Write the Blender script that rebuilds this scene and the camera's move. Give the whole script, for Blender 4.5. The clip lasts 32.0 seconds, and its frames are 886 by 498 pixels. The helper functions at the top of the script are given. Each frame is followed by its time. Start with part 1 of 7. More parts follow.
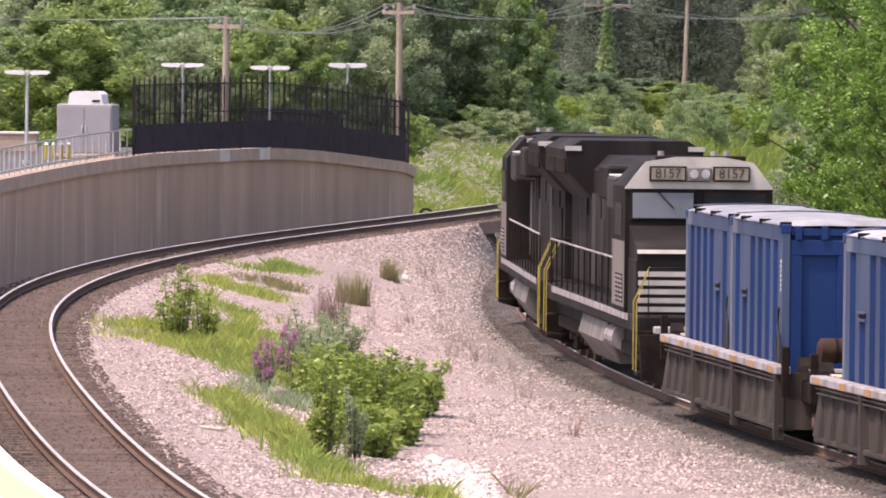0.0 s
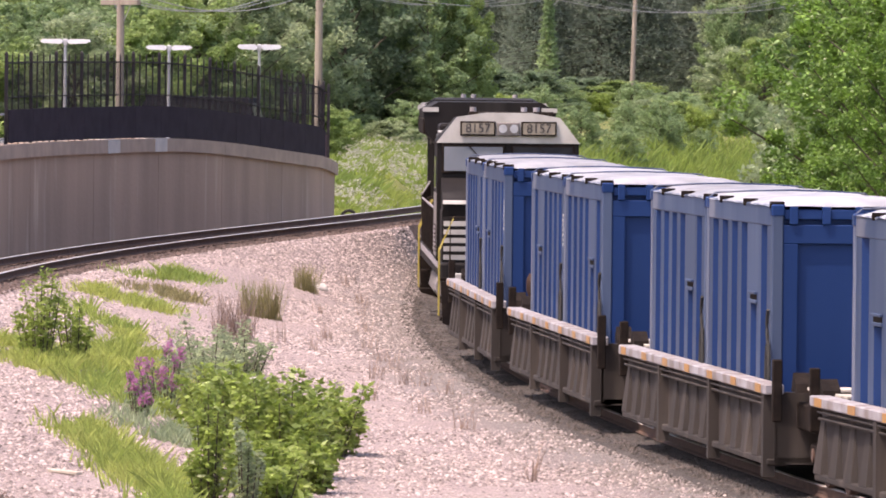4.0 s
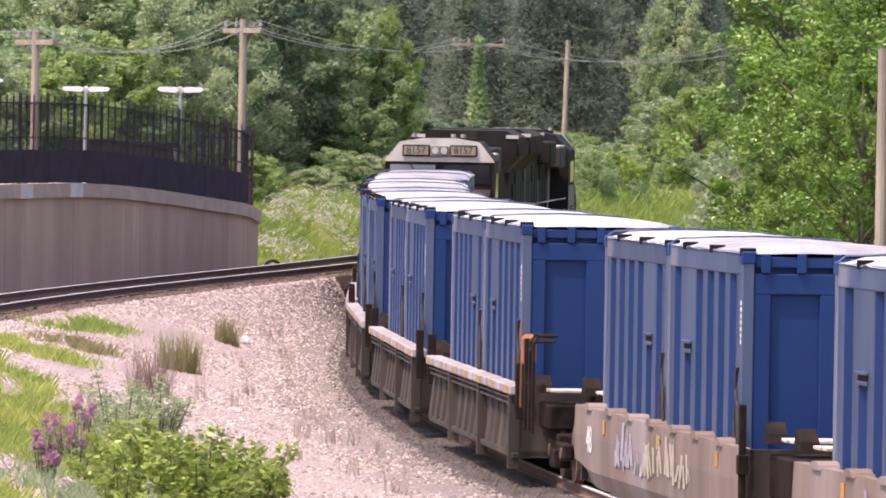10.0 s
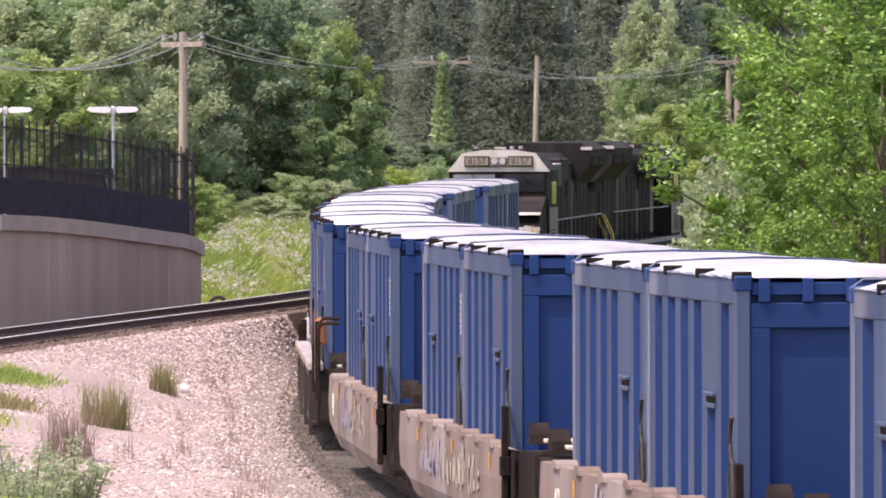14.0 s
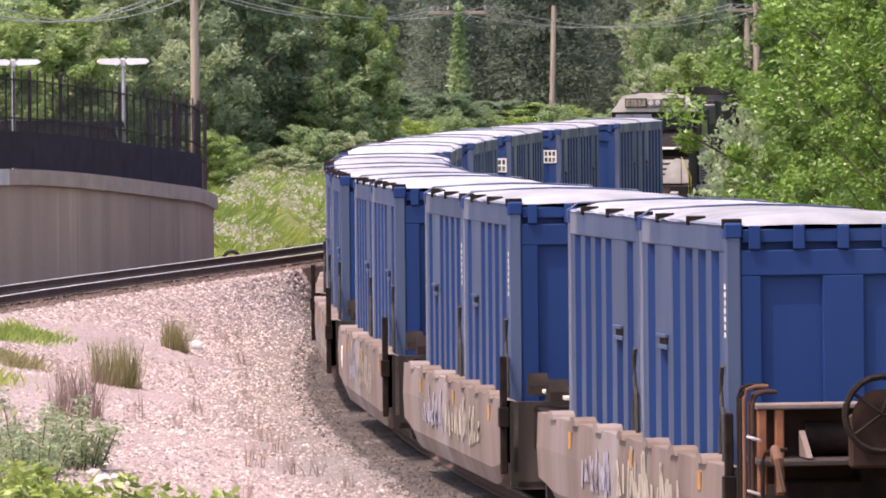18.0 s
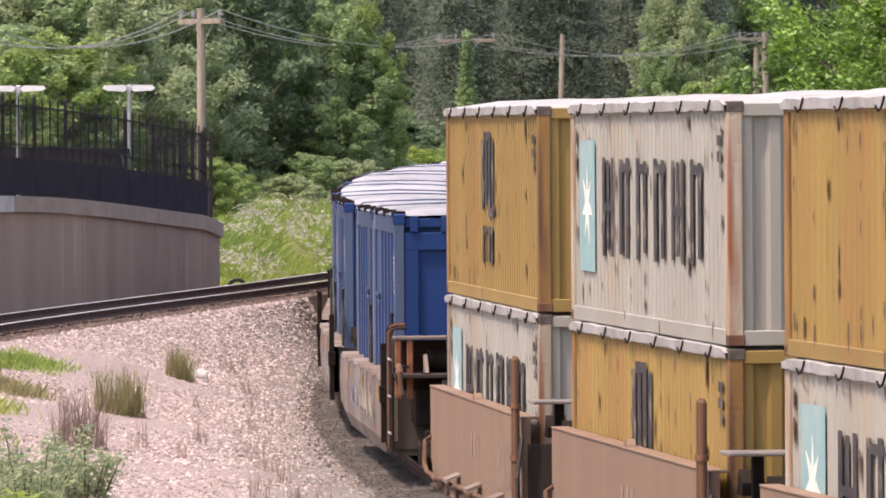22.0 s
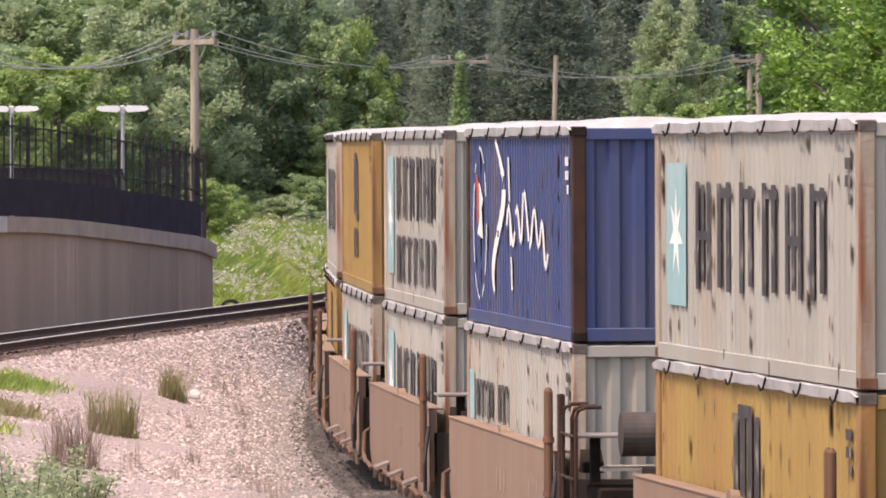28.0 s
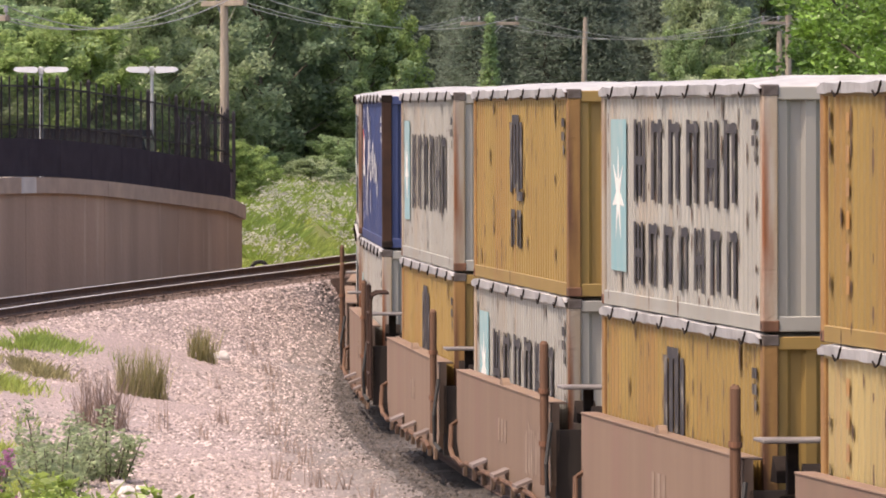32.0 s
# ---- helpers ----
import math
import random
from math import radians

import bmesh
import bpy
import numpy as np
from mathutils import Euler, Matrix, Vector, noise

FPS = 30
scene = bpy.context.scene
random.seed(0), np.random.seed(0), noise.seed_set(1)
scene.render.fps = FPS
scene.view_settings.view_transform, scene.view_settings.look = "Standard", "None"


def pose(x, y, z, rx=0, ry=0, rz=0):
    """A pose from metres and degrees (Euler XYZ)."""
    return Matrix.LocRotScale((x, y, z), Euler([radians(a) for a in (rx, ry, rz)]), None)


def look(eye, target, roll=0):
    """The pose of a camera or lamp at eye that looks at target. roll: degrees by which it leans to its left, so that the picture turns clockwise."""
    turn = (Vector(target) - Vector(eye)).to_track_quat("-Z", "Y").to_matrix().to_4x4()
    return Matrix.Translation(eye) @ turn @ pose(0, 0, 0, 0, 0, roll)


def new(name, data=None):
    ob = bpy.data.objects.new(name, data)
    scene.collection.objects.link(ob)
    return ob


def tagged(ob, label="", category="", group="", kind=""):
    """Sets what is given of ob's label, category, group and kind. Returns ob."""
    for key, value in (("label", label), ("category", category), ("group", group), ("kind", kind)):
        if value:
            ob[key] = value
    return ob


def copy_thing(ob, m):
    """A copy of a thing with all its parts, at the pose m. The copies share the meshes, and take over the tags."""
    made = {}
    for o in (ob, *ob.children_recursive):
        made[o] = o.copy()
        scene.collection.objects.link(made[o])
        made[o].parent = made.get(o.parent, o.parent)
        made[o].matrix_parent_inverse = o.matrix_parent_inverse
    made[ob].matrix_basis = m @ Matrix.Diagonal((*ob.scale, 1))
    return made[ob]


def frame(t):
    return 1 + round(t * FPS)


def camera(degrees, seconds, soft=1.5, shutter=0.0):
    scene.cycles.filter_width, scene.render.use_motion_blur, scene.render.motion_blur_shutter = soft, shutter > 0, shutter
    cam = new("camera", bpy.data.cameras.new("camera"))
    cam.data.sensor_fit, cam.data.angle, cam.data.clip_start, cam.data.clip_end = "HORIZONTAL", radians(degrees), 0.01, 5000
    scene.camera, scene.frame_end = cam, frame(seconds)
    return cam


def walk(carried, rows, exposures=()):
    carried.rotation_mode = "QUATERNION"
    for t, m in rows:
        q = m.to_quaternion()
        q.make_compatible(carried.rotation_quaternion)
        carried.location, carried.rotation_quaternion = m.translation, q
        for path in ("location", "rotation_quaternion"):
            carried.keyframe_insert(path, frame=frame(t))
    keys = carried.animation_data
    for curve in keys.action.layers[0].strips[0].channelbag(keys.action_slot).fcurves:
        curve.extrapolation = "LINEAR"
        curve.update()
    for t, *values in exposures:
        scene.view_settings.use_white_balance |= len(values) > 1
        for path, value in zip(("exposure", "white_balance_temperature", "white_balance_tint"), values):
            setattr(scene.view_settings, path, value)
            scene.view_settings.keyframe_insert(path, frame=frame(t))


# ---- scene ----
cam = camera(6.537, 32.0, soft=1.8)
walk(cam, [
    (0.0, look((0.80, -66.20, 7.420), (-1.488, 33.733, 4.577), 0.59)),
    (0.5, look((0.80, -66.04, 7.414), (-1.514, 33.894, 4.631), 0.36)),
    (1.0, look((0.80, -66.20, 7.420), (-1.518, 33.733, 4.573), 0.23)),
    (1.5, look((0.80, -66.20, 7.420), (-1.597, 33.727, 4.444), 0.22)),
    (2.0, look((0.77, -63.38, 7.314), (-1.670, 36.544, 4.415), 0.51)),
    (2.5, look((0.62, -51.29, 6.861), (-1.868, 48.638, 4.055), 0.39)),
    (3.0, look((0.40, -39.52, 6.381), (-1.741, 60.421, 3.745), 0.83)),
    (3.5, look((0.22, -34.58, 6.078), (-1.260, 65.375, 3.555), 0.61)),
    (5.5, look((0.22, -34.57, 6.078), (-0.943, 65.385, 3.441), 0.62)),
    (6.0, look((0.13, -32.00, 5.920), (-0.937, 67.965, 3.389), 0.84)),
    (6.5, look((0.13, -32.06, 5.924), (-0.604, 67.904, 3.505), 0.67)),
    (7.0, look((0.13, -32.11, 5.927), (-0.349, 67.861, 3.517), 0.66)),
    (7.5, look((0.14, -32.24, 5.934), (-0.278, 67.734, 3.536), 0.65)),
    (8.0, look((0.13, -32.10, 5.926), (-0.234, 67.868, 3.567), 0.91)),
    (8.5, look((0.14, -32.33, 5.940), (-0.339, 67.655, 4.447), 0.71)),
    (9.0, look((0.12, -31.58, 5.908), (-0.397, 68.408, 4.310), 0.68)),
    (9.5, look((0.06, -28.69, 5.829), (-0.472, 71.290, 4.164), 0.56)),
    (10.0, look((-0.02, -25.42, 5.739), (-0.438, 74.559, 3.936), 0.88)),
    (10.5, look((-0.05, -23.89, 5.698), (-0.378, 76.092, 4.104), 0.67)),
    (11.0, look((-0.05, -23.95, 5.699), (-0.294, 76.036, 4.357), 0.63)),
    (11.5, look((-0.05, -23.90, 5.698), (-0.257, 76.094, 4.368), 0.50)),
    (12.0, look((-0.05, -20.43, 5.642), (-0.176, 79.558, 4.292), 0.37)),
    (12.5, look((-0.05, -16.17, 5.573), (-0.170, 83.820, 4.205), 0.23)),
    (13.0, look((-0.05, -11.66, 5.500), (-0.080, 88.326, 4.132), 0.22)),
    (13.5, look((-0.03, -7.32, 5.443), (0.040, 92.670, 4.049), -0.03)),
    (15.5, look((-0.00, -2.41, 5.380), (-0.148, 97.580, 3.715), -0.32)),
    (16.0, look((-0.00, -2.44, 5.381), (-0.154, 97.541, 3.470), -0.54)),
    (16.5, look((0.00, -2.38, 5.380), (-0.250, 97.601, 3.379), -0.51)),
    (17.0, look((0.00, -2.38, 5.380), (-0.232, 97.599, 3.380), -0.62)),
    (17.5, look((0.00, -2.40, 5.380), (-0.227, 97.583, 3.397), -0.62)),
    (18.0, look((0.00, -1.18, 5.358), (-0.230, 98.801, 3.325), -0.55)),
    (18.5, look((0.00, 0.00, 5.337), (-0.071, 99.979, 3.275), -0.63)),
    (19.0, look((0.00, 0.00, 5.337), (0.000, 99.980, 3.312), -0.56)),
    (19.5, look((0.00, 0.00, 5.337), (-0.007, 99.979, 3.286), -0.60)),
    (20.0, look((0.00, 0.00, 5.337), (-0.127, 99.978, 3.256), -0.43)),
    (20.5, look((0.00, 0.00, 5.337), (-0.340, 99.978, 3.250), -0.50)),
    (21.0, look((0.00, 0.00, 5.337), (-0.317, 99.980, 3.386), -0.61)),
    (21.5, look((0.00, 0.00, 5.337), (-0.274, 99.983, 3.509), -0.60)),
    (22.0, look((0.00, 0.00, 5.337), (-0.322, 99.986, 3.675), -0.36)),
    (22.5, look((0.00, 0.00, 5.337), (-0.407, 99.988, 3.825), -0.61)),
    (23.0, look((0.00, 0.00, 5.337), (-0.397, 99.990, 3.967), -0.68)),
    (23.5, look((0.00, 0.00, 5.337), (-0.369, 99.991, 4.019), -0.70)),
    (24.0, look((0.00, 0.00, 5.337), (-0.345, 99.991, 4.031), -0.72)),
    (24.5, look((0.00, 0.00, 5.337), (-0.364, 99.990, 3.982), -0.74)),
    (25.0, look((0.00, 0.00, 5.337), (-0.330, 99.990, 3.935), -0.78)),
    (25.5, look((0.00, 0.00, 5.337), (-0.186, 99.981, 3.398), -0.94)),
    (26.0, look((0.00, 0.00, 5.337), (-0.190, 99.984, 3.547), -0.38)),
    (26.5, look((0.00, 0.00, 5.337), (-0.261, 99.990, 3.970), -0.23)),
    (28.5, look((0.00, 0.00, 5.337), (-0.227, 99.990, 3.933), -0.24)),
    (29.0, look((0.00, 0.00, 5.337), (-0.326, 99.988, 3.837), -0.31)),
    (29.5, look((0.00, 0.00, 5.337), (-0.410, 99.982, 3.488), -0.43)),
    (30.0, look((0.00, 0.00, 5.337), (-0.525, 99.978, 3.327), -0.37)),
    (30.5, look((0.00, 0.00, 5.337), (-0.563, 99.978, 3.317), -0.45)),
    (31.0, look((0.00, 0.00, 5.337), (-0.579, 99.979, 3.349), -0.29)),
    (31.5, look((0.00, 0.00, 5.337), (-0.655, 99.979, 3.405), -0.49)),
    (32.0, look((0.00, 0.00, 5.337), (-0.611, 99.980, 3.453), -0.15)),
], exposures=[(0, 1.1, 7400, 25), (3.5, 1.18, 7400, 25), (6, 1.28, 7350, 26), (13, 1.36, 7350, 26), (17, 1.32, 7350, 26), (18, 1.32, 7350, 26), (20, 1.24, 7450, 23), (24, 1.12, 7600, 20), (26.5, 1.12, 7600, 20), (29, 1.18, 7550, 22), (30.5, 1.08, 7600, 20), (32, 1.05, 7650, 20)])

# ---- daylight: high summer sun almost overhead, a little to the left ----
SUN_DIR = Vector((-0.38, -0.24, 0.90)).normalized()
world = bpy.data.worlds.new("sky")
scene.world = world
world.use_nodes = True
wn = world.node_tree
sky = wn.nodes.new("ShaderNodeTexSky")
sky.sky_type, sky.sun_disc = "NISHITA", False
sky.sun_elevation = math.asin(SUN_DIR.z)
sky.sun_rotation = math.atan2(SUN_DIR.x, SUN_DIR.y)
sky.air_density, sky.dust_density, sky.ozone_density = 1.0, 3.0, 1.0
wn.links.new(sky.outputs["Color"], wn.nodes["Background"].inputs["Color"])
wn.nodes["Background"].inputs["Strength"].default_value = 0.15
sun_data = bpy.data.lights.new("sun", "SUN")
sun_data.energy, sun_data.angle, sun_data.color = 2.05, radians(0.6), (1.0, 0.95, 0.88)
sun = new("sun", sun_data)
sun.matrix_world = look(SUN_DIR * 300, (0, 0, 0))

# ---- materials ----
def mat(name, base, alt=None, scale=3.0, rough=0.75, metal=0.0, bump=0.0, bscale=None, dirt=None, dscale=0.5, damount=0.5,
        per_object=0.0, island=0.0, streak=False, spec=0.5):
    """Two-scale surface: a fine mix of two tones, broad stains of a third, and a bump."""
    m = bpy.data.materials.new(name)
    m.use_nodes = True
    n, l = m.node_tree.nodes, m.node_tree.links
    b = n["Principled BSDF"]
    b.inputs["Roughness"].default_value, b.inputs["Metallic"].default_value = rough, metal
    b.inputs["Specular IOR Level"].default_value = spec
    tc = n.new("ShaderNodeTexCoord")
    vec = tc.outputs["Object"]
    mp = n.new("ShaderNodeMapping")
    mp.inputs["Scale"].default_value = (1, 1, 0.12) if streak else (1, 1, 1)
    l.new(vec, mp.inputs["Vector"])
    alt = alt or tuple(c * 0.75 for c in base)

    def ramp_noise(s, lo, hi, src):
        t = n.new("ShaderNodeTexNoise")
        t.inputs["Scale"].default_value, t.inputs["Detail"].default_value = s, 5
        l.new(src, t.inputs["Vector"])
        r = n.new("ShaderNodeMapRange")
        r.inputs["From Min"].default_value, r.inputs["From Max"].default_value = lo, hi
        l.new(t.outputs["Fac"], r.inputs["Value"])
        return r.outputs["Result"], t

    def mix(fac, a, c):
        x = n.new("ShaderNodeMix")
        x.data_type = "RGBA"
        for sock, v in ((x.inputs[6], a), (x.inputs[7], c)):
            if isinstance(v, tuple):
                sock.default_value = (*v, 1)
            else:
                l.new(v, sock)
        if isinstance(fac, float):
            x.inputs[0].default_value = fac
        else:
            l.new(fac, x.inputs[0])
        return x.outputs[2]

    f1, t1 = ramp_noise(scale, 0.35, 0.65, mp.outputs["Vector"])
    col = mix(f1, base, alt)
    if dirt:
        f2, _ = ramp_noise(dscale, 0.62 - 0.25 * damount, 0.78 - 0.1 * damount, mp.outputs["Vector"])
        col = mix(f2, col, dirt)
    if per_object or island:
        if per_object:
            src = n.new("ShaderNodeObjectInfo").outputs["Random"]
        else:
            src = n.new("ShaderNodeNewGeometry").outputs["Random Per Island"]
        k = per_object or island
        r = n.new("ShaderNodeMapRange")
        r.inputs["To Min"].default_value, r.inputs["To Max"].default_value = 1 - k, 1 + k
        l.new(src, r.inputs["Value"])
        hs = n.new("ShaderNodeHueSaturation")
        l.new(r.outputs["Result"], hs.inputs["Value"])
        l.new(col, hs.inputs["Color"])
        col = hs.outputs["Color"]
    l.new(col, b.inputs["Base Color"])
    if bump:
        t = n.new("ShaderNodeTexNoise")
        t.inputs["Scale"].default_value, t.inputs["Detail"].default_value = bscale or scale * 4, 4
        l.new(vec, t.inputs["Vector"])
        bp = n.new("ShaderNodeBump")
        bp.inputs["Strength"].default_value, bp.inputs["Distance"].default_value = bump, 0.05
        l.new(t.outputs["Fac"], bp.inputs["Height"])
        l.new(bp.outputs["Normal"], b.inputs["Normal"])
    return m


def leaf_mat(name, base, alt, island=0.28, trans=0.58, rough=0.6, spec=0.3):
    m = mat(name, base, alt, scale=0.35, rough=rough, island=island, spec=spec)
    n, l = m.node_tree.nodes, m.node_tree.links
    b = n["Principled BSDF"]
    tr = n.new("ShaderNodeBsdfTranslucent")
    l.new(b.inputs["Base Color"].links[0].from_socket, tr.inputs["Color"])
    mx = n.new("ShaderNodeMixShader")
    mx.inputs["Fac"].default_value = trans
    l.new(b.outputs["BSDF"], mx.inputs[1])
    l.new(tr.outputs["BSDF"], mx.inputs[2])
    l.new(mx.outputs["Shader"], n["Material Output"].inputs["Surface"])
    return m


M = {}
M["ballast"] = mat("pink_grey_ballast", (0.43, 0.345, 0.33), (0.19, 0.152, 0.148), scale=19, rough=0.9, bump=1.0, bscale=22, dirt=(0.26, 0.23, 0.21), dscale=0.25, damount=0.2)
M["ballast_dark"] = mat("oily_dark_ballast", (0.075, 0.064, 0.058), (0.035, 0.03, 0.027), scale=9, rough=0.9, bump=0.9, bscale=14, dirt=(0.17, 0.15, 0.14), dscale=0.6, damount=0.3)
M["ballast_bed"] = mat("brown_track_ballast", (0.125, 0.080, 0.066), (0.062, 0.041, 0.034), scale=9, rough=0.9, bump=0.9, bscale=14, dirt=(0.12, 0.10, 0.09), dscale=0.5, damount=0.4)


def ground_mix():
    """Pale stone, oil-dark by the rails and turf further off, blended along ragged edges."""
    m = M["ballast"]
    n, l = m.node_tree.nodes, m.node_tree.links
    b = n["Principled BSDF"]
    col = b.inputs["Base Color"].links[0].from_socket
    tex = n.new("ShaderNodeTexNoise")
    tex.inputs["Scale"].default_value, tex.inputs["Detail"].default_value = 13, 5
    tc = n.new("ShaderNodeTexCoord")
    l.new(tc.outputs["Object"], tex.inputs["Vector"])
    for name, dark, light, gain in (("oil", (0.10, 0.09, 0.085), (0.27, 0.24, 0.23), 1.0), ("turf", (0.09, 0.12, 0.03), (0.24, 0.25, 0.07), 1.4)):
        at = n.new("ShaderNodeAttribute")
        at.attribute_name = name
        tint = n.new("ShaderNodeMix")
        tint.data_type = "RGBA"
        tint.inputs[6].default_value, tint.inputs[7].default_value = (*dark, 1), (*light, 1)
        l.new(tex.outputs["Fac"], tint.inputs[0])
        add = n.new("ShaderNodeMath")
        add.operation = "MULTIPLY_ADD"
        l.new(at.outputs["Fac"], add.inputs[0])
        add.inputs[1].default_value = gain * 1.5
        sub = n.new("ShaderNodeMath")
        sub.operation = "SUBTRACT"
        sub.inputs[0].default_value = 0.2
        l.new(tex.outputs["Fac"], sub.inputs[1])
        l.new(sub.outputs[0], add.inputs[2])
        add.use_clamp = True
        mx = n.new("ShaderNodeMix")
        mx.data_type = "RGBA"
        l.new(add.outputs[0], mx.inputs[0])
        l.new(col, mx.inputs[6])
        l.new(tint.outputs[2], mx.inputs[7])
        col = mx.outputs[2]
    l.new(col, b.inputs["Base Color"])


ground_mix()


def screen_mat():
    m = mat("fine_black_mesh", (0.03, 0.027, 0.03))
    n, l = m.node_tree.nodes, m.node_tree.links
    mx, tr = n.new("ShaderNodeMixShader"), n.new("ShaderNodeBsdfTransparent")
    mx.inputs["Fac"].default_value = 0.26
    l.new(tr.outputs["BSDF"], mx.inputs[1])
    l.new(n["Principled BSDF"].outputs["BSDF"], mx.inputs[2])
    l.new(mx.outputs["Shader"], n["Material Output"].inputs["Surface"])
    return m


M["screen"] = screen_mat()
M["stone"] = mat("crushed_stone", (0.41, 0.335, 0.315), (0.28, 0.23, 0.22), scale=3, rough=0.9, island=0.62)
M["stone_dark"] = mat("dark_crushed_stone", (0.135, 0.094, 0.080), (0.070, 0.050, 0.043), scale=3, rough=0.9, island=0.45)
M["stone_mid"] = mat("grey_crushed_stone", (0.26, 0.225, 0.21), (0.16, 0.135, 0.125), scale=3, rough=0.9, island=0.4)
M["stone_oil"] = mat("oil_blackened_stone", (0.085, 0.07, 0.062), (0.045, 0.037, 0.033), scale=3, rough=0.85, island=0.5)
M["meadow"] = mat("meadow_soil", (0.16, 0.20, 0.05), (0.09, 0.12, 0.035), scale=0.8, rough=0.95, bump=0.6, bscale=5)
M["asphalt"] = mat("worn_asphalt", (0.10, 0.10, 0.10), (0.07, 0.07, 0.07), scale=6, rough=0.9, bump=0.3)
M["concrete"] = mat("weathered_concrete", (0.47, 0.333, 0.252), (0.36, 0.258, 0.197), scale=0.8, rough=0.9, bump=0.25, bscale=8, dirt=(0.58, 0.45, 0.36), dscale=1.6, damount=0.12, streak=True)
M["cap"] = mat("pale_concrete_cap", (0.45, 0.34, 0.27), (0.36, 0.275, 0.22), scale=2, rough=0.85, bump=0.2)
M["cap_new"] = mat("patched_cap", (0.62, 0.58, 0.54), (0.5, 0.47, 0.45), scale=2, rough=0.85)
M["platform"] = mat("platform_concrete", (0.50, 0.47, 0.44), (0.42, 0.39, 0.37), scale=2, rough=0.9, bump=0.2)
M["tactile"] = mat("yellow_tactile_strip", (0.66, 0.56, 0.28), (0.58, 0.50, 0.27), scale=5, rough=0.8, bump=0.3)
M["white_paint"] = mat("white_paint", (0.78, 0.76, 0.73), (0.66, 0.64, 0.62), scale=4, rough=0.7)
M["rail_top"] = mat("polished_rail_head", (0.70, 0.66, 0.63), (0.55, 0.51, 0.48), scale=2, rough=0.38, metal=0.35)
M["rail_side"] = mat("rusty_rail_web", (0.13, 0.075, 0.055), (0.08, 0.05, 0.04), scale=6, rough=0.9)
M["tie"] = mat("grey_timber_tie", (0.14, 0.105, 0.088), (0.08, 0.06, 0.05), scale=5, rough=0.95, bump=0.4, per_object=0.3)
M["fence"] = mat("black_fence_paint", (0.016, 0.014, 0.018), (0.026, 0.022, 0.026), scale=5, rough=0.6, spec=0.2)
M["fence_panel"] = mat("black_mesh_panel", (0.030, 0.022, 0.032), (0.042, 0.032, 0.044), scale=2, rough=0.8, spec=0.15)
M["galv"] = mat("galvanised_steel", (0.55, 0.55, 0.57), (0.45, 0.45, 0.47), scale=4, rough=0.45, metal=0.6)
M["cabinet"] = mat("grey_painted_cabinet", (0.27, 0.265, 0.29), (0.24, 0.235, 0.26), scale=1.5, rough=0.6, bump=0.05)
M["cabinet_lid"] = mat("white_cabinet_hood", (0.72, 0.72, 0.74), (0.62, 0.62, 0.65), scale=2, rough=0.5)
M["lamp_head"] = mat("pale_lamp_head", (0.80, 0.80, 0.80), (0.7, 0.7, 0.72), scale=3, rough=0.4)
M["pole_wood"] = mat("weathered_pole_timber", (0.32, 0.27, 0.225), (0.20, 0.165, 0.14), scale=2.5, rough=0.95, streak=True, bump=0.3)
M["insul"] = mat("glazed_insulator", (0.30, 0.29, 0.30), rough=0.3)
M["run"] = mat("dark_rust_run", (0.055, 0.03, 0.02), (0.10, 0.05, 0.028), scale=6, rough=0.9)
M["wire"] = mat("aluminium_wire", (0.30, 0.30, 0.31), rough=0.5)
M["car_dark"] = mat("parked_car_paint", (0.016, 0.014, 0.018), (0.022, 0.02, 0.026), rough=0.7, spec=0.1)
M["rubber"] = mat("black_rubber", (0.022, 0.022, 0.022), (0.04, 0.038, 0.036), rough=0.85)
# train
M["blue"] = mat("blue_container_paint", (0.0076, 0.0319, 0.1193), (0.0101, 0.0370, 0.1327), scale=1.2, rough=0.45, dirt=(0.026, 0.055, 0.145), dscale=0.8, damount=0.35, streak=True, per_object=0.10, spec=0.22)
# paler blue: some fading, plus the sky's grazing sheen put into the colour
M["blue_fade_sheen"] = mat("faded_blue_rib_paint", (0.0630, 0.0907, 0.1554), (0.0286, 0.0521, 0.1176), scale=1.6, rough=0.5, dirt=(0.21, 0.22, 0.26), dscale=1.0, damount=0.35, streak=True, per_object=0.12, spec=0.25)
M["tarp"] = mat("white_roof_tarp", (0.3666, 0.3744, 0.4056), (0.2262, 0.2418, 0.2808), scale=1.6, rough=0.7, bump=0.5, bscale=3.0, dirt=(0.24, 0.235, 0.235), dscale=0.9, damount=0.35, per_object=0.25, spec=0.2)
M["grey_tarp"] = mat("grey_roof_tarp", (0.40, 0.395, 0.395), (0.27, 0.265, 0.265), scale=2, rough=0.6, bump=0.5, bscale=6)
M["black_iron"] = mat("grimy_black_iron", (0.011, 0.008, 0.007), (0.024, 0.017, 0.0135), scale=4, rough=0.8, bump=0.2, spec=0.12)
M["brown_car"] = mat("grimy_brown_car_steel", (0.0331, 0.0245, 0.0202), (0.0187, 0.0137, 0.0115), scale=2, rough=0.8, dirt=(0.10, 0.08, 0.068), dscale=1.2, damount=0.4, streak=True)
# darker copy of the car brown: shade between the ribs put into the colour
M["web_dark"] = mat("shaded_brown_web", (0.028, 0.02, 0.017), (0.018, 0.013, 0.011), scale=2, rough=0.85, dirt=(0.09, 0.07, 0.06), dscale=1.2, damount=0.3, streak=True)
M["board"] = mat("dull_tan_number_board", (0.27, 0.235, 0.185), (0.20, 0.175, 0.14), scale=6, rough=0.6)
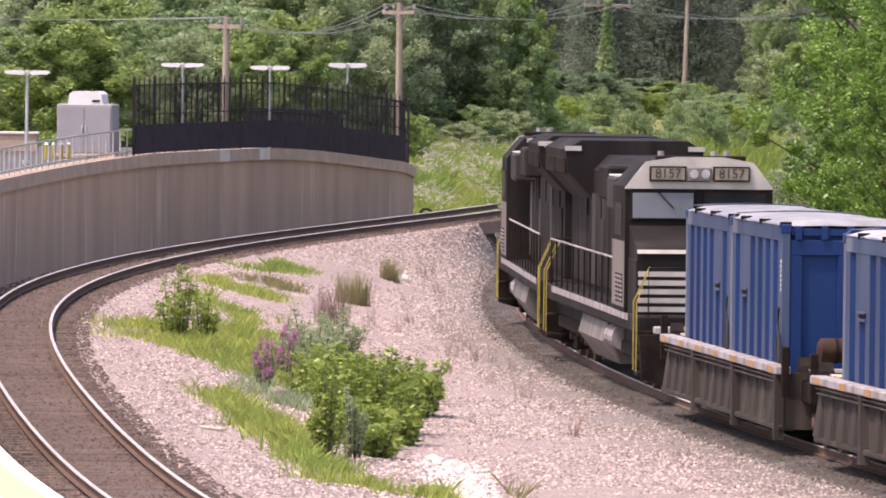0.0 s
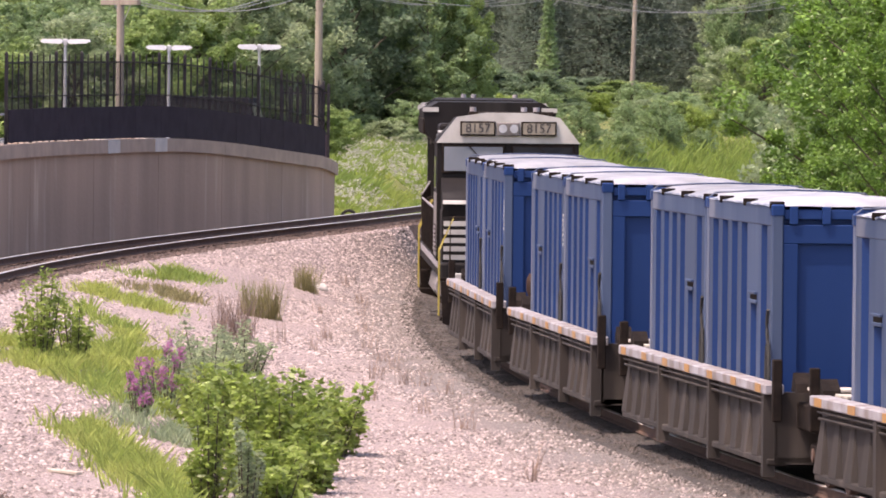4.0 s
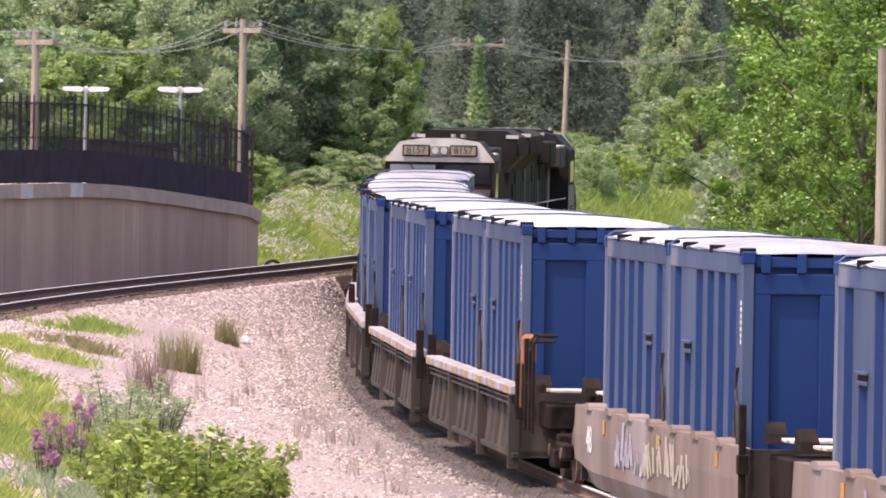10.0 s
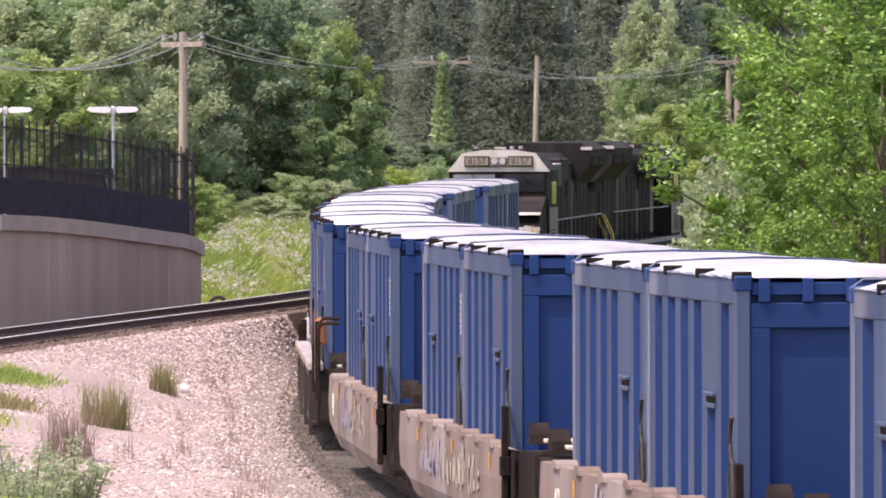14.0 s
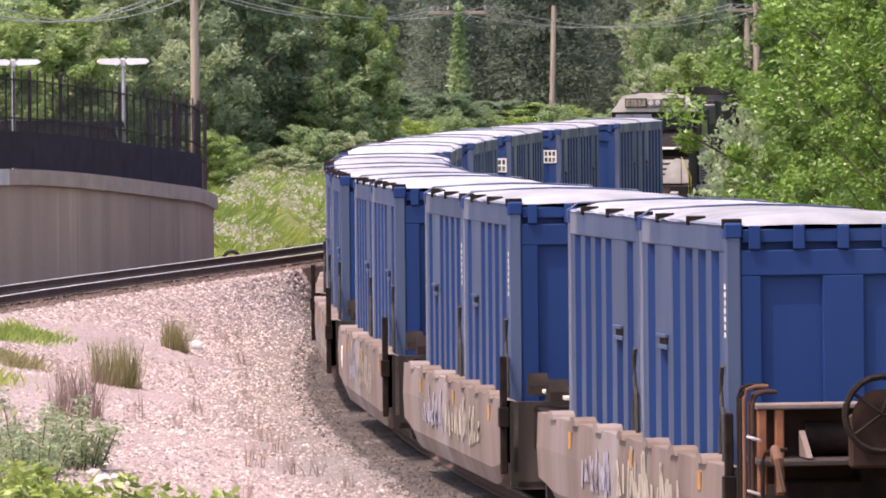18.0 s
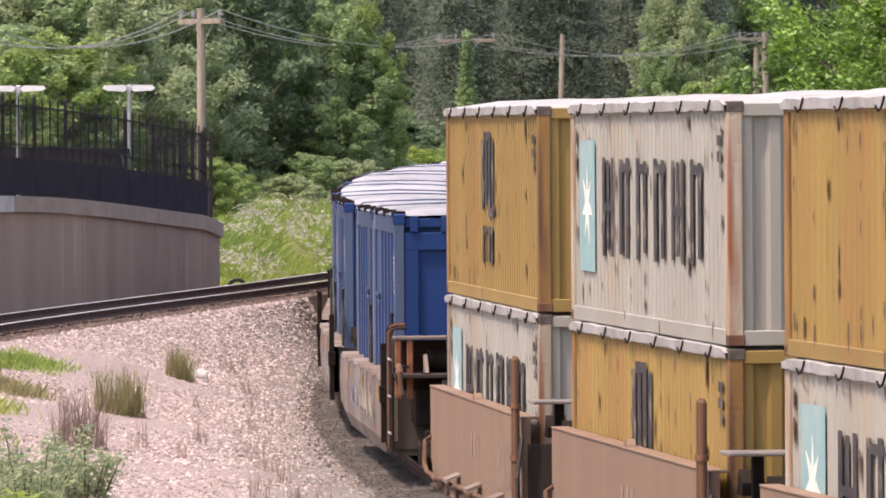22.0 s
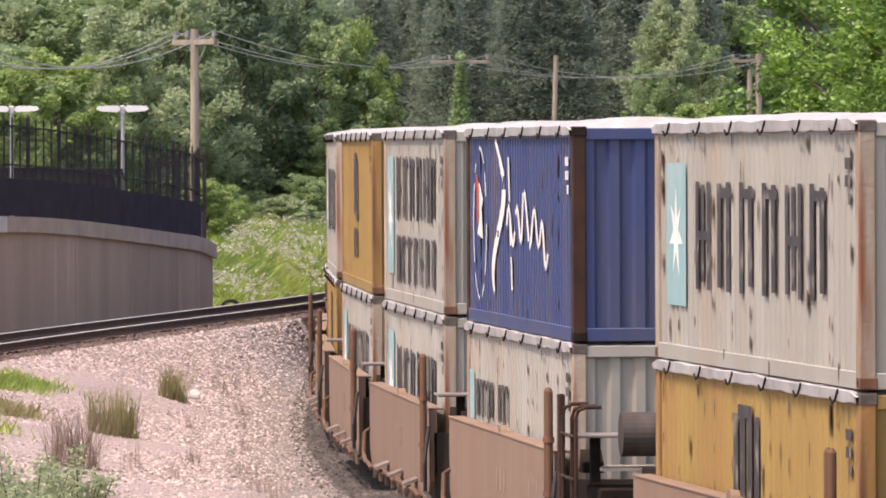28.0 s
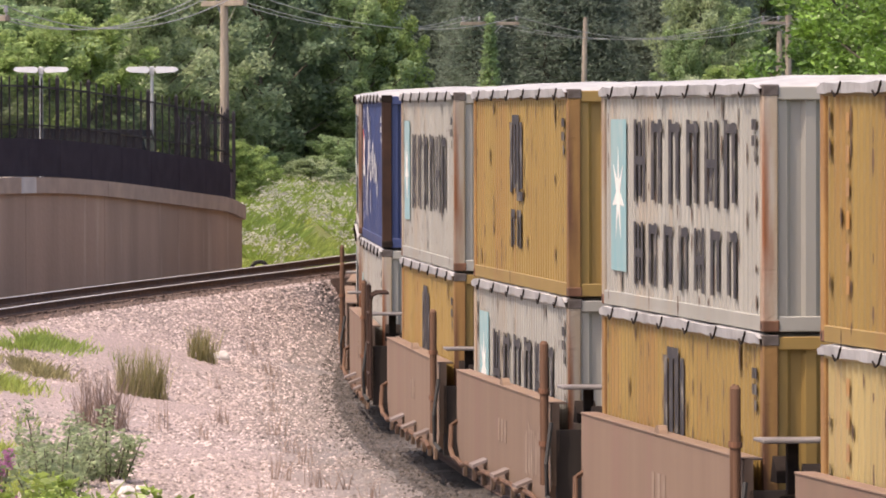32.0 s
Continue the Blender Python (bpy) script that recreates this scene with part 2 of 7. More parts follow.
M["cab_side"] = mat("dirty_grey_cab_side", (0.20, 0.18, 0.17), (0.12, 0.105, 0.10), scale=2, rough=0.55, dirt=(0.10, 0.09, 0.085), dscale=1.0, damount=0.6, streak=True)
M["sill"] = mat("dusty_pale_sill", (0.36, 0.35, 0.38), (0.19, 0.16, 0.15), scale=2, rough=0.7)
M["rust_orange"] = mat("rust_orange_housing", (0.30, 0.115, 0.05), (0.20, 0.075, 0.035), scale=4, rough=0.8)
M["orange"] = mat("orange_reflector", (0.42, 0.21, 0.06), (0.30, 0.17, 0.08), rough=0.5)
M["plate_car"] = mat("tan_grey_car_plate", (0.1892, 0.1452, 0.1232), (0.1232, 0.0906, 0.0766), scale=1.5, rough=0.75, dirt=(0.27, 0.245, 0.25), dscale=0.5, damount=0.6, streak=True)
M["graf_cream"] = mat("cream_spray_paint", (0.40, 0.36, 0.29), (0.28, 0.25, 0.21), scale=4, rough=0.7)
M["graf_lilac"] = mat("lilac_spray_paint", (0.30, 0.29, 0.36), (0.24, 0.23, 0.28), rough=0.7)
M["graf_faint"] = mat("worn_off_spray_paint", (0.29, 0.215, 0.165), (0.22, 0.15, 0.11), scale=5, rough=0.8)
M["post_rust"] = mat("weathered_rusty_guide_post", (0.135, 0.073, 0.045), (0.085, 0.046, 0.030), scale=4, rough=0.8, spec=0.25, dirt=(0.20, 0.13, 0.09), dscale=2.0, damount=0.4, streak=True)
M["stack_car"] = mat("salmon_brown_car_plate", (0.2082, 0.1377, 0.0935), (0.1785, 0.1148, 0.0782), scale=1.2, rough=0.75, dirt=(0.20, 0.115, 0.085), dscale=1.1, damount=0.4, streak=True, per_object=0.08)
M["post_brown"] = mat("brown_guide_post_paint", (0.0550, 0.0286, 0.0198), (0.0303, 0.0176, 0.0138), scale=3, rough=0.8, spec=0.2)
M["plank"] = mat("bleached_walkway_board", (0.55, 0.50, 0.43), (0.40, 0.36, 0.31), rough=0.9)
M["yellow"] = mat("ochre_container_paint", (0.2800, 0.1850, 0.0560), (0.2430, 0.1560, 0.0470), scale=1.0, rough=0.55, dirt=(0.27, 0.14, 0.05), dscale=1.2, damount=0.5, streak=True, per_object=0.10)
M["cream"] = mat("cream_container_paint", (0.37, 0.285, 0.125), (0.31, 0.235, 0.105), scale=1.0, rough=0.55, streak=True, dirt=(0.30, 0.20, 0.10), dscale=1.2, damount=0.4)
M["white"] = mat("off_white_container_paint", (0.3310, 0.3240, 0.2920), (0.2810, 0.2720, 0.2430), scale=1.0, rough=0.55, dirt=(0.34, 0.27, 0.20), dscale=1.2, damount=0.45, streak=True, per_object=0.08)
M["navy"] = mat("navy_container_paint", (0.0272, 0.0467, 0.1403), (0.0374, 0.0544, 0.1403), scale=1.0, rough=0.5, dirt=(0.09, 0.08, 0.10), dscale=1.0, damount=0.4, streak=True)
M["rust"] = mat("rusted_steel", (0.17, 0.075, 0.04), (0.09, 0.045, 0.028), scale=4, rough=0.9, dirt=(0.25, 0.15, 0.10), dscale=1.5, damount=0.4, streak=True)
M["ink"] = mat("black_lettering", (0.022, 0.02, 0.026), (0.045, 0.04, 0.042), scale=3, rough=0.7, dirt=(0.22, 0.2, 0.17), dscale=3.5, damount=0.25)
M["sky_logo"] = mat("pale_blue_logo", (0.19, 0.36, 0.385), (0.29, 0.40, 0.40), scale=2, rough=0.6)
M["logo_white"] = mat("white_lettering", (0.74, 0.73, 0.69), (0.6, 0.59, 0.56), scale=3, rough=0.7)
M["logo_red"] = mat("red_logo", (0.45, 0.07, 0.03), rough=0.7)
M["loco"] = mat("sooty_black_loco_paint", (0.011, 0.0095, 0.0095), (0.019, 0.016, 0.0155), scale=1.5, rough=0.7, spec=0.15, dirt=(0.042, 0.037, 0.035), dscale=0.9, damount=0.4, streak=True)
M["loco_grey"] = mat("dusty_grey_loco_panel", (0.050, 0.045, 0.044), (0.030, 0.027, 0.026), scale=2, rough=0.6, spec=0.25)
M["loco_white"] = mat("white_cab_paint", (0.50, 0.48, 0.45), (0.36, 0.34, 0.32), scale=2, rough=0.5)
M["glass"] = mat("dusty_windscreen", (0.20, 0.22, 0.25), (0.15, 0.17, 0.20), scale=1, rough=0.12)
M["glass_dark"] = mat("dark_windscreen", (0.02, 0.022, 0.025), rough=0.08)
M["yellow_rail"] = mat("yellow_handrail", (0.40, 0.32, 0.06), rough=0.5)
# plants
M["bark"] = mat("grey_brown_bark", (0.12, 0.095, 0.075), (0.07, 0.055, 0.045), scale=3, rough=0.95, bump=0.5, streak=True)
M["leaf_bright"] = leaf_mat("bright_summer_leaf", (0.34, 0.43, 0.11), (0.23, 0.33, 0.085))
# far-tree greens and needles are pale and bluish: distance haze put into the colour
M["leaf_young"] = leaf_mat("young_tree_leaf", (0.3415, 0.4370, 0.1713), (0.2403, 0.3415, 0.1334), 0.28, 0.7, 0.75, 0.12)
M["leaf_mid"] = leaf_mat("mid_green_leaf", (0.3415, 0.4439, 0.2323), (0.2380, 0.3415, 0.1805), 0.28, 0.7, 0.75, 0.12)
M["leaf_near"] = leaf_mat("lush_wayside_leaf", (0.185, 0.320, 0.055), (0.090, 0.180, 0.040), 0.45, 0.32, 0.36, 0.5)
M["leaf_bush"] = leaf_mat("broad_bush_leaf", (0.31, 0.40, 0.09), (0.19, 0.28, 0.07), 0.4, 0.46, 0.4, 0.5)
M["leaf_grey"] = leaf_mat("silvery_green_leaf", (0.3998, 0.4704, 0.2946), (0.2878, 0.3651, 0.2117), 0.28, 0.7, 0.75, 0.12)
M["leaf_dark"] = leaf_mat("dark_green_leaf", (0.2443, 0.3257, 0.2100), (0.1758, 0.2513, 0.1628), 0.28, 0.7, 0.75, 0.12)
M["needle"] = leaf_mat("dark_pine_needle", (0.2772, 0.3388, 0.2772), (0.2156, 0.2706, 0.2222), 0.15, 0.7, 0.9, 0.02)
M["grass"] = leaf_mat("sunlit_grass", (0.44, 0.50, 0.14), (0.31, 0.39, 0.10))
M["dry"] = leaf_mat("dry_brown_weed", (0.34, 0.25, 0.20), (0.24, 0.18, 0.15))
M["reed"] = leaf_mat("olive_reed", (0.34, 0.31, 0.16), (0.25, 0.235, 0.115))
M["purple"] = leaf_mat("purple_loosestrife_flower", (0.58, 0.27, 0.46), (0.42, 0.20, 0.33))
M["flower"] = leaf_mat("white_meadow_flower", (0.62, 0.60, 0.50), (0.5, 0.48, 0.40))
# hillside greyed and lightened, so its colour carries the haze
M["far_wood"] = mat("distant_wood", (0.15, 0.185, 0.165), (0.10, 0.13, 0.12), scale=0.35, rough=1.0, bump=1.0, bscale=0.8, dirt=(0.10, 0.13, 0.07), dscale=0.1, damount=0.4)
M["post_white"] = mat("rust_streaked_white_post", (0.36, 0.335, 0.29), (0.29, 0.21, 0.13), scale=5, rough=0.8, bump=0.2, streak=True, dirt=(0.20, 0.075, 0.032), dscale=4.0, damount=0.65, per_object=0.22)
M["casting"] = mat("grimy_cast_steel", (0.115, 0.10, 0.095), (0.06, 0.045, 0.038), scale=9, rough=0.8, bump=0.2)
M["post_yellow"] = mat("rust_streaked_ochre_post", (0.29, 0.165, 0.05), (0.22, 0.11, 0.04), scale=5, rough=0.8, bump=0.2, streak=True, dirt=(0.11, 0.048, 0.024), dscale=4.0, damount=0.65, per_object=0.22)
TRACK = (5.364197, 71.449949, -0.149387, 0.00172268, -3.776541e-06, -3.444237e-10)
SIDE = (-3.4301, -0.4691, 6.7895, 9.0247, -3.7504, -12.0945)


# ---- mesh helpers ----
class Shape:
    """Collects faces of one mesh."""

    def __init__(self):
        self.v, self.f = [], []

    def add(self, verts, faces):
        k = len(self.v)
        self.v += [tuple(p) for p in verts]
        self.f += [tuple(i + k for i in f) for f in faces]
        return self

    def box(self, x0, x1, y0, y1, z0, z1, bev=0.0):
        if not bev:
            return self.add([(x0, y0, z0), (x1, y0, z0), (x1, y1, z0), (x0, y1, z0), (x0, y0, z1), (x1, y0, z1), (x1, y1, z1), (x0, y1, z1)],
                            [(3, 2, 1, 0), (4, 5, 6, 7), (0, 1, 5, 4), (1, 2, 6, 5), (2, 3, 7, 6), (3, 0, 4, 7)])
        b = bev
        ring = [(x0 + b, y0), (x1 - b, y0), (x1, y0 + b), (x1, y1 - b), (x1 - b, y1), (x0 + b, y1), (x0, y1 - b), (x0, y0 + b)]
        inner = [(x0 + b, y0 + b), (x1 - b, y0 + b), (x1 - b, y0 + b), (x1 - b, y1 - b), (x1 - b, y1 - b), (x0 + b, y1 - b), (x0 + b, y1 - b), (x0 + b, y0 + b)]
        vs = [(p[0], p[1], z0 + b) for p in ring] + [(p[0], p[1], z1 - b) for p in ring] + [(p[0], p[1], z1) for p in inner] + [(p[0], p[1], z0) for p in inner]
        fs = [(i, (i + 1) % 8, 8 + (i + 1) % 8, 8 + i) for i in range(8)]
        fs += [(8 + i, 8 + (i + 1) % 8, 16 + (i + 1) % 8, 16 + i) for i in range(8)]
        fs += [(24 + i, 24 + (i + 1) % 8, (i + 1) % 8, i) for i in range(8)]
        fs += [(16, 18, 20, 22), (30, 28, 26, 24)]
        return self.add(vs, fs)

    def tube(self, a, b, r, n=8, r2=None):
        a, b = Vector(a), Vector(b)
        r2 = r if r2 is None else r2
        d = (b - a).normalized()
        p = d.orthogonal().normalized()
        q = d.cross(p)
        vs = []
        for c, rr in ((a, r), (b, r2)):
            vs += [c + (p * math.cos(i * math.tau / n) + q * math.sin(i * math.tau / n)) * rr for i in range(n)]
        fs = [(i, (i + 1) % n, n + (i + 1) % n, n + i) for i in range(n)]
        return self.add(vs, fs + [tuple(range(n - 1, -1, -1)), tuple(range(n, 2 * n))])

    def path(self, pts, r, n=6):
        """One round bar or cable bent along the points."""
        pts = [Vector(p) for p in pts]
        up = Vector((0.13, 0.31, 0.94))
        vs, fs = [], []
        for i, c in enumerate(pts):
            d = (pts[min(i + 1, len(pts) - 1)] - pts[max(i - 1, 0)]).normalized()
            p = d.cross(up if abs(d.dot(up)) < 0.97 else Vector((1, 0, 0))).normalized()
            q = d.cross(p)
            vs += [c + (p * math.cos(k * math.tau / n) + q * math.sin(k * math.tau / n)) * r for k in range(n)]
        for i in range(len(pts) - 1):
            fs += [(i * n + k, i * n + (k + 1) % n, (i + 1) * n + (k + 1) % n, (i + 1) * n + k) for k in range(n)]
        m = len(pts) * n
        return self.add(vs, fs + [tuple(range(n - 1, -1, -1)), tuple(range(m - n, m))])

    def prism(self, outline, axis, lo, hi):
        """Extrudes an outline along an axis: 'x' (outline in y, z), 'y' (x, z) or 'z' (x, y)."""
        k = len(outline)
        put = {"x": lambda p, w: (w, p[0], p[1]), "y": lambda p, w: (p[0], w, p[1]), "z": lambda p, w: (p[0], p[1], w)}[axis]
        vs = [put(p, lo) for p in outline] + [put(p, hi) for p in outline]
        fs = [(i, (i + 1) % k, k + (i + 1) % k, k + i) for i in range(k)]
        return self.add(vs, fs + [tuple(range(k - 1, -1, -1)), tuple(range(k, 2 * k))])

    def mesh(self, name, material):
        me = bpy.data.meshes.new(name)
        me.from_pydata(self.v, [], self.f)
        bm = bmesh.new()
        bm.from_mesh(me)
        bmesh.ops.recalc_face_normals(bm, faces=bm.faces)
        bm.to_mesh(me)
        bm.free()
        me.materials.append(M[material])
        return me


def part(name, shape, material, parent, label=""):
    me = shape if isinstance(shape, bpy.types.Mesh) else shape.mesh(name, material)
    ob = new(name, me)
    ob.parent = parent
    return tagged(ob, label)


def thing(name, label, category, group="", m=None):
    ob = tagged(new(name), label, category, group)
    if m is not None:
        ob.matrix_basis = m
    return ob


def solid(name, shape, material, label, category="", group="", kind="", m=None):
    ob = tagged(new(name, shape if isinstance(shape, bpy.types.Mesh) else shape.mesh(name, material)), label, category, group, kind)
    if m is not None:
        ob.matrix_basis = m
    return ob


def fast_mesh(name, v, f, material):
    me = bpy.data.meshes.new(name)
    me.from_pydata(v, [], f)
    me.materials.append(M[material])
    return me


# ---- plan: two curved tracks ----
GRADE = -0.00101


def rail_z(y):
    return GRADE * (y - 90) + 0.00495 * max(0.0, y - 150)


def heading(s):
    u = max(0.0, s - 60)
    return TRACK[2] + TRACK[3] * s + TRACK[4] * s * s / 2 + TRACK[5] * s ** 3 / 3 + 2.54763e-06 * u * u - 1.6751e-09 * u ** 3


def track(s):
    """Main line: place and heading at s metres along it."""
    n = 60
    ds = s / n
    x, y = TRACK[0], TRACK[1]
    for i in range(n):
        h = heading((i + 0.5) * ds)
        x, y = x + math.sin(h) * ds, y + math.cos(h) * ds
    return x, y, heading(s)


def main_point(s, off, z):
    """off metres to the left of the main line."""
    x, y, h = track(s)
    return (x - off * math.cos(h), y + off * math.sin(h), z + rail_z(y))


MAIN = [track(-130 + 5 * i) for i in range(122)]


def main_x(y):
    for a, b in zip(MAIN, MAIN[1:]):
        if a[1] <= y <= b[1]:
            return a[0] + (b[0] - a[0]) * (y - a[1]) / (b[1] - a[1])
    return MAIN[0][0] if y < MAIN[0][1] else MAIN[-1][0] + 0.2 * (y - MAIN[-1][1])


def side_x(y):
    """Inner rail of the outer track."""
    lo, hi = 45.0, 184.0
    yy = min(max(y, lo), hi)
    u = (yy - 110) / 70
    p = d = 0.0
    for c in SIDE:
        d = d * u + p
        p = p * u + c
    return p + d / 70 * (y - yy)


def side_z(y):
    return 0.35 + (max(-70, y) - 60) * 0.01


def side_point(y, off, z):
    """off metres outwards (left) of the outer track's centre line."""
    h = math.atan((side_x(y + 0.05) - side_x(y - 0.05)) / 0.1)
    o = 0.75 + off
    return (side_x(y) - o * math.cos(h), y + o * math.sin(h), z + side_z(y))


def side_heading(y):
    return math.atan((side_x(y + 0.05) - side_x(y - 0.05)) / 0.1)


def smooth(a, b, t):
    t = min(1, max(0, (t - a) / (b - a)))
    return t * t * (3 - 2 * t)


def wall_top(y):
    """Height of the retaining wall's top."""
    return 3.40 + 0.36 * smooth(128, 158, y) - 0.84 * smooth(165.5, 191, y) - 0.16 * smooth(182.3, 184.8, y) ** 2


def ground_z(x, y):
    """The lie of the land."""
    mx, sx = main_x(y), side_x(y) - 0.75
    zr, zl = rail_z(y) - 0.27, side_z(y) - 0.27
    d = mx - x
    if x > mx:
        z = zr - 0.35 * smooth(2.2, 4.5, x - mx) + 1.2 * smooth(6, 40, x - mx)
    else:
        w = max(3.4, mx - sx)
        q = max(0.0, sx - x)
        t = min(1.0, max(0.0, (d - 1.5) / max(0.8, w - 3.1)))
        ditch = -0.20 * math.exp(-((t - 0.6) / 0.22) ** 2) * smooth(150, 110, y)
        z = zr + (zl - zr) * (0.75 * t + 0.25 * smooth(0.0, 1.0, t)) + ditch - 0.12 * smooth(1.4, 3.2, d) * (1 - smooth(0.35, 0.9, t))
        if x < sx:
            z = zl - 0.35 * smooth(1.3, 2.2, q) * smooth(184, 178, y)
        past = smooth(184, 194, y)
        z = z * (1 - past) + past * (zr + (min(zl, 1.65) - 0.12 - zr) * smooth(1.9, 6.0, d))
    if y > 186:
        z = z + smooth(187, 215, y) * smooth(2.5, 9, abs(x - mx)) * 0.7
    z += smooth(200, 300, y) * smooth(3, 30, mx - x) * 1.5
    return z


def wall_line(y, off=0.0):
    return side_point(y, 2.3 + off, 0)


# ground: one sheet, fine near the tracks, coarse to the horizon
def axis_steps(spans):
    out = []
    for a, b, s in spans:
        k = max(1, round((b - a) / s))
        out += [a + (b - a) * i / k for i in range(k)]
    return out + [spans[-1][1]]


GX = axis_steps([(-2500, -200, 230), (-200, -40, 16), (-40, -20, 2), (-20, 20, 0.5), (20, 60, 4), (60, 200, 20), (200, 2500, 230)])
GY = axis_steps([(-1500, -120, 138), (-120, 30, 10), (30, 190, 0.8), (190, 330, 4), (330, 520, 10), (520, 3500, 270)])
gv, gf = [], []
for y in GY:
    for x in GX:
        near = -30 < x < 25 and 30 < y < 200
        bump = 0.035 * noise.noise(Vector((x * 0.9, y * 0.9, 0))) + 0.05 * noise.noise(Vector((x * 0.2, y * 0.2, 4))) if near else 0
        gv.append((x, y, ground_z(x, y) + bump))
for j in range(len(GY) - 1):
    for i in range(len(GX) - 1):
        k = j * len(GX) + i
        gf.append((k, k + 1, k + 1 + len(GX), k + len(GX)))
gme = fast_mesh("ground", gv, gf, "ballast")
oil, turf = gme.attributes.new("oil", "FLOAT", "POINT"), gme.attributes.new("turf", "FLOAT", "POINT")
for i, (x, y, z) in enumerate(gv):
    mx, sx = main_x(y), side_x(y) - 0.75
    wob = 2.0 * noise.noise(Vector((x * 0.15, y * 0.15, 2))) + 0.8 * noise.noise(Vector((x * 0.7, y * 0.7, 5)))
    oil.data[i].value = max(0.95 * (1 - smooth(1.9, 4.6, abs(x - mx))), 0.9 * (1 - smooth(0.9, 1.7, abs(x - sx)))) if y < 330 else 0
    turf.data[i].value = max(smooth(186, 190, y + wob) * smooth(2.4, 3.4, abs(x - mx)), smooth(4.5, 6.5, x - mx + wob), smooth(330, 335, y), smooth(40, 50, -x))
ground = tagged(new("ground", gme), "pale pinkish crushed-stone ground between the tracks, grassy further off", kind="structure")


# rails: profile swept along each track
def sweep(name, point, stations, profile, material, parent, label=""):
    v, f = [], []
    k = len(profile)
    for s in stations:
        for o, z in profile:
            v.append(point(s, o, z))
    for i in range(len(stations) - 1):
        for j in range(k):
            a, b = i * k + j, i * k + (j + 1) % k
            f.append((a, b, b + k, a + k))
    me = fast_mesh(name, v, f, material)
    ob = new(name, me)
    ob.parent = parent
    return tagged(ob, label)


def rail_profile(c):
    web = [(c - 0.07, -0.17), (c + 0.07, -0.17), (c + 0.07, -0.155), (c + 0.012, -0.13), (c + 0.012, -0.045), (c + 0.037, -0.035), (c + 0.037, -0.012),
           (c - 0.037, -0.012), (c - 0.037, -0.035), (c - 0.012, -0.045), (c - 0.012, -0.13), (c - 0.07, -0.155)]
    head = [(c + 0.037, -0.0125), (c + 0.028, 0.0), (c - 0.028, 0.0), (c - 0.037, -0.0125)]
    return web, head


main_track = tagged(new("railway_track"), "curved main line with steel rails on timber ties", "railway track", kind="structure")
side_track = tagged(new("railway_track"), "empty outer railway track curving along the concrete wall", "railway track", kind="structure")
st_main = [-130 + 2.5 * i for i in range(240)]
st_side = [-70 + 2.0 * i for i in range(128)]
for c in (-0.75, 0.75):
    web, head = rail_profile(c)
    for pt, st, par in ((main_point, st_main, main_track), (side_point, st_side + ([186, 188, 190] if c > 0 else []), side_track)):
        r = sweep("rail", pt, st, web, "rail_side", par)
        sweep("rail_head", pt, st, head, "rail_top", r, "worn shiny rail head")
tie_me = Shape().box(-1.28, 1.28, -0.11, 0.11, -0.36, -0.208, 0.012).mesh("tie", "tie")
for i in range(150):
    y = 32 + i * 0.56 + random.uniform(-0.03, 0.03)
    x, yy, z = side_point(y, 0, 0)
    t = part("tie", tie_me, "tie", side_track)
    t.matrix_basis = pose(x, yy, z + random.uniform(-0.02, 0.01), 0, 0, -math.degrees(side_heading(y)) + random.uniform(-1, 1))
tv = Shape()
for i in range(190):
    s = -10 + i * 0.6
    x, y, h = track(s)
    m = pose(x, y, rail_z(y) - 0.02, 0, 0, -math.degrees(h))
    b = Shape().box(-1.28, 1.28, -0.11, 0.11, -0.36, -0.20)
    tv.add([m @ Vector(p) for p in b.v], b.f)
part("ties", tv, "tie", main_track)["kind"] = "stuff"
# dark ballast bed under the outer track
sweep("ballast_bed", side_point, st_side, [(-1.5, -0.6), (-1.3, -0.25), (-0.5, -0.215), (0.5, -0.215), (1.35, -0.25), (1.75, -0.5)], "ballast_bed", side_track)
sweep("ballast_bed", main_point, st_main, [(-2.9, -0.7), (-1.6, -0.21), (-0.5, -0.175), (0.5, -0.175), (1.6, -0.21), (2.9, -0.5)], "ballast_dark", main_track)


# retaining wall, cap, fence
def wall_sweep(name, y0, y1, step, profile, material, parent, label=""):
    """profile(y): offsets outward of the wall's face and heights."""
    k = max(1, round((y1 - y0) / step))
    ys = [y0 + (y1 - y0) * i / k for i in range(k + 1)]
    v, f = [], []
    for y in ys:
        pr = profile(y)
        for o, z in pr:
            x, yy, _ = wall_line(y, o)
            v.append((x, yy, z))
    n = len(pr)
    for i in range(k):
        for j in range(n):
            a, b = i * n + j, i * n + (j + 1) % n
            f.append((a, b, b + n, a + n))
    f += [tuple(range(n)), tuple(range((k + 1) * n - 1, k * n - 1, -1))]
    bm = Shape().add(v, f)
    return part(name, bm, material, parent, label)


WALL_END = 184.6
wall = tagged(new("wall_retaining"), "long curved weathered concrete retaining wall with a pale cap", "retaining wall", kind="structure")
for i in range(16):
    y0 = 88 + 6.04 * i
    wall_sweep("wall_panel", y0 + 0.012, min(WALL_END, y0 + 6.03), 1.0, lambda y: [(0, side_z(y) - 1.0), (0, wall_top(y) - 0.34), (0.45, wall_top(y) - 0.34), (0.45, side_z(y) - 1.0)], "concrete", wall)
    wall_sweep("wall_cap", y0 + 0.006, min(WALL_END + 0.05, y0 + 6.035), 1.0, lambda y: [(-0.09, wall_top(y) - 0.34), (-0.09, wall_top(y)), (0.5, wall_top(y)), (0.5, wall_top(y) - 0.34)],
               "cap", wall)
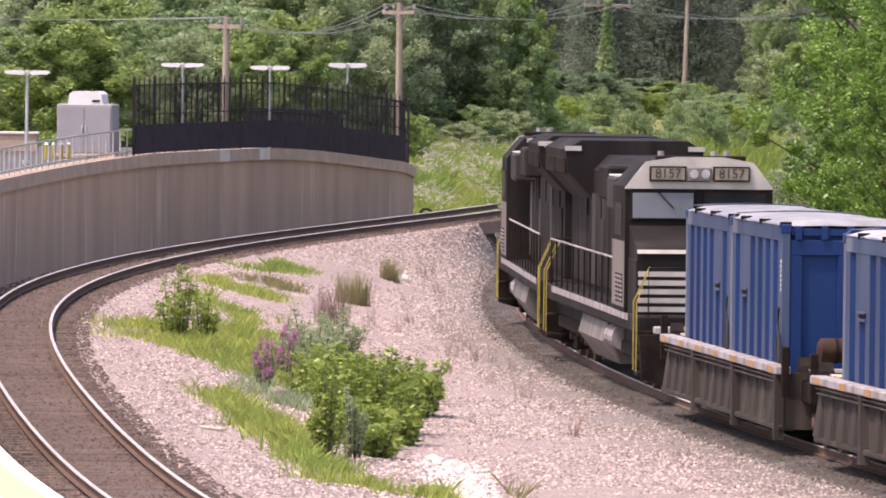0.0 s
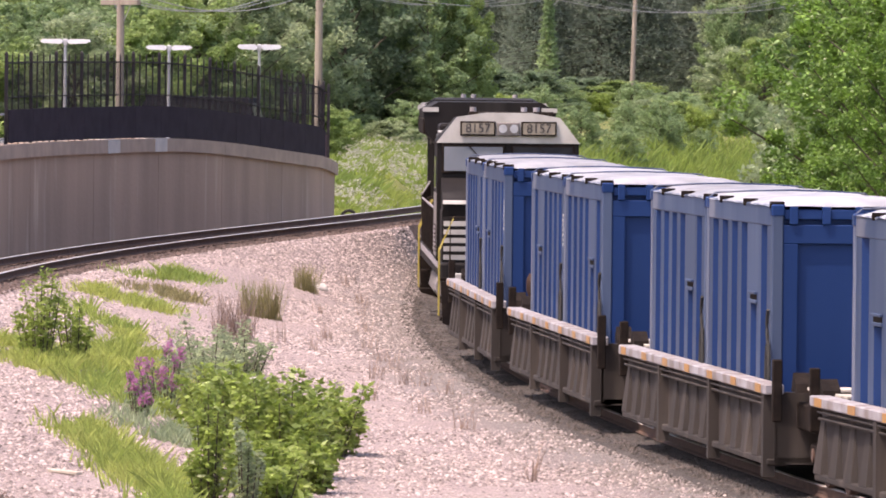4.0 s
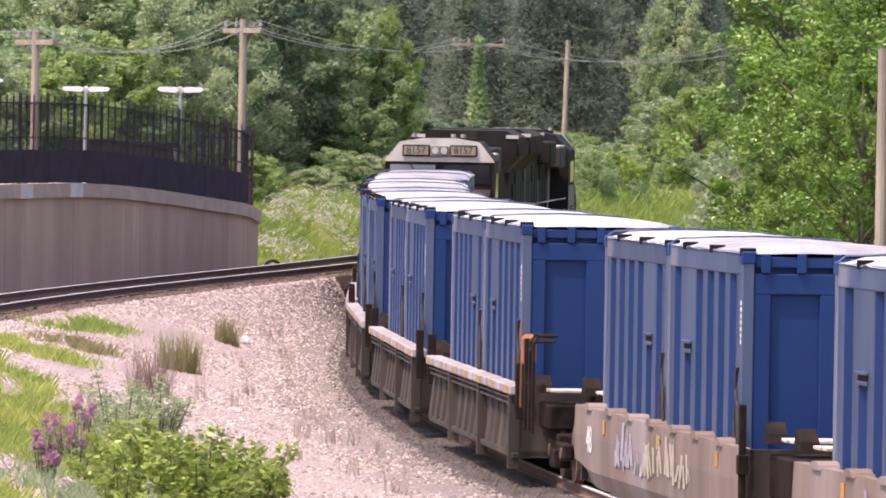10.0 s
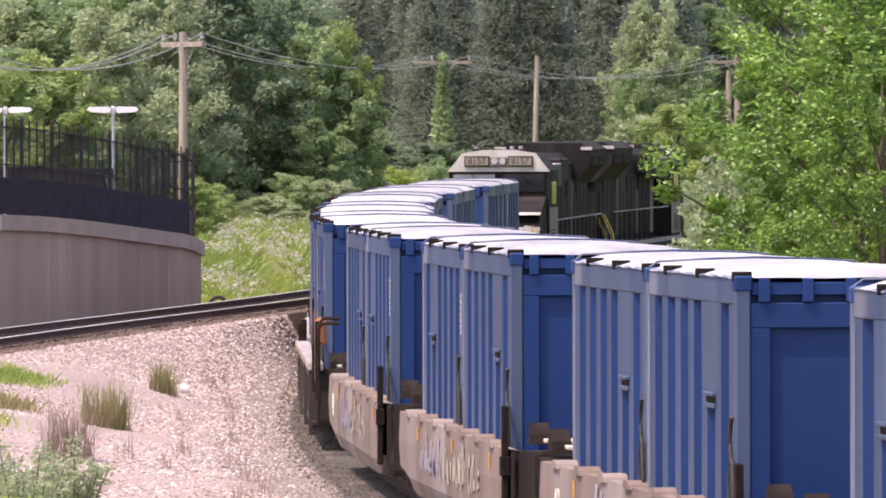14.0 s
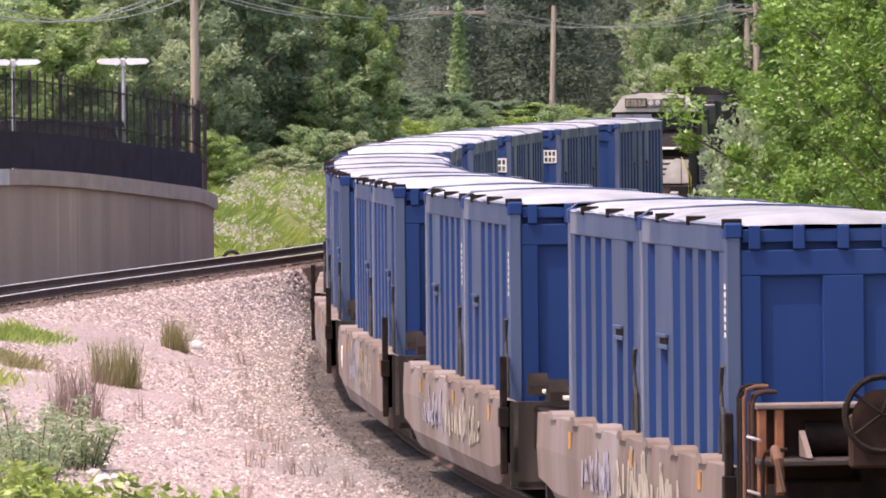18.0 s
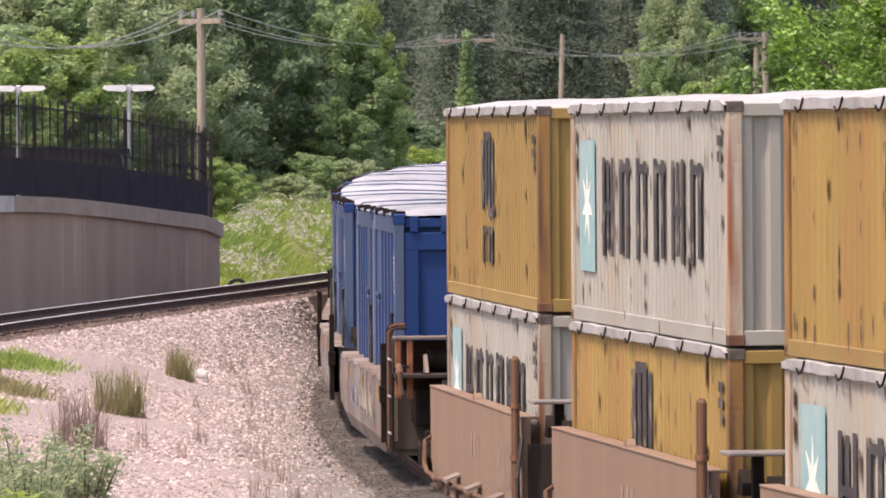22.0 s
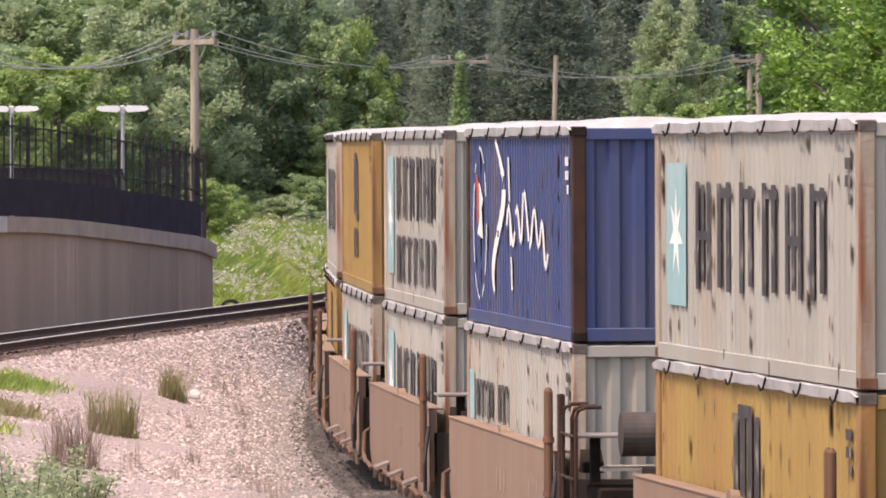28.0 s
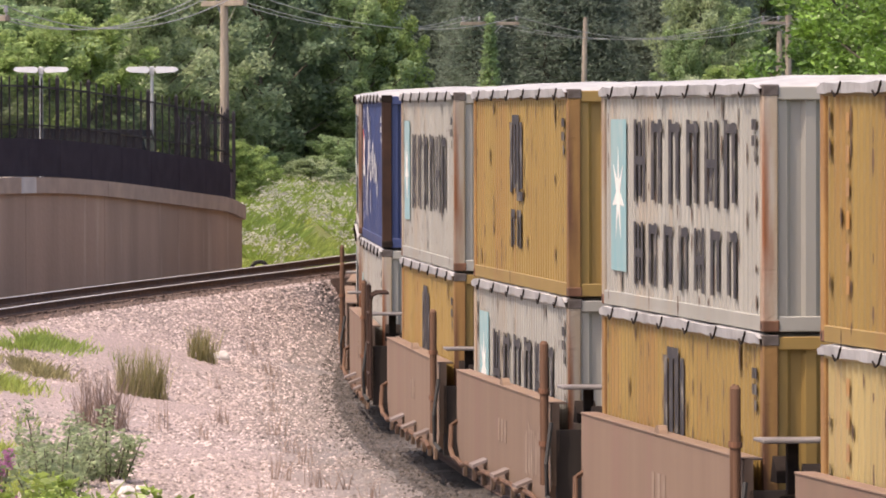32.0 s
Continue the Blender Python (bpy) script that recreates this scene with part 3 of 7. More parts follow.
for y in (161.5, 165.9):
    wall_sweep("wall_cap", y, y + 1.1, 0.55, lambda q: [(-0.1, wall_top(q) - 0.345), (-0.1, wall_top(q) + 0.006), (0.51, wall_top(q) + 0.006), (0.51, wall_top(q) - 0.345)], "cap_new", wall, "paler patched length of cap")
# filled ground behind the wall, with an asphalt drive
bv = wall_sweep("bank", 60, WALL_END - 0.2, 2.0, lambda y: [(0.46, wall_top(y) - 0.06), (14, wall_top(y) + 0.0), (40, wall_top(y) - 0.2), (40, -1.0), (0.46, -1.0)], "asphalt", None)
tagged(bv, "raised asphalt drive behind the wall", kind="structure")
bv.name = "pavement"

fence = tagged(new("fence"), "black steel picket fence with a solid lower panel on the wall", "fence")
FY0 = 152.8
ys = []
y = FY0
while y < WALL_END - 0.1:
    ys.append(y)
    y += 0.60


def bar(w, top):
    return Shape().box(-w, w, -w, w, 0, top).add([(-w, -w, top), (w, -w, top), (w, w, top), (-w, w, top), (0, 0, top + 0.07)], [(0, 1, 4), (1, 2, 4), (2, 3, 4), (3, 0, 4)])


post_me, pick_me = bar(0.042, 2.2).mesh("post", "fence"), bar(0.019, 2.14).mesh("picket", "fence")
for i, y in enumerate(ys):
    x, yy, _ = wall_line(y, 0.2)
    part("picket" if i % 4 else "post", pick_me if i % 4 else post_me, "fence", fence).matrix_basis = pose(x, yy, wall_top(y))
for z0, z1 in ((0.78, 0.83), (1.12, 1.15), (1.95, 1.99)):
    wall_sweep("rail_bar", FY0, WALL_END - 0.1, 1.0, lambda y: [(0.185, wall_top(y) + z0), (0.215, wall_top(y) + z0), (0.215, wall_top(y) + z1), (0.185, wall_top(y) + z1)], "fence", fence)
for i in range(0, len(ys) - 1, 4):
    wall_sweep("panel", ys[i] + 0.01, min(ys[min(i + 4, len(ys) - 1)] - 0.01, WALL_END), 0.6, lambda y: [(0.13, wall_top(y) + 0.03), (0.155, wall_top(y) + 0.03), (0.155, wall_top(y) + 0.84), (0.13, wall_top(y) + 0.84)],
               "fence_panel", fence, "solid black lower panel")
    wall_sweep("mesh_screen", ys[i] + 0.01, min(ys[min(i + 4, len(ys) - 1)] - 0.01, WALL_END), 0.6, lambda y: [(0.225, wall_top(y) + 0.84), (0.23, wall_top(y) + 0.84), (0.23, wall_top(y) + 2.0), (0.225, wall_top(y) + 2.0)],
               "screen", fence, "fine see-through dark mesh")
# end return of the fence, turning away from the track
end = thing("fence", "black fence return at the end of the wall", "fence")
for k in range(7):
    x, yy, _ = wall_line(WALL_END, 0.2 + 0.28 * k)
    part("post", post_me, "fence", end).matrix_basis = pose(x + 0.05 * k, yy + 0.1 * k, wall_top(WALL_END) - 0.02 * k)
a, b = Vector(wall_line(WALL_END, 0.2)), Vector(wall_line(WALL_END, 1.9)) + Vector((0.3, 0.6, 0))
for z, zt in ((0.03, 0.84), (1.95, 1.99)):
    w = Shape()
    w.add([(a.x, a.y, wall_top(WALL_END) + z), (b.x, b.y, wall_top(WALL_END) + z), (b.x, b.y, wall_top(WALL_END) + zt), (a.x, a.y, wall_top(WALL_END) + zt),
           (a.x + .02, a.y + .02, wall_top(WALL_END) + z), (b.x + .02, b.y + .02, wall_top(WALL_END) + z), (b.x + .02, b.y + .02, wall_top(WALL_END) + zt), (a.x + .02, a.y + .02, wall_top(WALL_END) + zt)],
          [(0, 1, 2, 3), (7, 6, 5, 4), (0, 4, 5, 1), (1, 5, 6, 2), (2, 6, 7, 3), (3, 7, 4, 0)])
    part("panel", w, "fence_panel", end)

# galvanised railing on the nearer part of the wall
railing = tagged(new("railing"), "galvanised steel railing on the concrete wall", "railing")
rp = Shape().tube((0, 0, 0), (0, 0, 0.74), 0.022, 6).mesh("post", "galv")
n = 0
y = 96.0
while y < FY0 - 0.2:
    x, yy, _ = wall_line(y, 0.22)
    part("post", rp, "galv", railing).matrix_basis = pose(x, yy, wall_top(y))
    y += 0.85
for z in (0.73, 0.12):
    wall_sweep("rail_bar", 96, FY0 - 0.15, 1.0, lambda y: [(0.195, wall_top(y) + z - 0.02), (0.24, wall_top(y) + z - 0.02), (0.24, wall_top(y) + z + 0.025), (0.195, wall_top(y) + z + 0.025)], "galv", railing)

# low platform with a yellow tactile edge
platform = tagged(new("platform"), "concrete station platform with a white edge and yellow tactile strip", "platform", kind="structure")


def plat_sweep(name, prof, material, label=""):
    stn = [-70 + 3.0 * i for i in range(45)]
    ob = sweep(name, side_point, stn, prof, material, platform, label)
    return ob


plat_sweep("slab", [(1.78, -0.5), (1.78, 0.2), (9.0, 0.2), (9.0, -0.5)], "platform")
plat_sweep("edge_line", [(1.76, 0.19), (1.76, 0.206), (2.02, 0.206), (2.02, 0.19)], "white_paint", "white painted platform edge")
plat_sweep("tactile_strip", [(2.03, 0.19), (2.03, 0.209), (2.65, 0.209), (2.65, 0.19)], "tactile", "ribbed yellow tactile strip")


# ---- the train ----
# position along the line of the leading blue container's front, second by second
RUN = ((0, 14.9), (6, 73.6), (9, 102.7), (13, 142.1), (19, 200.8), (23, 239.2), (26, 268.5), (32, 325.3))
TRAIN = []          # (thing, metres behind the leading container of its middle, height, half wheelbase)


def run(t):
    for (a, p), (b, q) in zip(RUN, RUN[1:]):
        if t <= b:
            return p + (q - p) * (t - a) / (b - a)
    return RUN[-1][1]


def on_train(ob, back, half=6.0, z=0.0):
    TRAIN.append((ob, back, z, half))
    return ob


def corrugated(x, sgn, y0, y1, z0, z1, n, depth):
    """A corrugated wall in the plane x, folding inwards by depth; sgn is the outward side."""
    v, f = [], []
    p = (y1 - y0) / n
    prof = []
    for i in range(n):
        a = y0 + i * p
        prof += [(a, 0), (a + 0.36 * p, 0), (a + 0.5 * p, 1), (a + 0.86 * p, 1)]
    prof.append((y1, 0))
    for yy, d in prof:
        v += [(x - sgn * d * depth, yy, z0), (x - sgn * d * depth, yy, z1)]
    for i in range(len(prof) - 1):
        f.append((2 * i, 2 * i + 2, 2 * i + 3, 2 * i + 1))
    return v, f


MESH = {}
# -- tall blue refuse container, 20 ft --
BL, BH, BW, BZ = 6.06, 3.50, 1.24, 0.42


def blue_container(name, style):
    ob = thing(name, "tall blue ribbed steel waste container with a white tarp roof", "container", "blue containers on the train")
    h = BL / 2
    body = part("body", Shape().box(-BW + 0.12, BW - 0.12, -h + 0.135, h - 0.135, 0.05, BH - 0.06), "blue", ob)
    # long sides: flat frame with deep vertical ribs
    for sg in (-1, 1):
        n = 6
        w = (BL - 0.7) / n
        slot = 1 if style else 4
        if ("rib", sg) not in MESH:
            MESH["rib", sg] = Shape().prism([(sg * (BW - 0.13), -0.27), (sg * BW, -0.19), (sg * BW, 0.19), (sg * (BW - 0.13), 0.27)], "z", 0.2, BH - 0.30).mesh("rib", "blue")
            # pale plate on each rib paints the lit face against the deeper blue recess
            MESH["face", sg] = Shape().box(min(sg * BW, sg * (BW + 0.004)), max(sg * BW, sg * (BW + 0.004)), -0.185, 0.185, 0.2, BH - 0.30).mesh("rib_face", "blue_fade_sheen")
        for i in range(n + 1):
            rb = part("rib", MESH["rib", sg], "blue", ob)
            rb.matrix_basis = pose(0, -h + 0.35 + i * w, 0)
            part("rib_face", MESH["face", sg], "blue_fade_sheen", rb, "faded rib face with grazing sheen in its paint")
        y = h - 0.35 - slot * w
        p = part("hatch_panel", Shape().prism([(sg * (BW - 0.07), y - w - 0.08), (sg * (BW + 0.006), y - w - 0.08), (sg * (BW + 0.006), y + 0.08), (sg * (BW - 0.07), y + 0.08)], "z", BH - 1.28, BH - 0.25), "blue_fade_sheen", ob, "flat panel with a slot")
        yc = y - w / 2
        part("slot", Shape().box(min(sg * (BW - 0.02), sg * (BW + 0.012)), max(sg * (BW - 0.02), sg * (BW + 0.012)), yc - 0.29, yc + 0.29, BH - 1.40, BH - 1.32), "black_iron", p, "dark slot")
        part("slot_lip", Shape().box(min(sg * (BW - 0.02), sg * (BW + 0.05)), max(sg * (BW - 0.02), sg * (BW + 0.05)), yc - 0.33, yc + 0.33, BH - 1.32, BH - 1.28, 0.006), "blue_fade_sheen", p, "pale lip over the slot")
        part("slot_sill", Shape().box(min(sg * (BW - 0.02), sg * (BW + 0.03)), max(sg * (BW - 0.02), sg * (BW + 0.03)), yc - 0.33, yc + 0.33, BH - 1.45, BH - 1.40, 0.006), "blue_fade_sheen", p, "pale sill under the slot")
        part("top_rail", Shape().box(min(sg * (BW - 0.1), sg * (BW + 0.015)), max(sg * (BW - 0.1), sg * (BW + 0.015)), -h + 0.02, h - 0.02, BH - 0.30, BH, 0.015), "blue_fade_sheen", ob)
        part("bottom_rail", Shape().box(min(sg * (BW - 0.1), sg * (BW + 0.01)), max(sg * (BW - 0.1), sg * (BW + 0.01)), -h + 0.02, h - 0.02, 0.0, 0.22, 0.015), "blue", ob)
        for e in (-1, 1):
            part("corner_post", Shape().box(min(sg * (BW - 0.14), sg * (BW + 0.02)), max(sg * (BW - 0.14), sg * (BW + 0.02)), min(e * h, e * (h - 0.16)), max(e * h, e * (h - 0.16)), 0, BH - 0.02, 0.015), "blue_fade_sheen", ob)
            part("corner_casting", Shape().box(min(sg * (BW - 0.16), sg * (BW + 0.035)), max(sg * (BW - 0.16), sg * (BW + 0.035)), min(e * (h + 0.012), e * (h - 0.18)), max(e * (h + 0.012), e * (h - 0.18)), BH - 0.16, BH + 0.012, 0.02), "blue", ob)
    # ends: framed, recessed door panels
    for e in (-1, 1):
        fr = Shape()
        o, i_ = e * (h - 0.02), e * (h - 0.10)
        lo, hi = min(o, i_), max(o, i_)
        fr.box(-BW + 0.14, BW - 0.14, lo, hi, BH - 0.55, BH - 0.28, 0.01).box(-BW + 0.14, BW - 0.14, lo, hi, 0.0, 0.30, 0.01)
        fr.box(-BW + 0.14, -BW + 0.36, lo, hi, 0.3, BH - 0.55, 0.01).box(BW - 0.36, BW - 0.14, lo, hi, 0.3, BH - 0.55, 0.01)
        if style:
            fr.box(-0.22, 0.22, lo, hi, 0.3, BH - 0.55, 0.01)
        door = part("end_frame", fr, "blue", ob)
        hd = Shape().box(-BW + 0.16, BW - 0.16, min(e * (h - 0.1), e * (h - 0.03)), max(e * (h - 0.1), e * (h - 0.03)), BH - 0.2, BH - 0.06, 0.01)
        for k in range(5):
            x = -0.95 + 0.475 * k
            hd.box(x - 0.06, x + 0.06, min(e * (h - 0.03), e * (h + 0.02)), max(e * (h - 0.03), e * (h + 0.02)), BH - 0.27, BH - 0.02, 0.008)
        part("header", hd, "blue", door)
        part("end_panel", Shape().box(-BW + 0.3, BW - 0.3, min(e * (h - 0.13), e * (h - 0.088)), max(e * (h - 0.13), e * (h - 0.088)), 0.2, BH - 0.4), "blue", door)
    # roof tarp: sagging sheet with a hemmed edge
    v, f = [], []
    nx, ny = 8, 22
    for j in range(ny + 1):
        for i in range(nx + 1):
            u, w = i / nx * 2 - 1, j / ny * 2 - 1
            edge = max(abs(u), abs(w))
            z = BH + 0.045 + 0.06 * (1 - u * u) + 0.03 * noise.noise(Vector((u * 1.6, w * 3, 3 + 5 * style))) * (1 - edge ** 4)
            rag = noise.noise(Vector((w * 7, u * 3, 11 + 5 * style)))
            v.append((u * (BW + 0.03 + 0.02 * max(0, rag)), w * (h - 0.02 + 0.05 * rag * (abs(w) > 0.99)), z if edge < 0.99 else BH - 0.015 + 0.022 * rag))
    for j in range(ny):
        for i in range(nx):
            k = j * (nx + 1) + i
            f.append((k, k + 1, k + nx + 2, k + nx + 1))
    rim = Shape().add(v, f)
    part("tarp", rim, "tarp", ob, "creased white tarpaulin roof")
    for w in (-0.985, -0.2, 0.52):
        part("strap", Shape().box(-BW - 0.055, -BW + 0.16, w * h - 0.02, w * h + 0.02, BH - 0.05, BH + 0.055, 0.008), "black_iron", ob, "dark strap end over the tarp's hem")
    part("end_bow", Shape().path([(-BW + 0.0, h - 0.06, BH + 0.0), (-BW + 0.1, h - 0.06, BH + 0.075), (-0.6, h - 0.06, BH + 0.105), (0, h - 0.06, BH + 0.12), (0.6, h - 0.06, BH + 0.105), (BW - 0.1, h - 0.06, BH + 0.075), (BW, h - 0.06, BH + 0.0)], 0.013, 6), "blue_fade_sheen", ob, "thin bow over the tarp's end")
    # hose looped down the side
    hose = Shape()
    pts = []
    for k in range(13):
        a = k / 12
        pts.append((-BW - 0.05, -h + 0.12 + 0.10 * math.sin(a * 9), 2.0 - 1.7 * a + 0.1 * math.sin(a * 6)))
    hose.path(pts, 0.026, 6)
    part("hose", hose, "rubber", ob, "black rubber hose")
    part("hose", Shape().path([(-BW - 0.06, -h + 0.06 + 0.16 * math.sin(k * 0.52), 1.05 - 0.5 * math.cos(k * 0.52)) for k in range(11)], 0.024, 6), "rubber", ob, "looped black rubber hose")
    part("latch", Shape().box(-BW - 0.07, -BW + 0.02, -h + 0.02, -h + 0.16, 0.78, 0.95, 0.015), "black_iron", ob, "dark door latch")
    if style:
        for r in range(7):
            part("mark", Shape().box(-BW - 0.024, -BW - 0.019, -h + 0.03, -h + 0.12 - 0.02 * (r % 3 == 1), 2.3 + 0.085 * r, 2.355 + 0.085 * r), "logo_white", ob, "small white stencilled mark")
    else:
        plate = part("end_plate", Shape().box(BW - 0.50, BW - 0.12, -h - 0.006, -h + 0.02, BH - 1.0, BH - 0.62), "logo_white", ob, "white plate with dark bars")
        for r in range(2):
            for c in range(3):
                part("bar", Shape().box(BW - 0.47 + 0.115 * c, BW - 0.39 + 0.115 * c, -h - 0.009, -h - 0.004, BH - 0.79 - 0.18 * r, BH - 0.66 - 0.18 * r), "ink", plate)
    return ob


# -- dark ribbed well car unit (48 ft) --
def truck(parent, y, wheels=2):
    """Bogie with wheelsets under a car end."""
    t = part("bogie", Shape().box(-1.02, -0.86, y - 1.15, y + 1.15, 0.38, 0.62, 0.03).box(0.86, 1.02, y - 1.15, y + 1.15, 0.38, 0.62, 0.03)
             .box(-1.0, 1.0, y - 0.25, y + 0.25, 0.42, 0.74, 0.03).box(-1.08, -0.82, y - 0.35, y + 0.35, 0.22, 0.5, 0.02).box(0.82, 1.08, y - 0.35, y + 0.35, 0.22, 0.5, 0.02), "black_iron", parent)
    for k in ((-0.85, 0.85) if wheels == 2 else (-1.8, 0, 1.8)):
        w = Shape().tube((-0.74, y + k, 0.46), (0.74, y + k, 0.46), 0.08, 8)
        for sg in (-1, 1):
            w.tube((sg * 0.68, y + k, 0.46), (sg * 0.82, y + k, 0.46), 0.455, 20)
            w.tube((sg * 0.82, y + k, 0.46), (sg * 1.04, y + k, 0.46), 0.10, 10)
        part("wheelset", w, "rail_side", t, "rusty steel wheels on an axle")
    return t


def end_platform(ob, y0, y1, zt, posts=True, boards="plank"):
    e = part("end_platform", Shape().box(-1.1, 1.1, y0, y1, 0.78, zt - 0.25, 0.03).box(-0.35, 0.35, y0, y1, zt - 0.3, zt - 0.05, 0.02), "black_iron", ob)
    for sg in (-1, 1):
        for k in range(3):
            part("step_board", Shape().box(sg * 0.75 - 0.3 - 0.03 * (k == 1), sg * 0.75 + 0.42, y0 + 0.15 + 0.28 * k, y0 + 0.4 + 0.28 * k, zt - 0.06, zt - 0.02, 0.006), boards, e, "bleached walkway board")
        part("guide_block", Shape().prism([(y1 - 0.55, zt - 0.1), (y1 - 0.5, zt + 0.02), (y1 - 0.25, zt + 0.17), (y1 - 0.1, zt - 0.1)], "x", min(sg * 0.95, sg * 1.2), max(sg * 0.95, sg * 1.2)), "black_iron", e)
    return e


def ribbed_unit(tank, last):
    ob = thing("well_car", "grimy dark ribbed well car with pale orange-striped sill", "rail car", "ribbed well cars on the train")
    h = 7.35
    for sg in (-1, 1):
        x = sg * 1.42
        # web behind the ribs carries their shade in its paint
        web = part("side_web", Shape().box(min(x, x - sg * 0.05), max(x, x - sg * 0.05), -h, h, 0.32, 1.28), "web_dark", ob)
        posts = 15
        for i in range(posts):
            y = -h + 0.15 + i * (2 * h - 0.3) / (posts - 1)
            if i % 5:
                rib = Shape()
                ya, yb = y - 0.30, y + 0.30
                rib.add([(x - sg * 0.02, ya, 0.36), (x - sg * 0.02, yb, 0.36), (x + sg * 0.10, yb - 0.04, 0.36), (x + sg * 0.10, ya + 0.04, 0.36),
                         (x - sg * 0.02, ya + 0.14, 1.08), (x - sg * 0.02, yb - 0.14, 1.08), (x + sg * 0.02, yb - 0.17, 1.08), (x + sg * 0.02, ya + 0.17, 1.08)],
                        [(3, 2, 1, 0), (4, 5, 6, 7), (0, 1, 5, 4), (1, 2, 6, 5), (2, 3, 7, 6), (3, 0, 4, 7)])
                part("rib", rib, "brown_car", web, "tapered stiffening panel")
            else:
                part("post", Shape().prism([(x - sg * 0.02, y - 0.13), (x + sg * 0.15, y - 0.10), (x + sg * 0.15, y + 0.10), (x - sg * 0.02, y + 0.13)], "z", 0.10, 1.27), "brown_car", web, "main side post")
        top = part("top_sill", Shape().box(min(x - sg * 0.12, x + sg * 0.16), max(x - sg * 0.12, x + sg * 0.16), -h - 0.1, h + 0.1, 1.27, 1.42, 0.02), "sill", ob, "dusty pale sill")
        for i in range(7):
            y = -h + 0.5 + i * (2 * h - 1.0) / 6
            part("reflector", Shape().box(min(x + sg * 0.158, x + sg * 0.168), max(x + sg * 0.158, x + sg * 0.168), y - 0.24, y + 0.24, 1.285, 1.405), "orange", top, "orange reflector")
        part("bottom_sill", Shape().box(min(x - sg * 0.2, x + sg * 0.1), max(x - sg * 0.2, x + sg * 0.1), -h, h, 0.26, 0.36, 0.02), "brown_car", ob)
        pipe = Shape().path([(x + sg * 0.10, -h + 0.3, 1.12), (x + sg * 0.10, h - 0.3, 1.12)], 0.022).path([(x + sg * 0.12, -h + 0.3, 1.21), (x + sg * 0.12, h - 0.3, 1.21)], 0.018)
        part("air_pipe", pipe, "brown_car", ob)
    part("floor", Shape().box(-1.36, 1.36, -h, h, 0.28, 0.38).box(-1.4, 1.4, h - 0.1, h, 0.3, 1.3).box(-1.4, 1.4, -h, -h + 0.1, 0.3, 1.3), "brown_car", ob)
    for e in (-1, 1):
        end_platform(ob, *sorted((e * h, e * 8.9)), 1.42)
        part("guide_post", Shape().box(-1.52, -1.38, e * 7.75 - 0.05, e * 7.75 + 0.05, 0.9, 1.78, 0.015), "black_iron", ob)
    truck(ob, -9.2)
    if tank:
        part("air_tank", Shape().tube((-0.95, -8.55, 1.75), (0.75, -8.55, 1.75), 0.22, 28).tube((-1.0, -8.55, 1.75), (-0.95, -8.55, 1.75), 0.12, 20, 0.22), "post_brown", ob, "brown air reservoir")
        for x in (-0.7, 0.45):
            part("tank_strap", Shape().tube((x, -8.55, 1.75), (x + 0.06, -8.55, 1.75), 0.228, 28), "black_iron", ob)
    if last:
        for k, y in enumerate((-8.35, -9.0, -9.12, -9.5)):
            part("grab_iron", Shape().path([(-1.42, y, 0.75), (-1.42, y, 2.05 + 0.1 * (k % 2)), (-1.34, y, 2.16 + 0.1 * (k % 2)), (-1.05, y, 2.16 + 0.1 * (k % 2))], 0.026, 8), "black_iron", ob, "bent grab iron")
        part("brake_lever", Shape().path([(-1.46, -8.05, 1.1), (-1.46, -8.12, 1.9), (-1.46, -8.0, 2.4)], 0.022, 6), "rust", ob, "rusty hand-brake lever")
        part("end_rack", Shape().box(-1.48, -1.40, -8.72, -8.64, 0.8, 2.2, 0.015).box(-1.48, -1.40, -9.36, -9.28, 0.8, 2.05, 0.015).path([(-1.43, -8.68, 1.5), (-1.43, -9.32, 1.5)], 0.025), "black_iron", ob)
        part("brake_housing", Shape().box(-1.48, -1.26, -8.45, -8.15, 1.75, 2.25, 0.06), "rust_orange", ob, "rusty orange brake housing")
    return ob


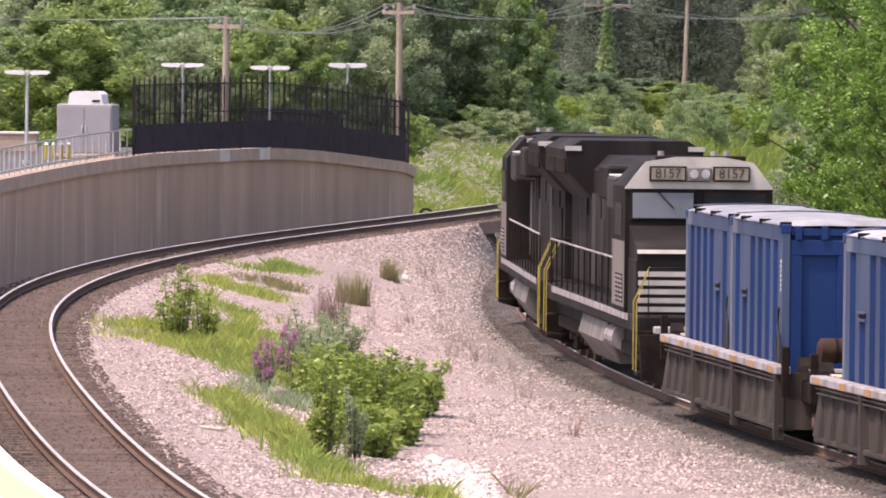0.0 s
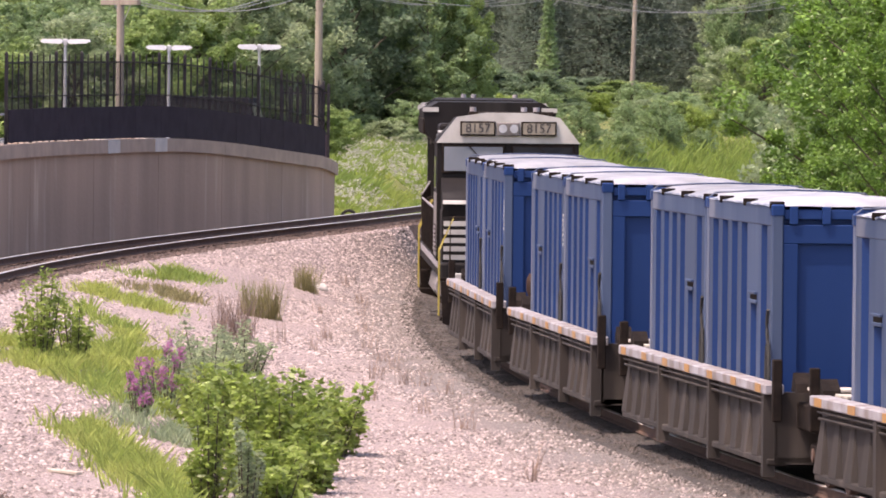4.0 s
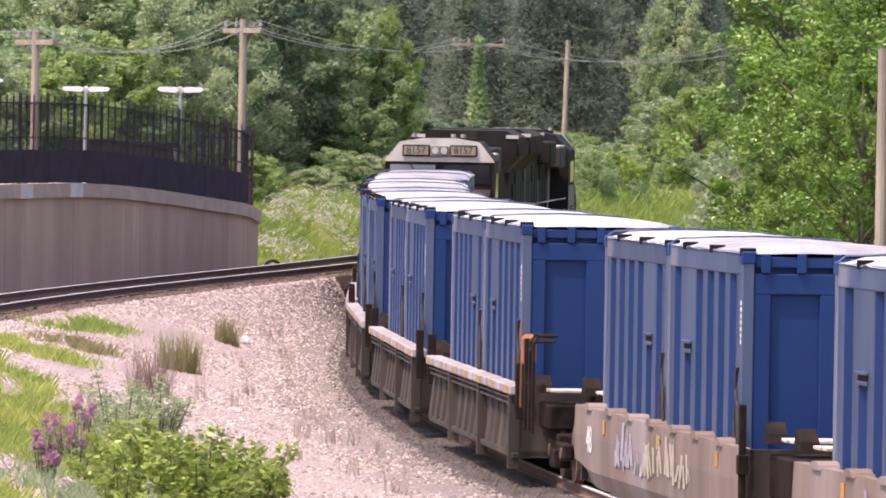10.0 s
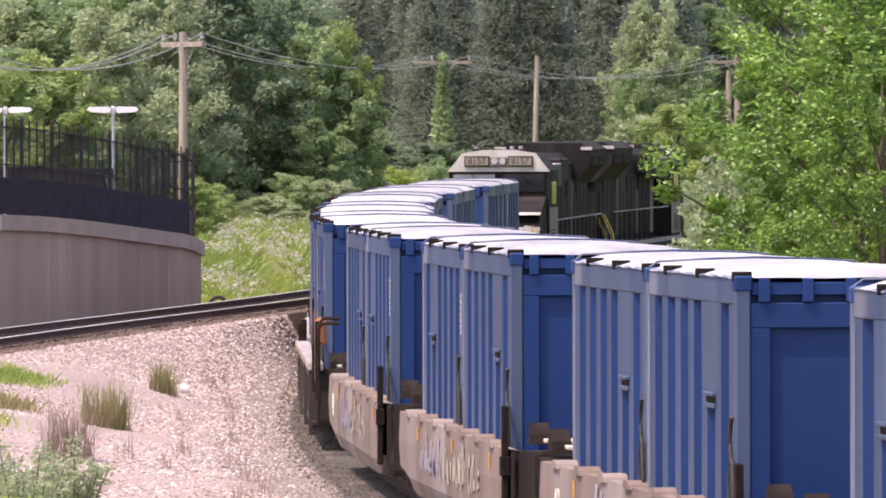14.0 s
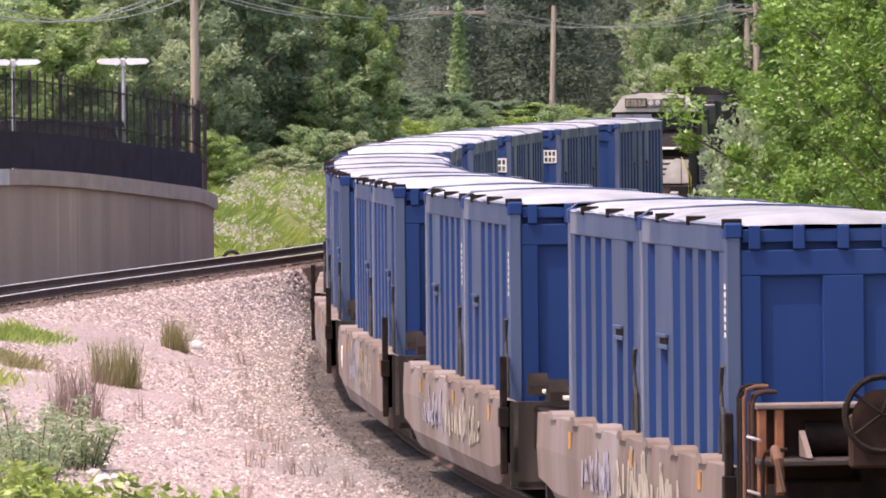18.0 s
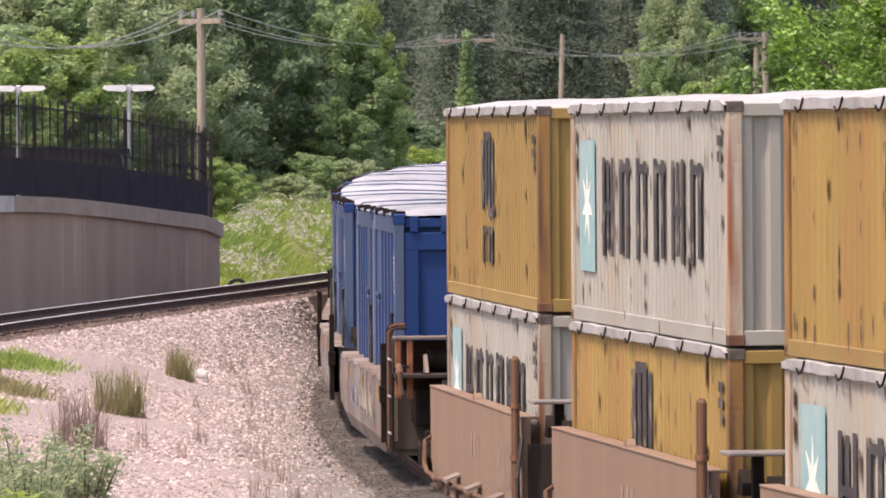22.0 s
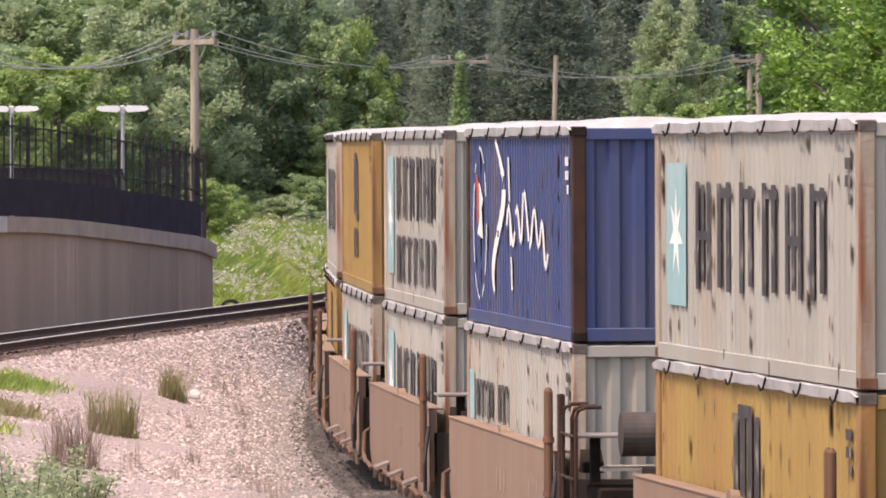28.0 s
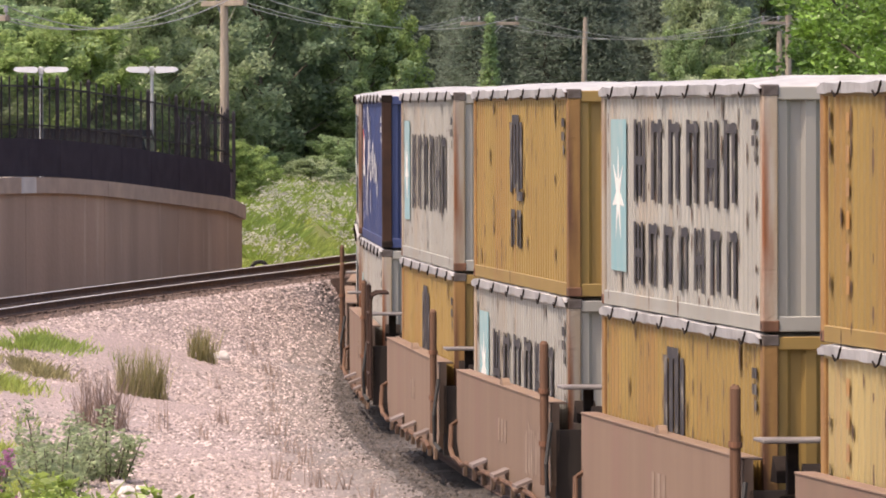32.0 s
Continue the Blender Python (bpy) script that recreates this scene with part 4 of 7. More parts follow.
# -- plain-sided well car unit --
def plain_unit(last, seed):
    ob = thing("well_car", "tan-grey plate-sided well car with sprayed paint and brackets", "rail car", "plate-sided well cars on the train")
    h = 7.35
    rnd = random.Random(seed)
    for sg in (-1, 1):
        x = sg * 1.46
        v, f = [], []
        n = 24
        for i in range(n + 1):
            y = -h + 2 * h * i / n
            taper = smooth(h, h - 1.6, abs(y))
            prof = [(x - sg * 0.12, 1.42), (x + sg * 0.03, 1.42), (x + sg * 0.05, 1.0), (x + sg * 0.03, 0.62 - 0.12 * taper), (x - sg * 0.06, 0.62 - 0.36 * taper), (x - sg * 0.26, 0.62 - 0.42 * taper)]
            v += [(px, y, pz) for px, pz in prof]
        for i in range(n):
            for j in range(5):
                k = i * 6 + j
                f.append((k, k + 1, k + 7, k + 6))
        plate = part("side_plate", Shape().add(v, f), "plate_car", ob)
        part("plate_back", Shape().box(min(x - sg * 0.16, x - sg * 0.1), max(x - sg * 0.16, x - sg * 0.1), -h, h, 0.5, 1.40), "plate_car", ob)
        for i in range(7):
            y = -h + 1.6 + i * 1.95
            part("bracket", Shape().prism([(y - 0.26, 1.39), (y + 0.26, 1.39), (y + 0.23, 1.44), (y + 0.14, 1.485), (y - 0.12, 1.49), (y - 0.22, 1.45)], "x", min(x - sg * 0.22, x + sg * 0.07), max(x - sg * 0.22, x + sg * 0.07)), "plate_car", plate, "curved steel top bracket")
        if sg < 0:
            xo = x - 0.055
            for m_, cnt in (("graf_cream", 22), ("graf_lilac", 14)):
                y = rnd.uniform(-4.5, -3.5) if m_ == "graf_cream" else rnd.uniform(0.5, 1.5)
                for k in range(cnt):
                    a, w = rnd.uniform(0.66, 0.80), rnd.uniform(0.10, 0.24)
                    hgt = rnd.uniform(0.15, 0.55)
                    lean = rnd.uniform(-0.28, 0.28)
                    part("paint_stroke", Shape().add([(xo, y, a), (xo, y + w, a), (xo, y + w + lean, a + hgt), (xo, y + lean, a + hgt)], [(0, 1, 2, 3)]), m_, plate, "faded sprayed stroke")
                    y += w + rnd.uniform(-0.12, 0.2)
            if seed == 2:
                cu = bpy.data.curves.new("number", "FONT")
                cu.body, cu.size, cu.align_x, cu.extrude = "48", 0.55, "CENTER", 0.002
                me = bpy.data.meshes.new_from_object(bpy.data.objects.new("number_text", cu))
                me.materials.clear()
                me.materials.append(M["logo_white"])
                part("number", me, "logo_white", plate, "white stencilled number 48").matrix_basis = pose(xo - 0.004, h - 1.6, 0.78, 90, 0, -90)
            for k in range(3):
                y = -h + 1.6 + 5.0 * k
                part("reflector", Shape().box(xo - 0.004, xo + 0.01, y, y + 0.2, 1.1, 1.3), "orange", plate, "orange reflector patch")
    part("floor", Shape().box(-1.3, 1.3, -h, h, 0.28, 0.38).box(-1.4, 1.4, h - 0.1, h, 0.3, 1.4).box(-1.4, 1.4, -h, -h + 0.1, 0.3, 1.4), "brown_car", ob)
    for e in (-1, 1):
        end_platform(ob, *sorted((e * h, e * 8.9)), 1.6)
    part("guide_post", Shape().box(-1.58, -1.49, -7.86, -7.78, 0.5, 2.0, 0.015).box(-1.60, -1.47, -7.90, -7.74, 1.1, 1.35, 0.01), "black_iron", ob)
    truck(ob, -9.2)
    if last:
        for y, m_, zt in ((-8.25, "black_iron", 2.3), (-8.42, "black_iron", 2.28), (-8.62, "rust", 2.3), (-8.95, "post_brown", 2.26), (-9.15, "post_brown", 2.26), (-9.75, "black_iron", 1.7)):
            part("grab_iron", Shape().path([(-1.5, y, 0.45), (-1.5, y, zt - 0.12), (-1.47, y, zt - 0.03), (-1.38, y, zt), (-1.25, y, zt)], 0.022, 8), m_, ob, "bent rusty grab iron")
        for z in (0.7, 1.25, 1.8):
            part("rung", Shape().path([(-1.52, -8.95, z), (-1.52, -9.75, z)], 0.018, 6), "sill", ob, "pale worn rung")
        part("shelf", Shape().box(-1.45, 0.9, -9.5, -8.3, 1.52, 1.58, 0.01), "brown_car", ob)
        part("hook", Shape().path([(-1.4, -10.3, 1.3), (-1.42, -10.25, 1.62), (-1.42, -10.05, 1.72), (-1.4, -9.92, 1.6)], 0.05, 8), "rust", ob, "rusty lifting hook")
        wheel = Shape()
        for k in range(20):
            a, b = k * math.tau / 20, (k + 1) * math.tau / 20
            wheel.tube((-0.3 + 0.38 * math.cos(a), -9.9, 2.05 + 0.38 * math.sin(a)), (-0.3 + 0.38 * math.cos(b), -9.9, 2.05 + 0.38 * math.sin(b)), 0.035, 6)
        for k in range(5):
            wheel.tube((-0.3, -9.9, 2.05), (-0.3 + 0.38 * math.cos(k * math.tau / 5), -9.9, 2.05 + 0.38 * math.sin(k * math.tau / 5)), 0.02, 5)
        part("brake_wheel", wheel, "black_iron", ob)
        part("brake_box", Shape().tube((-0.3, -9.82, 2.0), (-0.3, -9.6, 2.0), 0.3, 20, 0.26).box(-0.6, 0.0, -9.75, -9.6, 1.5, 2.05, 0.03), "post_brown", ob, "rusty brake gear housing")
        part("air_tank", Shape().tube((-0.9, -8.75, 1.78), (0.3, -8.75, 1.78), 0.17, 28).tube((-0.95, -8.75, 1.78), (-0.9, -8.75, 1.78), 0.09, 28, 0.17), "black_iron", ob, "dark air reservoir")
        fr = part("end_frame", Shape().box(-1.42, 0.9, -8.62, -8.56, 1.3, 2.06, 0.01), "post_brown", ob, "rusty steel frame across the car end")
        for x in (-1.42, -1.24, 0.82):
            part("post", Shape().box(x, x + 0.09, -9.0, -8.9, 1.2, 2.08, 0.012), "rust_orange", fr, "rust-orange upright")
        part("top_plate", Shape().box(-1.44, 0.92, -9.02, -8.55, 2.08, 2.13, 0.01), "plate_car", fr, "pale worn top plate")
        part("diagonal_plate", Shape().prism([(-9.5, 1.6), (-9.0, 1.6), (-9.0, 1.86)], "x", -1.0, -0.94), "plate_car", fr, "pale gusset plate")
    return ob


# -- salmon stack car unit (40 ft) --
def stack_unit(last, seed):
    ob = thing("well_car", "salmon-brown plate-sided stack car with tall guide posts", "rail car", "stack cars on the train")
    h = 6.25
    rnd = random.Random(seed)
    for sg in (-1, 1):
        x = sg * 1.46
        a, b = min(x, x - sg * 0.10), max(x, x - sg * 0.10)
        plate = part("side_plate", Shape().prism([(-h, 0.62), (-h + 0.5, 0.36), (h - 0.5, 0.36), (h, 0.62), (h, 1.62), (-h, 1.62)], "x", a, b), "stack_car", ob)
        part("top_flange", Shape().box(min(x - sg * 0.2, x + sg * 0.012), max(x - sg * 0.2, x + sg * 0.012), -h, h, 1.615, 1.64, 0.006), "stack_car", plate)
        part("lug", Shape().prism([(-0.2, 1.6), (0.2, 1.6), (0.15, 1.68), (0.06, 1.73), (-0.06, 1.73), (-0.15, 1.68)], "x", a, b), "stack_car", plate)
        for i in range(3):
            y = -h + 2.6 + i * 2.9
            part("ledge", Shape().prism([(min(x, x + sg * 0.2), 0.50 if sg < 0 else 0.58), (max(x, x + sg * 0.2), 0.58 if sg < 0 else 0.50), (max(x, x + sg * 0.2), 0.54 if sg < 0 else 0.46), (min(x, x + sg * 0.2), 0.46 if sg < 0 else 0.54)], "y", y - 0.28, y + 0.28), "plate_car", plate, "tan sloping step plate")
        pipe = [(x - sg * 0.05, h - 0.1, 0.95), (x + sg * 0.09, h - 0.12, 0.86), (x + sg * 0.12, h - 0.3, 0.55)] + [(x + sg * 0.10, h - 0.5 - i * 0.62, 0.43 - (0.05 if i % 4 == 2 else 0)) for i in range(0, 19)]
        part("air_pipe", Shape().path(pipe, 0.034, 7), "post_rust", ob, "rusty brake pipe along the side sill")
        for i in range(9):
            y = -h + 0.9 + i * 1.3
            part("sill_tab", Shape().box(min(x - sg * 0.03, x + sg * 0.03), max(x - sg * 0.03, x + sg * 0.03), y - 0.07, y + 0.07, 0.2, 0.38, 0.01), "stack_car", plate)
        if sg < 0:
            for k in range(3):
                g = Shape().box(x - 0.008, x - 0.003, 0.15 - 0.42 * k, 0.36 - 0.42 * k, 0.9, 1.2)
                part("emblem_bar", g, "graf_faint", plate, "plain faded bar")
            if seed % 2:
                y = -5.0
                for k in range(7):
                    w = rnd.uniform(0.12, 0.28)
                    g = Shape().add([(x - 0.006, y, rnd.uniform(0.6, 0.7)), (x - 0.006, y + w, 0.65), (x - 0.006, y + w, rnd.uniform(1.1, 1.35)), (x - 0.006, y, 1.2)], [(0, 1, 2, 3)])
                    y += w + 0.08
                    part("paint_stroke", g, "graf_faint", plate, "faded sprayed stroke")
    part("floor", Shape().box(-1.3, 1.3, -h, h, 0.24, 0.34).box(-1.4, 1.4, h - 0.1, h, 0.3, 1.3).box(-1.4, 1.4, -h, -h + 0.1, 0.3, 1.3), "brown_car", ob)
    for e in (-1, 1):
        end_platform(ob, *sorted((e * h, e * 7.5)), 1.5)
    for sg in (-1, 1):
        x = sg * 1.55
        post = part("guide_post", Shape().box(min(x, x - sg * 0.03), max(x, x - sg * 0.03), -h - 0.10, -h + 0.10, 0.7, 2.2), "post_rust", ob)
        for y in (-h + 0.10, -h - 0.10):
            part("post_bar", Shape().tube((x, y, 0.62), (x, y, 2.36), 0.045, 10).tube((x, y, 2.36), (x, y, 2.40), 0.045, 10, 0.018), "post_rust", post, "rounded upright bar")
            for z in (1.1, 1.75):
                part("collar", Shape().tube((x, y, z), (x, y, z + 0.06), 0.062, 10), "rust", post)
    part("walkway", Shape().box(-1.45, 1.45, -h - 1.25, -h - 0.55, 1.84, 1.88, 0.01), "cab_side", ob, "grey steel walkway over the coupling")
    for x in (-1.1, 0.0, 1.1):
        part("walkway_leg", Shape().box(x - 0.06, x + 0.06, -h - 0.95, -h - 0.83, 1.3, 1.85, 0.01), "black_iron", ob)
    part("hose", Shape().path([(-1.5, -6.6, 1.4), (-1.58, -6.75, 0.9), (-1.56, -6.7, 0.5), (-1.5, -7.0, 0.4)], 0.03), "rubber", ob)
    truck(ob, -7.75)
    if last:
        for y in (-7.3, -8.2, -8.6):
            part("grab_iron", Shape().path([(-1.5, y, 0.5), (-1.5, y, 2.1), (-1.47, y, 2.2), (-1.38, y, 2.24), (-1.2, y, 2.24)], 0.024, 8), "post_brown", ob, "bent rusty grab iron")
        for z in (0.9, 1.4, 1.9):
            part("rung", Shape().path([(-1.52, -7.3, z), (-1.52, -8.6, z)], 0.018, 6), "post_brown", ob, "rusty rung")
        part("end_post", Shape().box(-1.53, -1.45, -7.12, -6.95, 0.6, 2.35, 0.015), "post_brown", ob)
        part("air_tank", Shape().tube((-0.9, -8.0, 1.9), (0.7, -8.0, 1.9), 0.26, 28), "brown_car", ob, "grimy brown air reservoir")
    return ob


# -- 40 ft open-top container --
CL, CH, CW = 12.19, 2.57, 1.22


def mark_bars(ob, x, y, w, z0, z1, kind):
    """Plain upright bars of a worn block mark, one per digit of kind; the digit sets the bar's length."""
    n = len(kind)
    for i, d in enumerate(kind):
        a, b = w * (i + 0.14) / n, w * (i + (0.66 if n == 3 else 0.56)) / n
        cut = (1 - int(d) / 9) * (z1 - z0) * 0.45
        part("mark", Shape().box(x - 0.008, x - 0.003, y - b, y - a, z0 + cut * 0.7, z1 - cut * 0.3), "ink", ob, "plain black bar")
    zc = z0 + (z1 - z0) * (0.5 if n == 3 else 0.9)
    part("mark", Shape().box(x - 0.0095, x - 0.0085, y - w * 0.9, y - w * 0.08, zc - 0.05, zc + 0.05), "ink", ob, "plain black cross bar")


BARS = ("979", "89", "97", "98", "879", "97", "89")


def stack_container(paint, style, seed):
    colour = {"white": "off-white", "yellow": "ochre yellow", "navy": "navy blue", "cream": "cream yellow"}[paint]
    mark = {"word": "black bars and a pale blue panel", "two": "two rows of black bars and blue panel", "tall": "a tall black emblem",
            "line": "one small black line of marks", "script": "white script-like strokes", "none": "rust streaks"}[style]
    ob = thing("shipping_container", "rusty %s container with %s" % (colour, mark), "container", "shipping containers on the train")
    rnd = random.Random(seed)
    h = CL / 2
    fine = 40
    for sg in (-1, 1):
        s = Shape()
        v, f = corrugated(sg * (CW - 0.012), sg, -h + 0.15, h - 0.15, 0.16, CH - 0.12, fine, 0.036 if paint == "navy" else 0.028)
        s.add(v, f)
        side = part("side_wall", s, paint, ob)
        for z0, z1, nm in ((0.0, 0.17, "bottom_rail"), (CH - 0.13, CH - 0.01, "top_rail")):
            part(nm, Shape().box(min(sg * (CW - 0.08), sg * CW), max(sg * (CW - 0.08), sg * CW), -h + 0.1, h - 0.1, z0, z1, 0.01), paint, ob)
        # rust runs
        r = Shape()
        for k in range(21):
            y = -h + 0.5 + k * (CL - 1.0) / 20 + rnd.uniform(-0.08, 0.08)
            for z in (0.35, 0.8, 1.35, 1.9, 2.35):
                if rnd.random() < (0.62 if k % 2 == 0 else 0.22):
                    q, wd = rnd.uniform(0.08, 0.34), rnd.uniform(0.028, 0.062)
                    zz = z + rnd.uniform(-0.22, 0.15)
                    r.add([(sg * (CW + 0.001), y - wd * 0.5, zz), (sg * (CW + 0.001), y + wd * 0.6, zz + 0.02), (sg * (CW + 0.001), y + wd, zz - q * 0.4), (sg * (CW + 0.001), y + wd * 0.2, zz - q), (sg * (CW + 0.001), y - wd * 0.7, zz - q * 0.5)], [(0, 1, 2, 3, 4)])
        part("rust_streaking", r, "run", side, "dark rust runs below the rivets")["kind"] = "stuff"
        for e in (-1, 1):
            part("corner_post", Shape().box(min(sg * (CW - 0.16), sg * (CW + 0.004)), max(sg * (CW - 0.16), sg * (CW + 0.004)), min(e * h, e * (h - 0.2)), max(e * h, e * (h - 0.2)), 0.1, CH - 0.1, 0.015), {"white": "post_white", "navy": "post_brown"}.get(paint, "post_yellow"), ob, "rust-stained corner post")
            for z in (0.0, CH - 0.12):
                c = part("corner_casting", Shape().box(min(sg * (CW - 0.17), sg * (CW + 0.008)), max(sg * (CW - 0.17), sg * (CW + 0.008)), min(e * (h + 0.008), e * (h - 0.18)), max(e * (h + 0.008), e * (h - 0.18)), z, z + 0.12, 0.012), ("rust" if z == 0 else "casting") if paint != "navy" else "black_iron", ob)
                if sg < 0:
                    part("lifting_hole", Shape().tube((-CW - 0.0085, e * (h - 0.09), z + 0.06), (-CW + 0.02, e * (h - 0.09), z + 0.06), 0.035, 10), "black_iron", c, "dark oval hole")
    # ends
    for e in (-1, 1):
        v, f = corrugated(e * (h - 0.05), e, -CW + 0.15, CW - 0.15, 0.1, CH - 0.1, 7, 0.05)
        part("end_wall", Shape().add([(b, a, c) for a, b, c in v], f), paint, ob)
        for z0, z1 in ((CH - 0.16, CH - 0.02), (0.0, 0.16)):
            part("end_beam", Shape().box(-CW + 0.16, CW - 0.16, min(e * (h - 0.09), e * (h - 0.01)), max(e * (h - 0.09), e * (h - 0.01)), z0, z1, 0.01), paint, ob)
    part("floor", Shape().box(-CW + 0.06, CW - 0.06, -h + 0.08, h - 0.08, 0.03, 0.14), "brown_car", ob)
    # tarp roof rolled over the top rail, lashed by hooks
    v, f = [], []
    nx, ny = 10, 36
    for j in range(ny + 1):
        for i in range(nx + 1):
            u, w = i / nx * 2 - 1, j / ny * 2 - 1
            z = CH + 0.02 + 0.07 * (1 - u * u) + 0.05 * noise.noise(Vector((u, w * 6, seed)))
            xx = u * (CW + 0.035)
            if abs(u) > 0.99:
                z = CH - 0.10 + 0.03 * noise.noise(Vector((w * 14, seed, u)))
            elif abs(u) > 0.79:
                xx, z = math.copysign(CW + 0.045, u), CH + 0.005 + 0.02 * noise.noise(Vector((w * 9, seed, u)))
            if abs(w) > 0.99:
                z = min(z, CH - 0.04)
            v.append((xx, w * (h - 0.02), z))
    for j in range(ny):
        for i in range(nx):
            k = j * (nx + 1) + i
            f.append((k, k + 1, k + nx + 2, k + nx + 1))
    tarp = part("tarp", Shape().add(v, f), "grey_tarp", ob, "slack grey tarpaulin roof")
    for k in range(6):
        y = -h + 0.9 + k * 2.0
        part("lashing", Shape().path([(-CW - 0.05, y, CH + 0.01), (-CW - 0.065, y + 0.08, CH - 0.10), (-CW - 0.05, y + 0.3, CH - 0.13), (-CW - 0.05, y + 0.42, CH - 0.08)], 0.012, 5), "black_iron", tarp)
    # markings on the long sides
    for sg in (-1, 1):
        if sg > 0:
            continue
        x = -CW
        if style in ("word", "two"):
            full = style == "two"
            z0, z1 = (0.42, 2.2) if full else (0.6, 2.15)
            lg = part("logo_panel", Shape().box(x - 0.007, x - 0.002, h - 2.1, h - 0.85, z0, z1), "sky_logo", ob, "pale blue logo panel")
            st = Shape()
            cy, cz = h - 1.47, (z0 + z1) / 2
            outer = []
            for k in range(14):
                a = math.pi / 2 + k * math.tau / 14
                rr = (0.42 if full else 0.36) if k % 2 == 0 else 0.13
                outer.append((cy + rr * 1.2 * math.cos(a), cz + rr * 1.35 * math.sin(a)))
            st.prism(outer, "x", x - 0.012, x - 0.008)
            part("logo_star", st, "logo_white", lg, "white seven-pointed star shape")
            w = 1.18
            for k, kind in enumerate(BARS[:6]):
                mark_bars(ob, x, h - 2.7 - k * 1.36, w * 0.92, 1.25 if full else 0.8, 2.2 if full else 1.95, kind)
            if full:
                for k, kind in enumerate(BARS):
                    mark_bars(ob, x, h - 2.7 - k * 1.17, 0.86, 0.3, 1.02, kind)
        elif style == "tall":
            y = h - 5.1
            for k in range(4):
                g = Shape().box(x - 0.008, x - 0.003, y - 0.42 * k - 0.28, y - 0.42 * k, 1.22 + (0.06 if k % 2 else 0), 2.25 - (0 if k in (1, 2) else 0.1))
                part("emblem_bar", g, "ink", ob, "plain black emblem bar")
            for ya, yb, za, zb in ((1.0, 0.3, 2.12, 2.25), (1.6, 0.9, 1.12, 1.24)):
                part("emblem_bar", Shape().box(x - 0.011, x - 0.003, y - ya, y - yb, za, zb), "ink", ob, "plain black emblem bar")
            for k, kind in enumerate(("97", "89")):
                mark_bars(ob, x, y - 0.05 - 0.8 * k, 0.66, 0.5, 1.0, kind)
        elif style == "line":
            part("logo_panel", Shape().box(x - 0.007, x - 0.002, h - 0.95, h - 0.4, 1.25, 1.95), "sky_logo", ob, "pale blue logo panel")
            for k in range(9):
                if k != 5:
                    mark_bars(ob, x, h - 1.2 - k * 0.44, 0.36, 1.35, 1.85, BARS[k % 6])
        elif style == "script":
            def stroke(fn, n, wd, skip=()):
                ring = Shape()
                for k in range(n + 1):
                    if k in skip or k == n:
                        if ring.v:
                            part("script_stroke", ring, "logo_white", ob, "white flowing stroke")
                        ring = Shape()
                        continue
                    (ya, za), (yb, zb) = fn(k / n), fn((k + 1) / n)
                    w0, w1 = wd(k / n), wd((k + 1) / n)
                    ring.add([(x - 0.006, ya - w0, za), (x - 0.006, ya + w0, za), (x - 0.006, yb + w1, zb), (x - 0.006, yb - w1, zb)], [(0, 1, 2, 3)])
                    ring.add([(x - 0.0065, ya, za - w0 * 0.5), (x - 0.0065, ya, za + w0 * 0.5), (x - 0.0065, yb, zb + w1 * 0.5), (x - 0.0065, yb, zb - w1 * 0.5)], [(0, 1, 2, 3)])

            stroke(lambda a: (h - 1.75 + 0.8 * math.cos(a * math.tau), 1.32 + 1.0 * math.sin(a * math.tau)), 34, lambda a: 0.042, (3, 5, 6, 7, 12, 15, 16, 21, 24, 25, 30))
            stroke(lambda a: (h - 3.7 - 0.8 * math.sin(a * 5.2) - 0.5 * a, 2.4 - 1.95 * a), 22, lambda a: 0.10 + 0.15 * math.sin(a * math.pi), (5, 6, 13))
            stroke(lambda a: (h - 5.0 - 4.6 * a, 1.32 + 0.24 * math.sin(a * 30) + 0.45 * math.exp(-((a - 0.42) / 0.04) ** 2) - 0.5 * math.exp(-((a - 0.93) / 0.05) ** 2)), 60, lambda a: 0.09, (12, 13, 25, 26, 33, 40, 47))
            stroke(lambda a: (h - 5.2 - 0.4 * a, 2.2 - 1.7 * a), 12, lambda a: 0.08, (4, 8))
            part("flag", Shape().prism([(h - 1.45, 1.30), (h - 1.32, 1.98), (h - 1.72, 1.80), (h - 1.78, 1.42)], "x", x - 0.012, x - 0.006), "logo_red", ob, "red flag shape")
            part("flag_patch", Shape().prism([(h - 1.5, 1.18), (h - 1.76, 1.40), (h - 1.72, 1.85), (h - 2.15, 1.62), (h - 1.98, 1.5), (h - 2.1, 1.12)], "x", x - 0.0125, x - 0.0065), "logo_white", ob, "white flag patch")
        elif style == "none":
            for k in range(6):
                part("mark", Shape().box(x - 0.008, x - 0.003, h - 1.5, h - 1.35, 0.5 + 0.32 * k, 0.68 + 0.32 * k), "orange", ob, "orange-brown dash")
        for k in range(3):
            for q in range(2 if k < 2 else 1):
                part("number_mark", Shape().box(x - 0.008, x - 0.003, -h + 0.42 + 0.17 * q, -h + 0.55 + 0.17 * q, 2.1 - 0.17 * k, 2.21 - 0.17 * k), "ink" if paint != "navy" else "logo_white", ob, "small stencilled mark")
    return ob


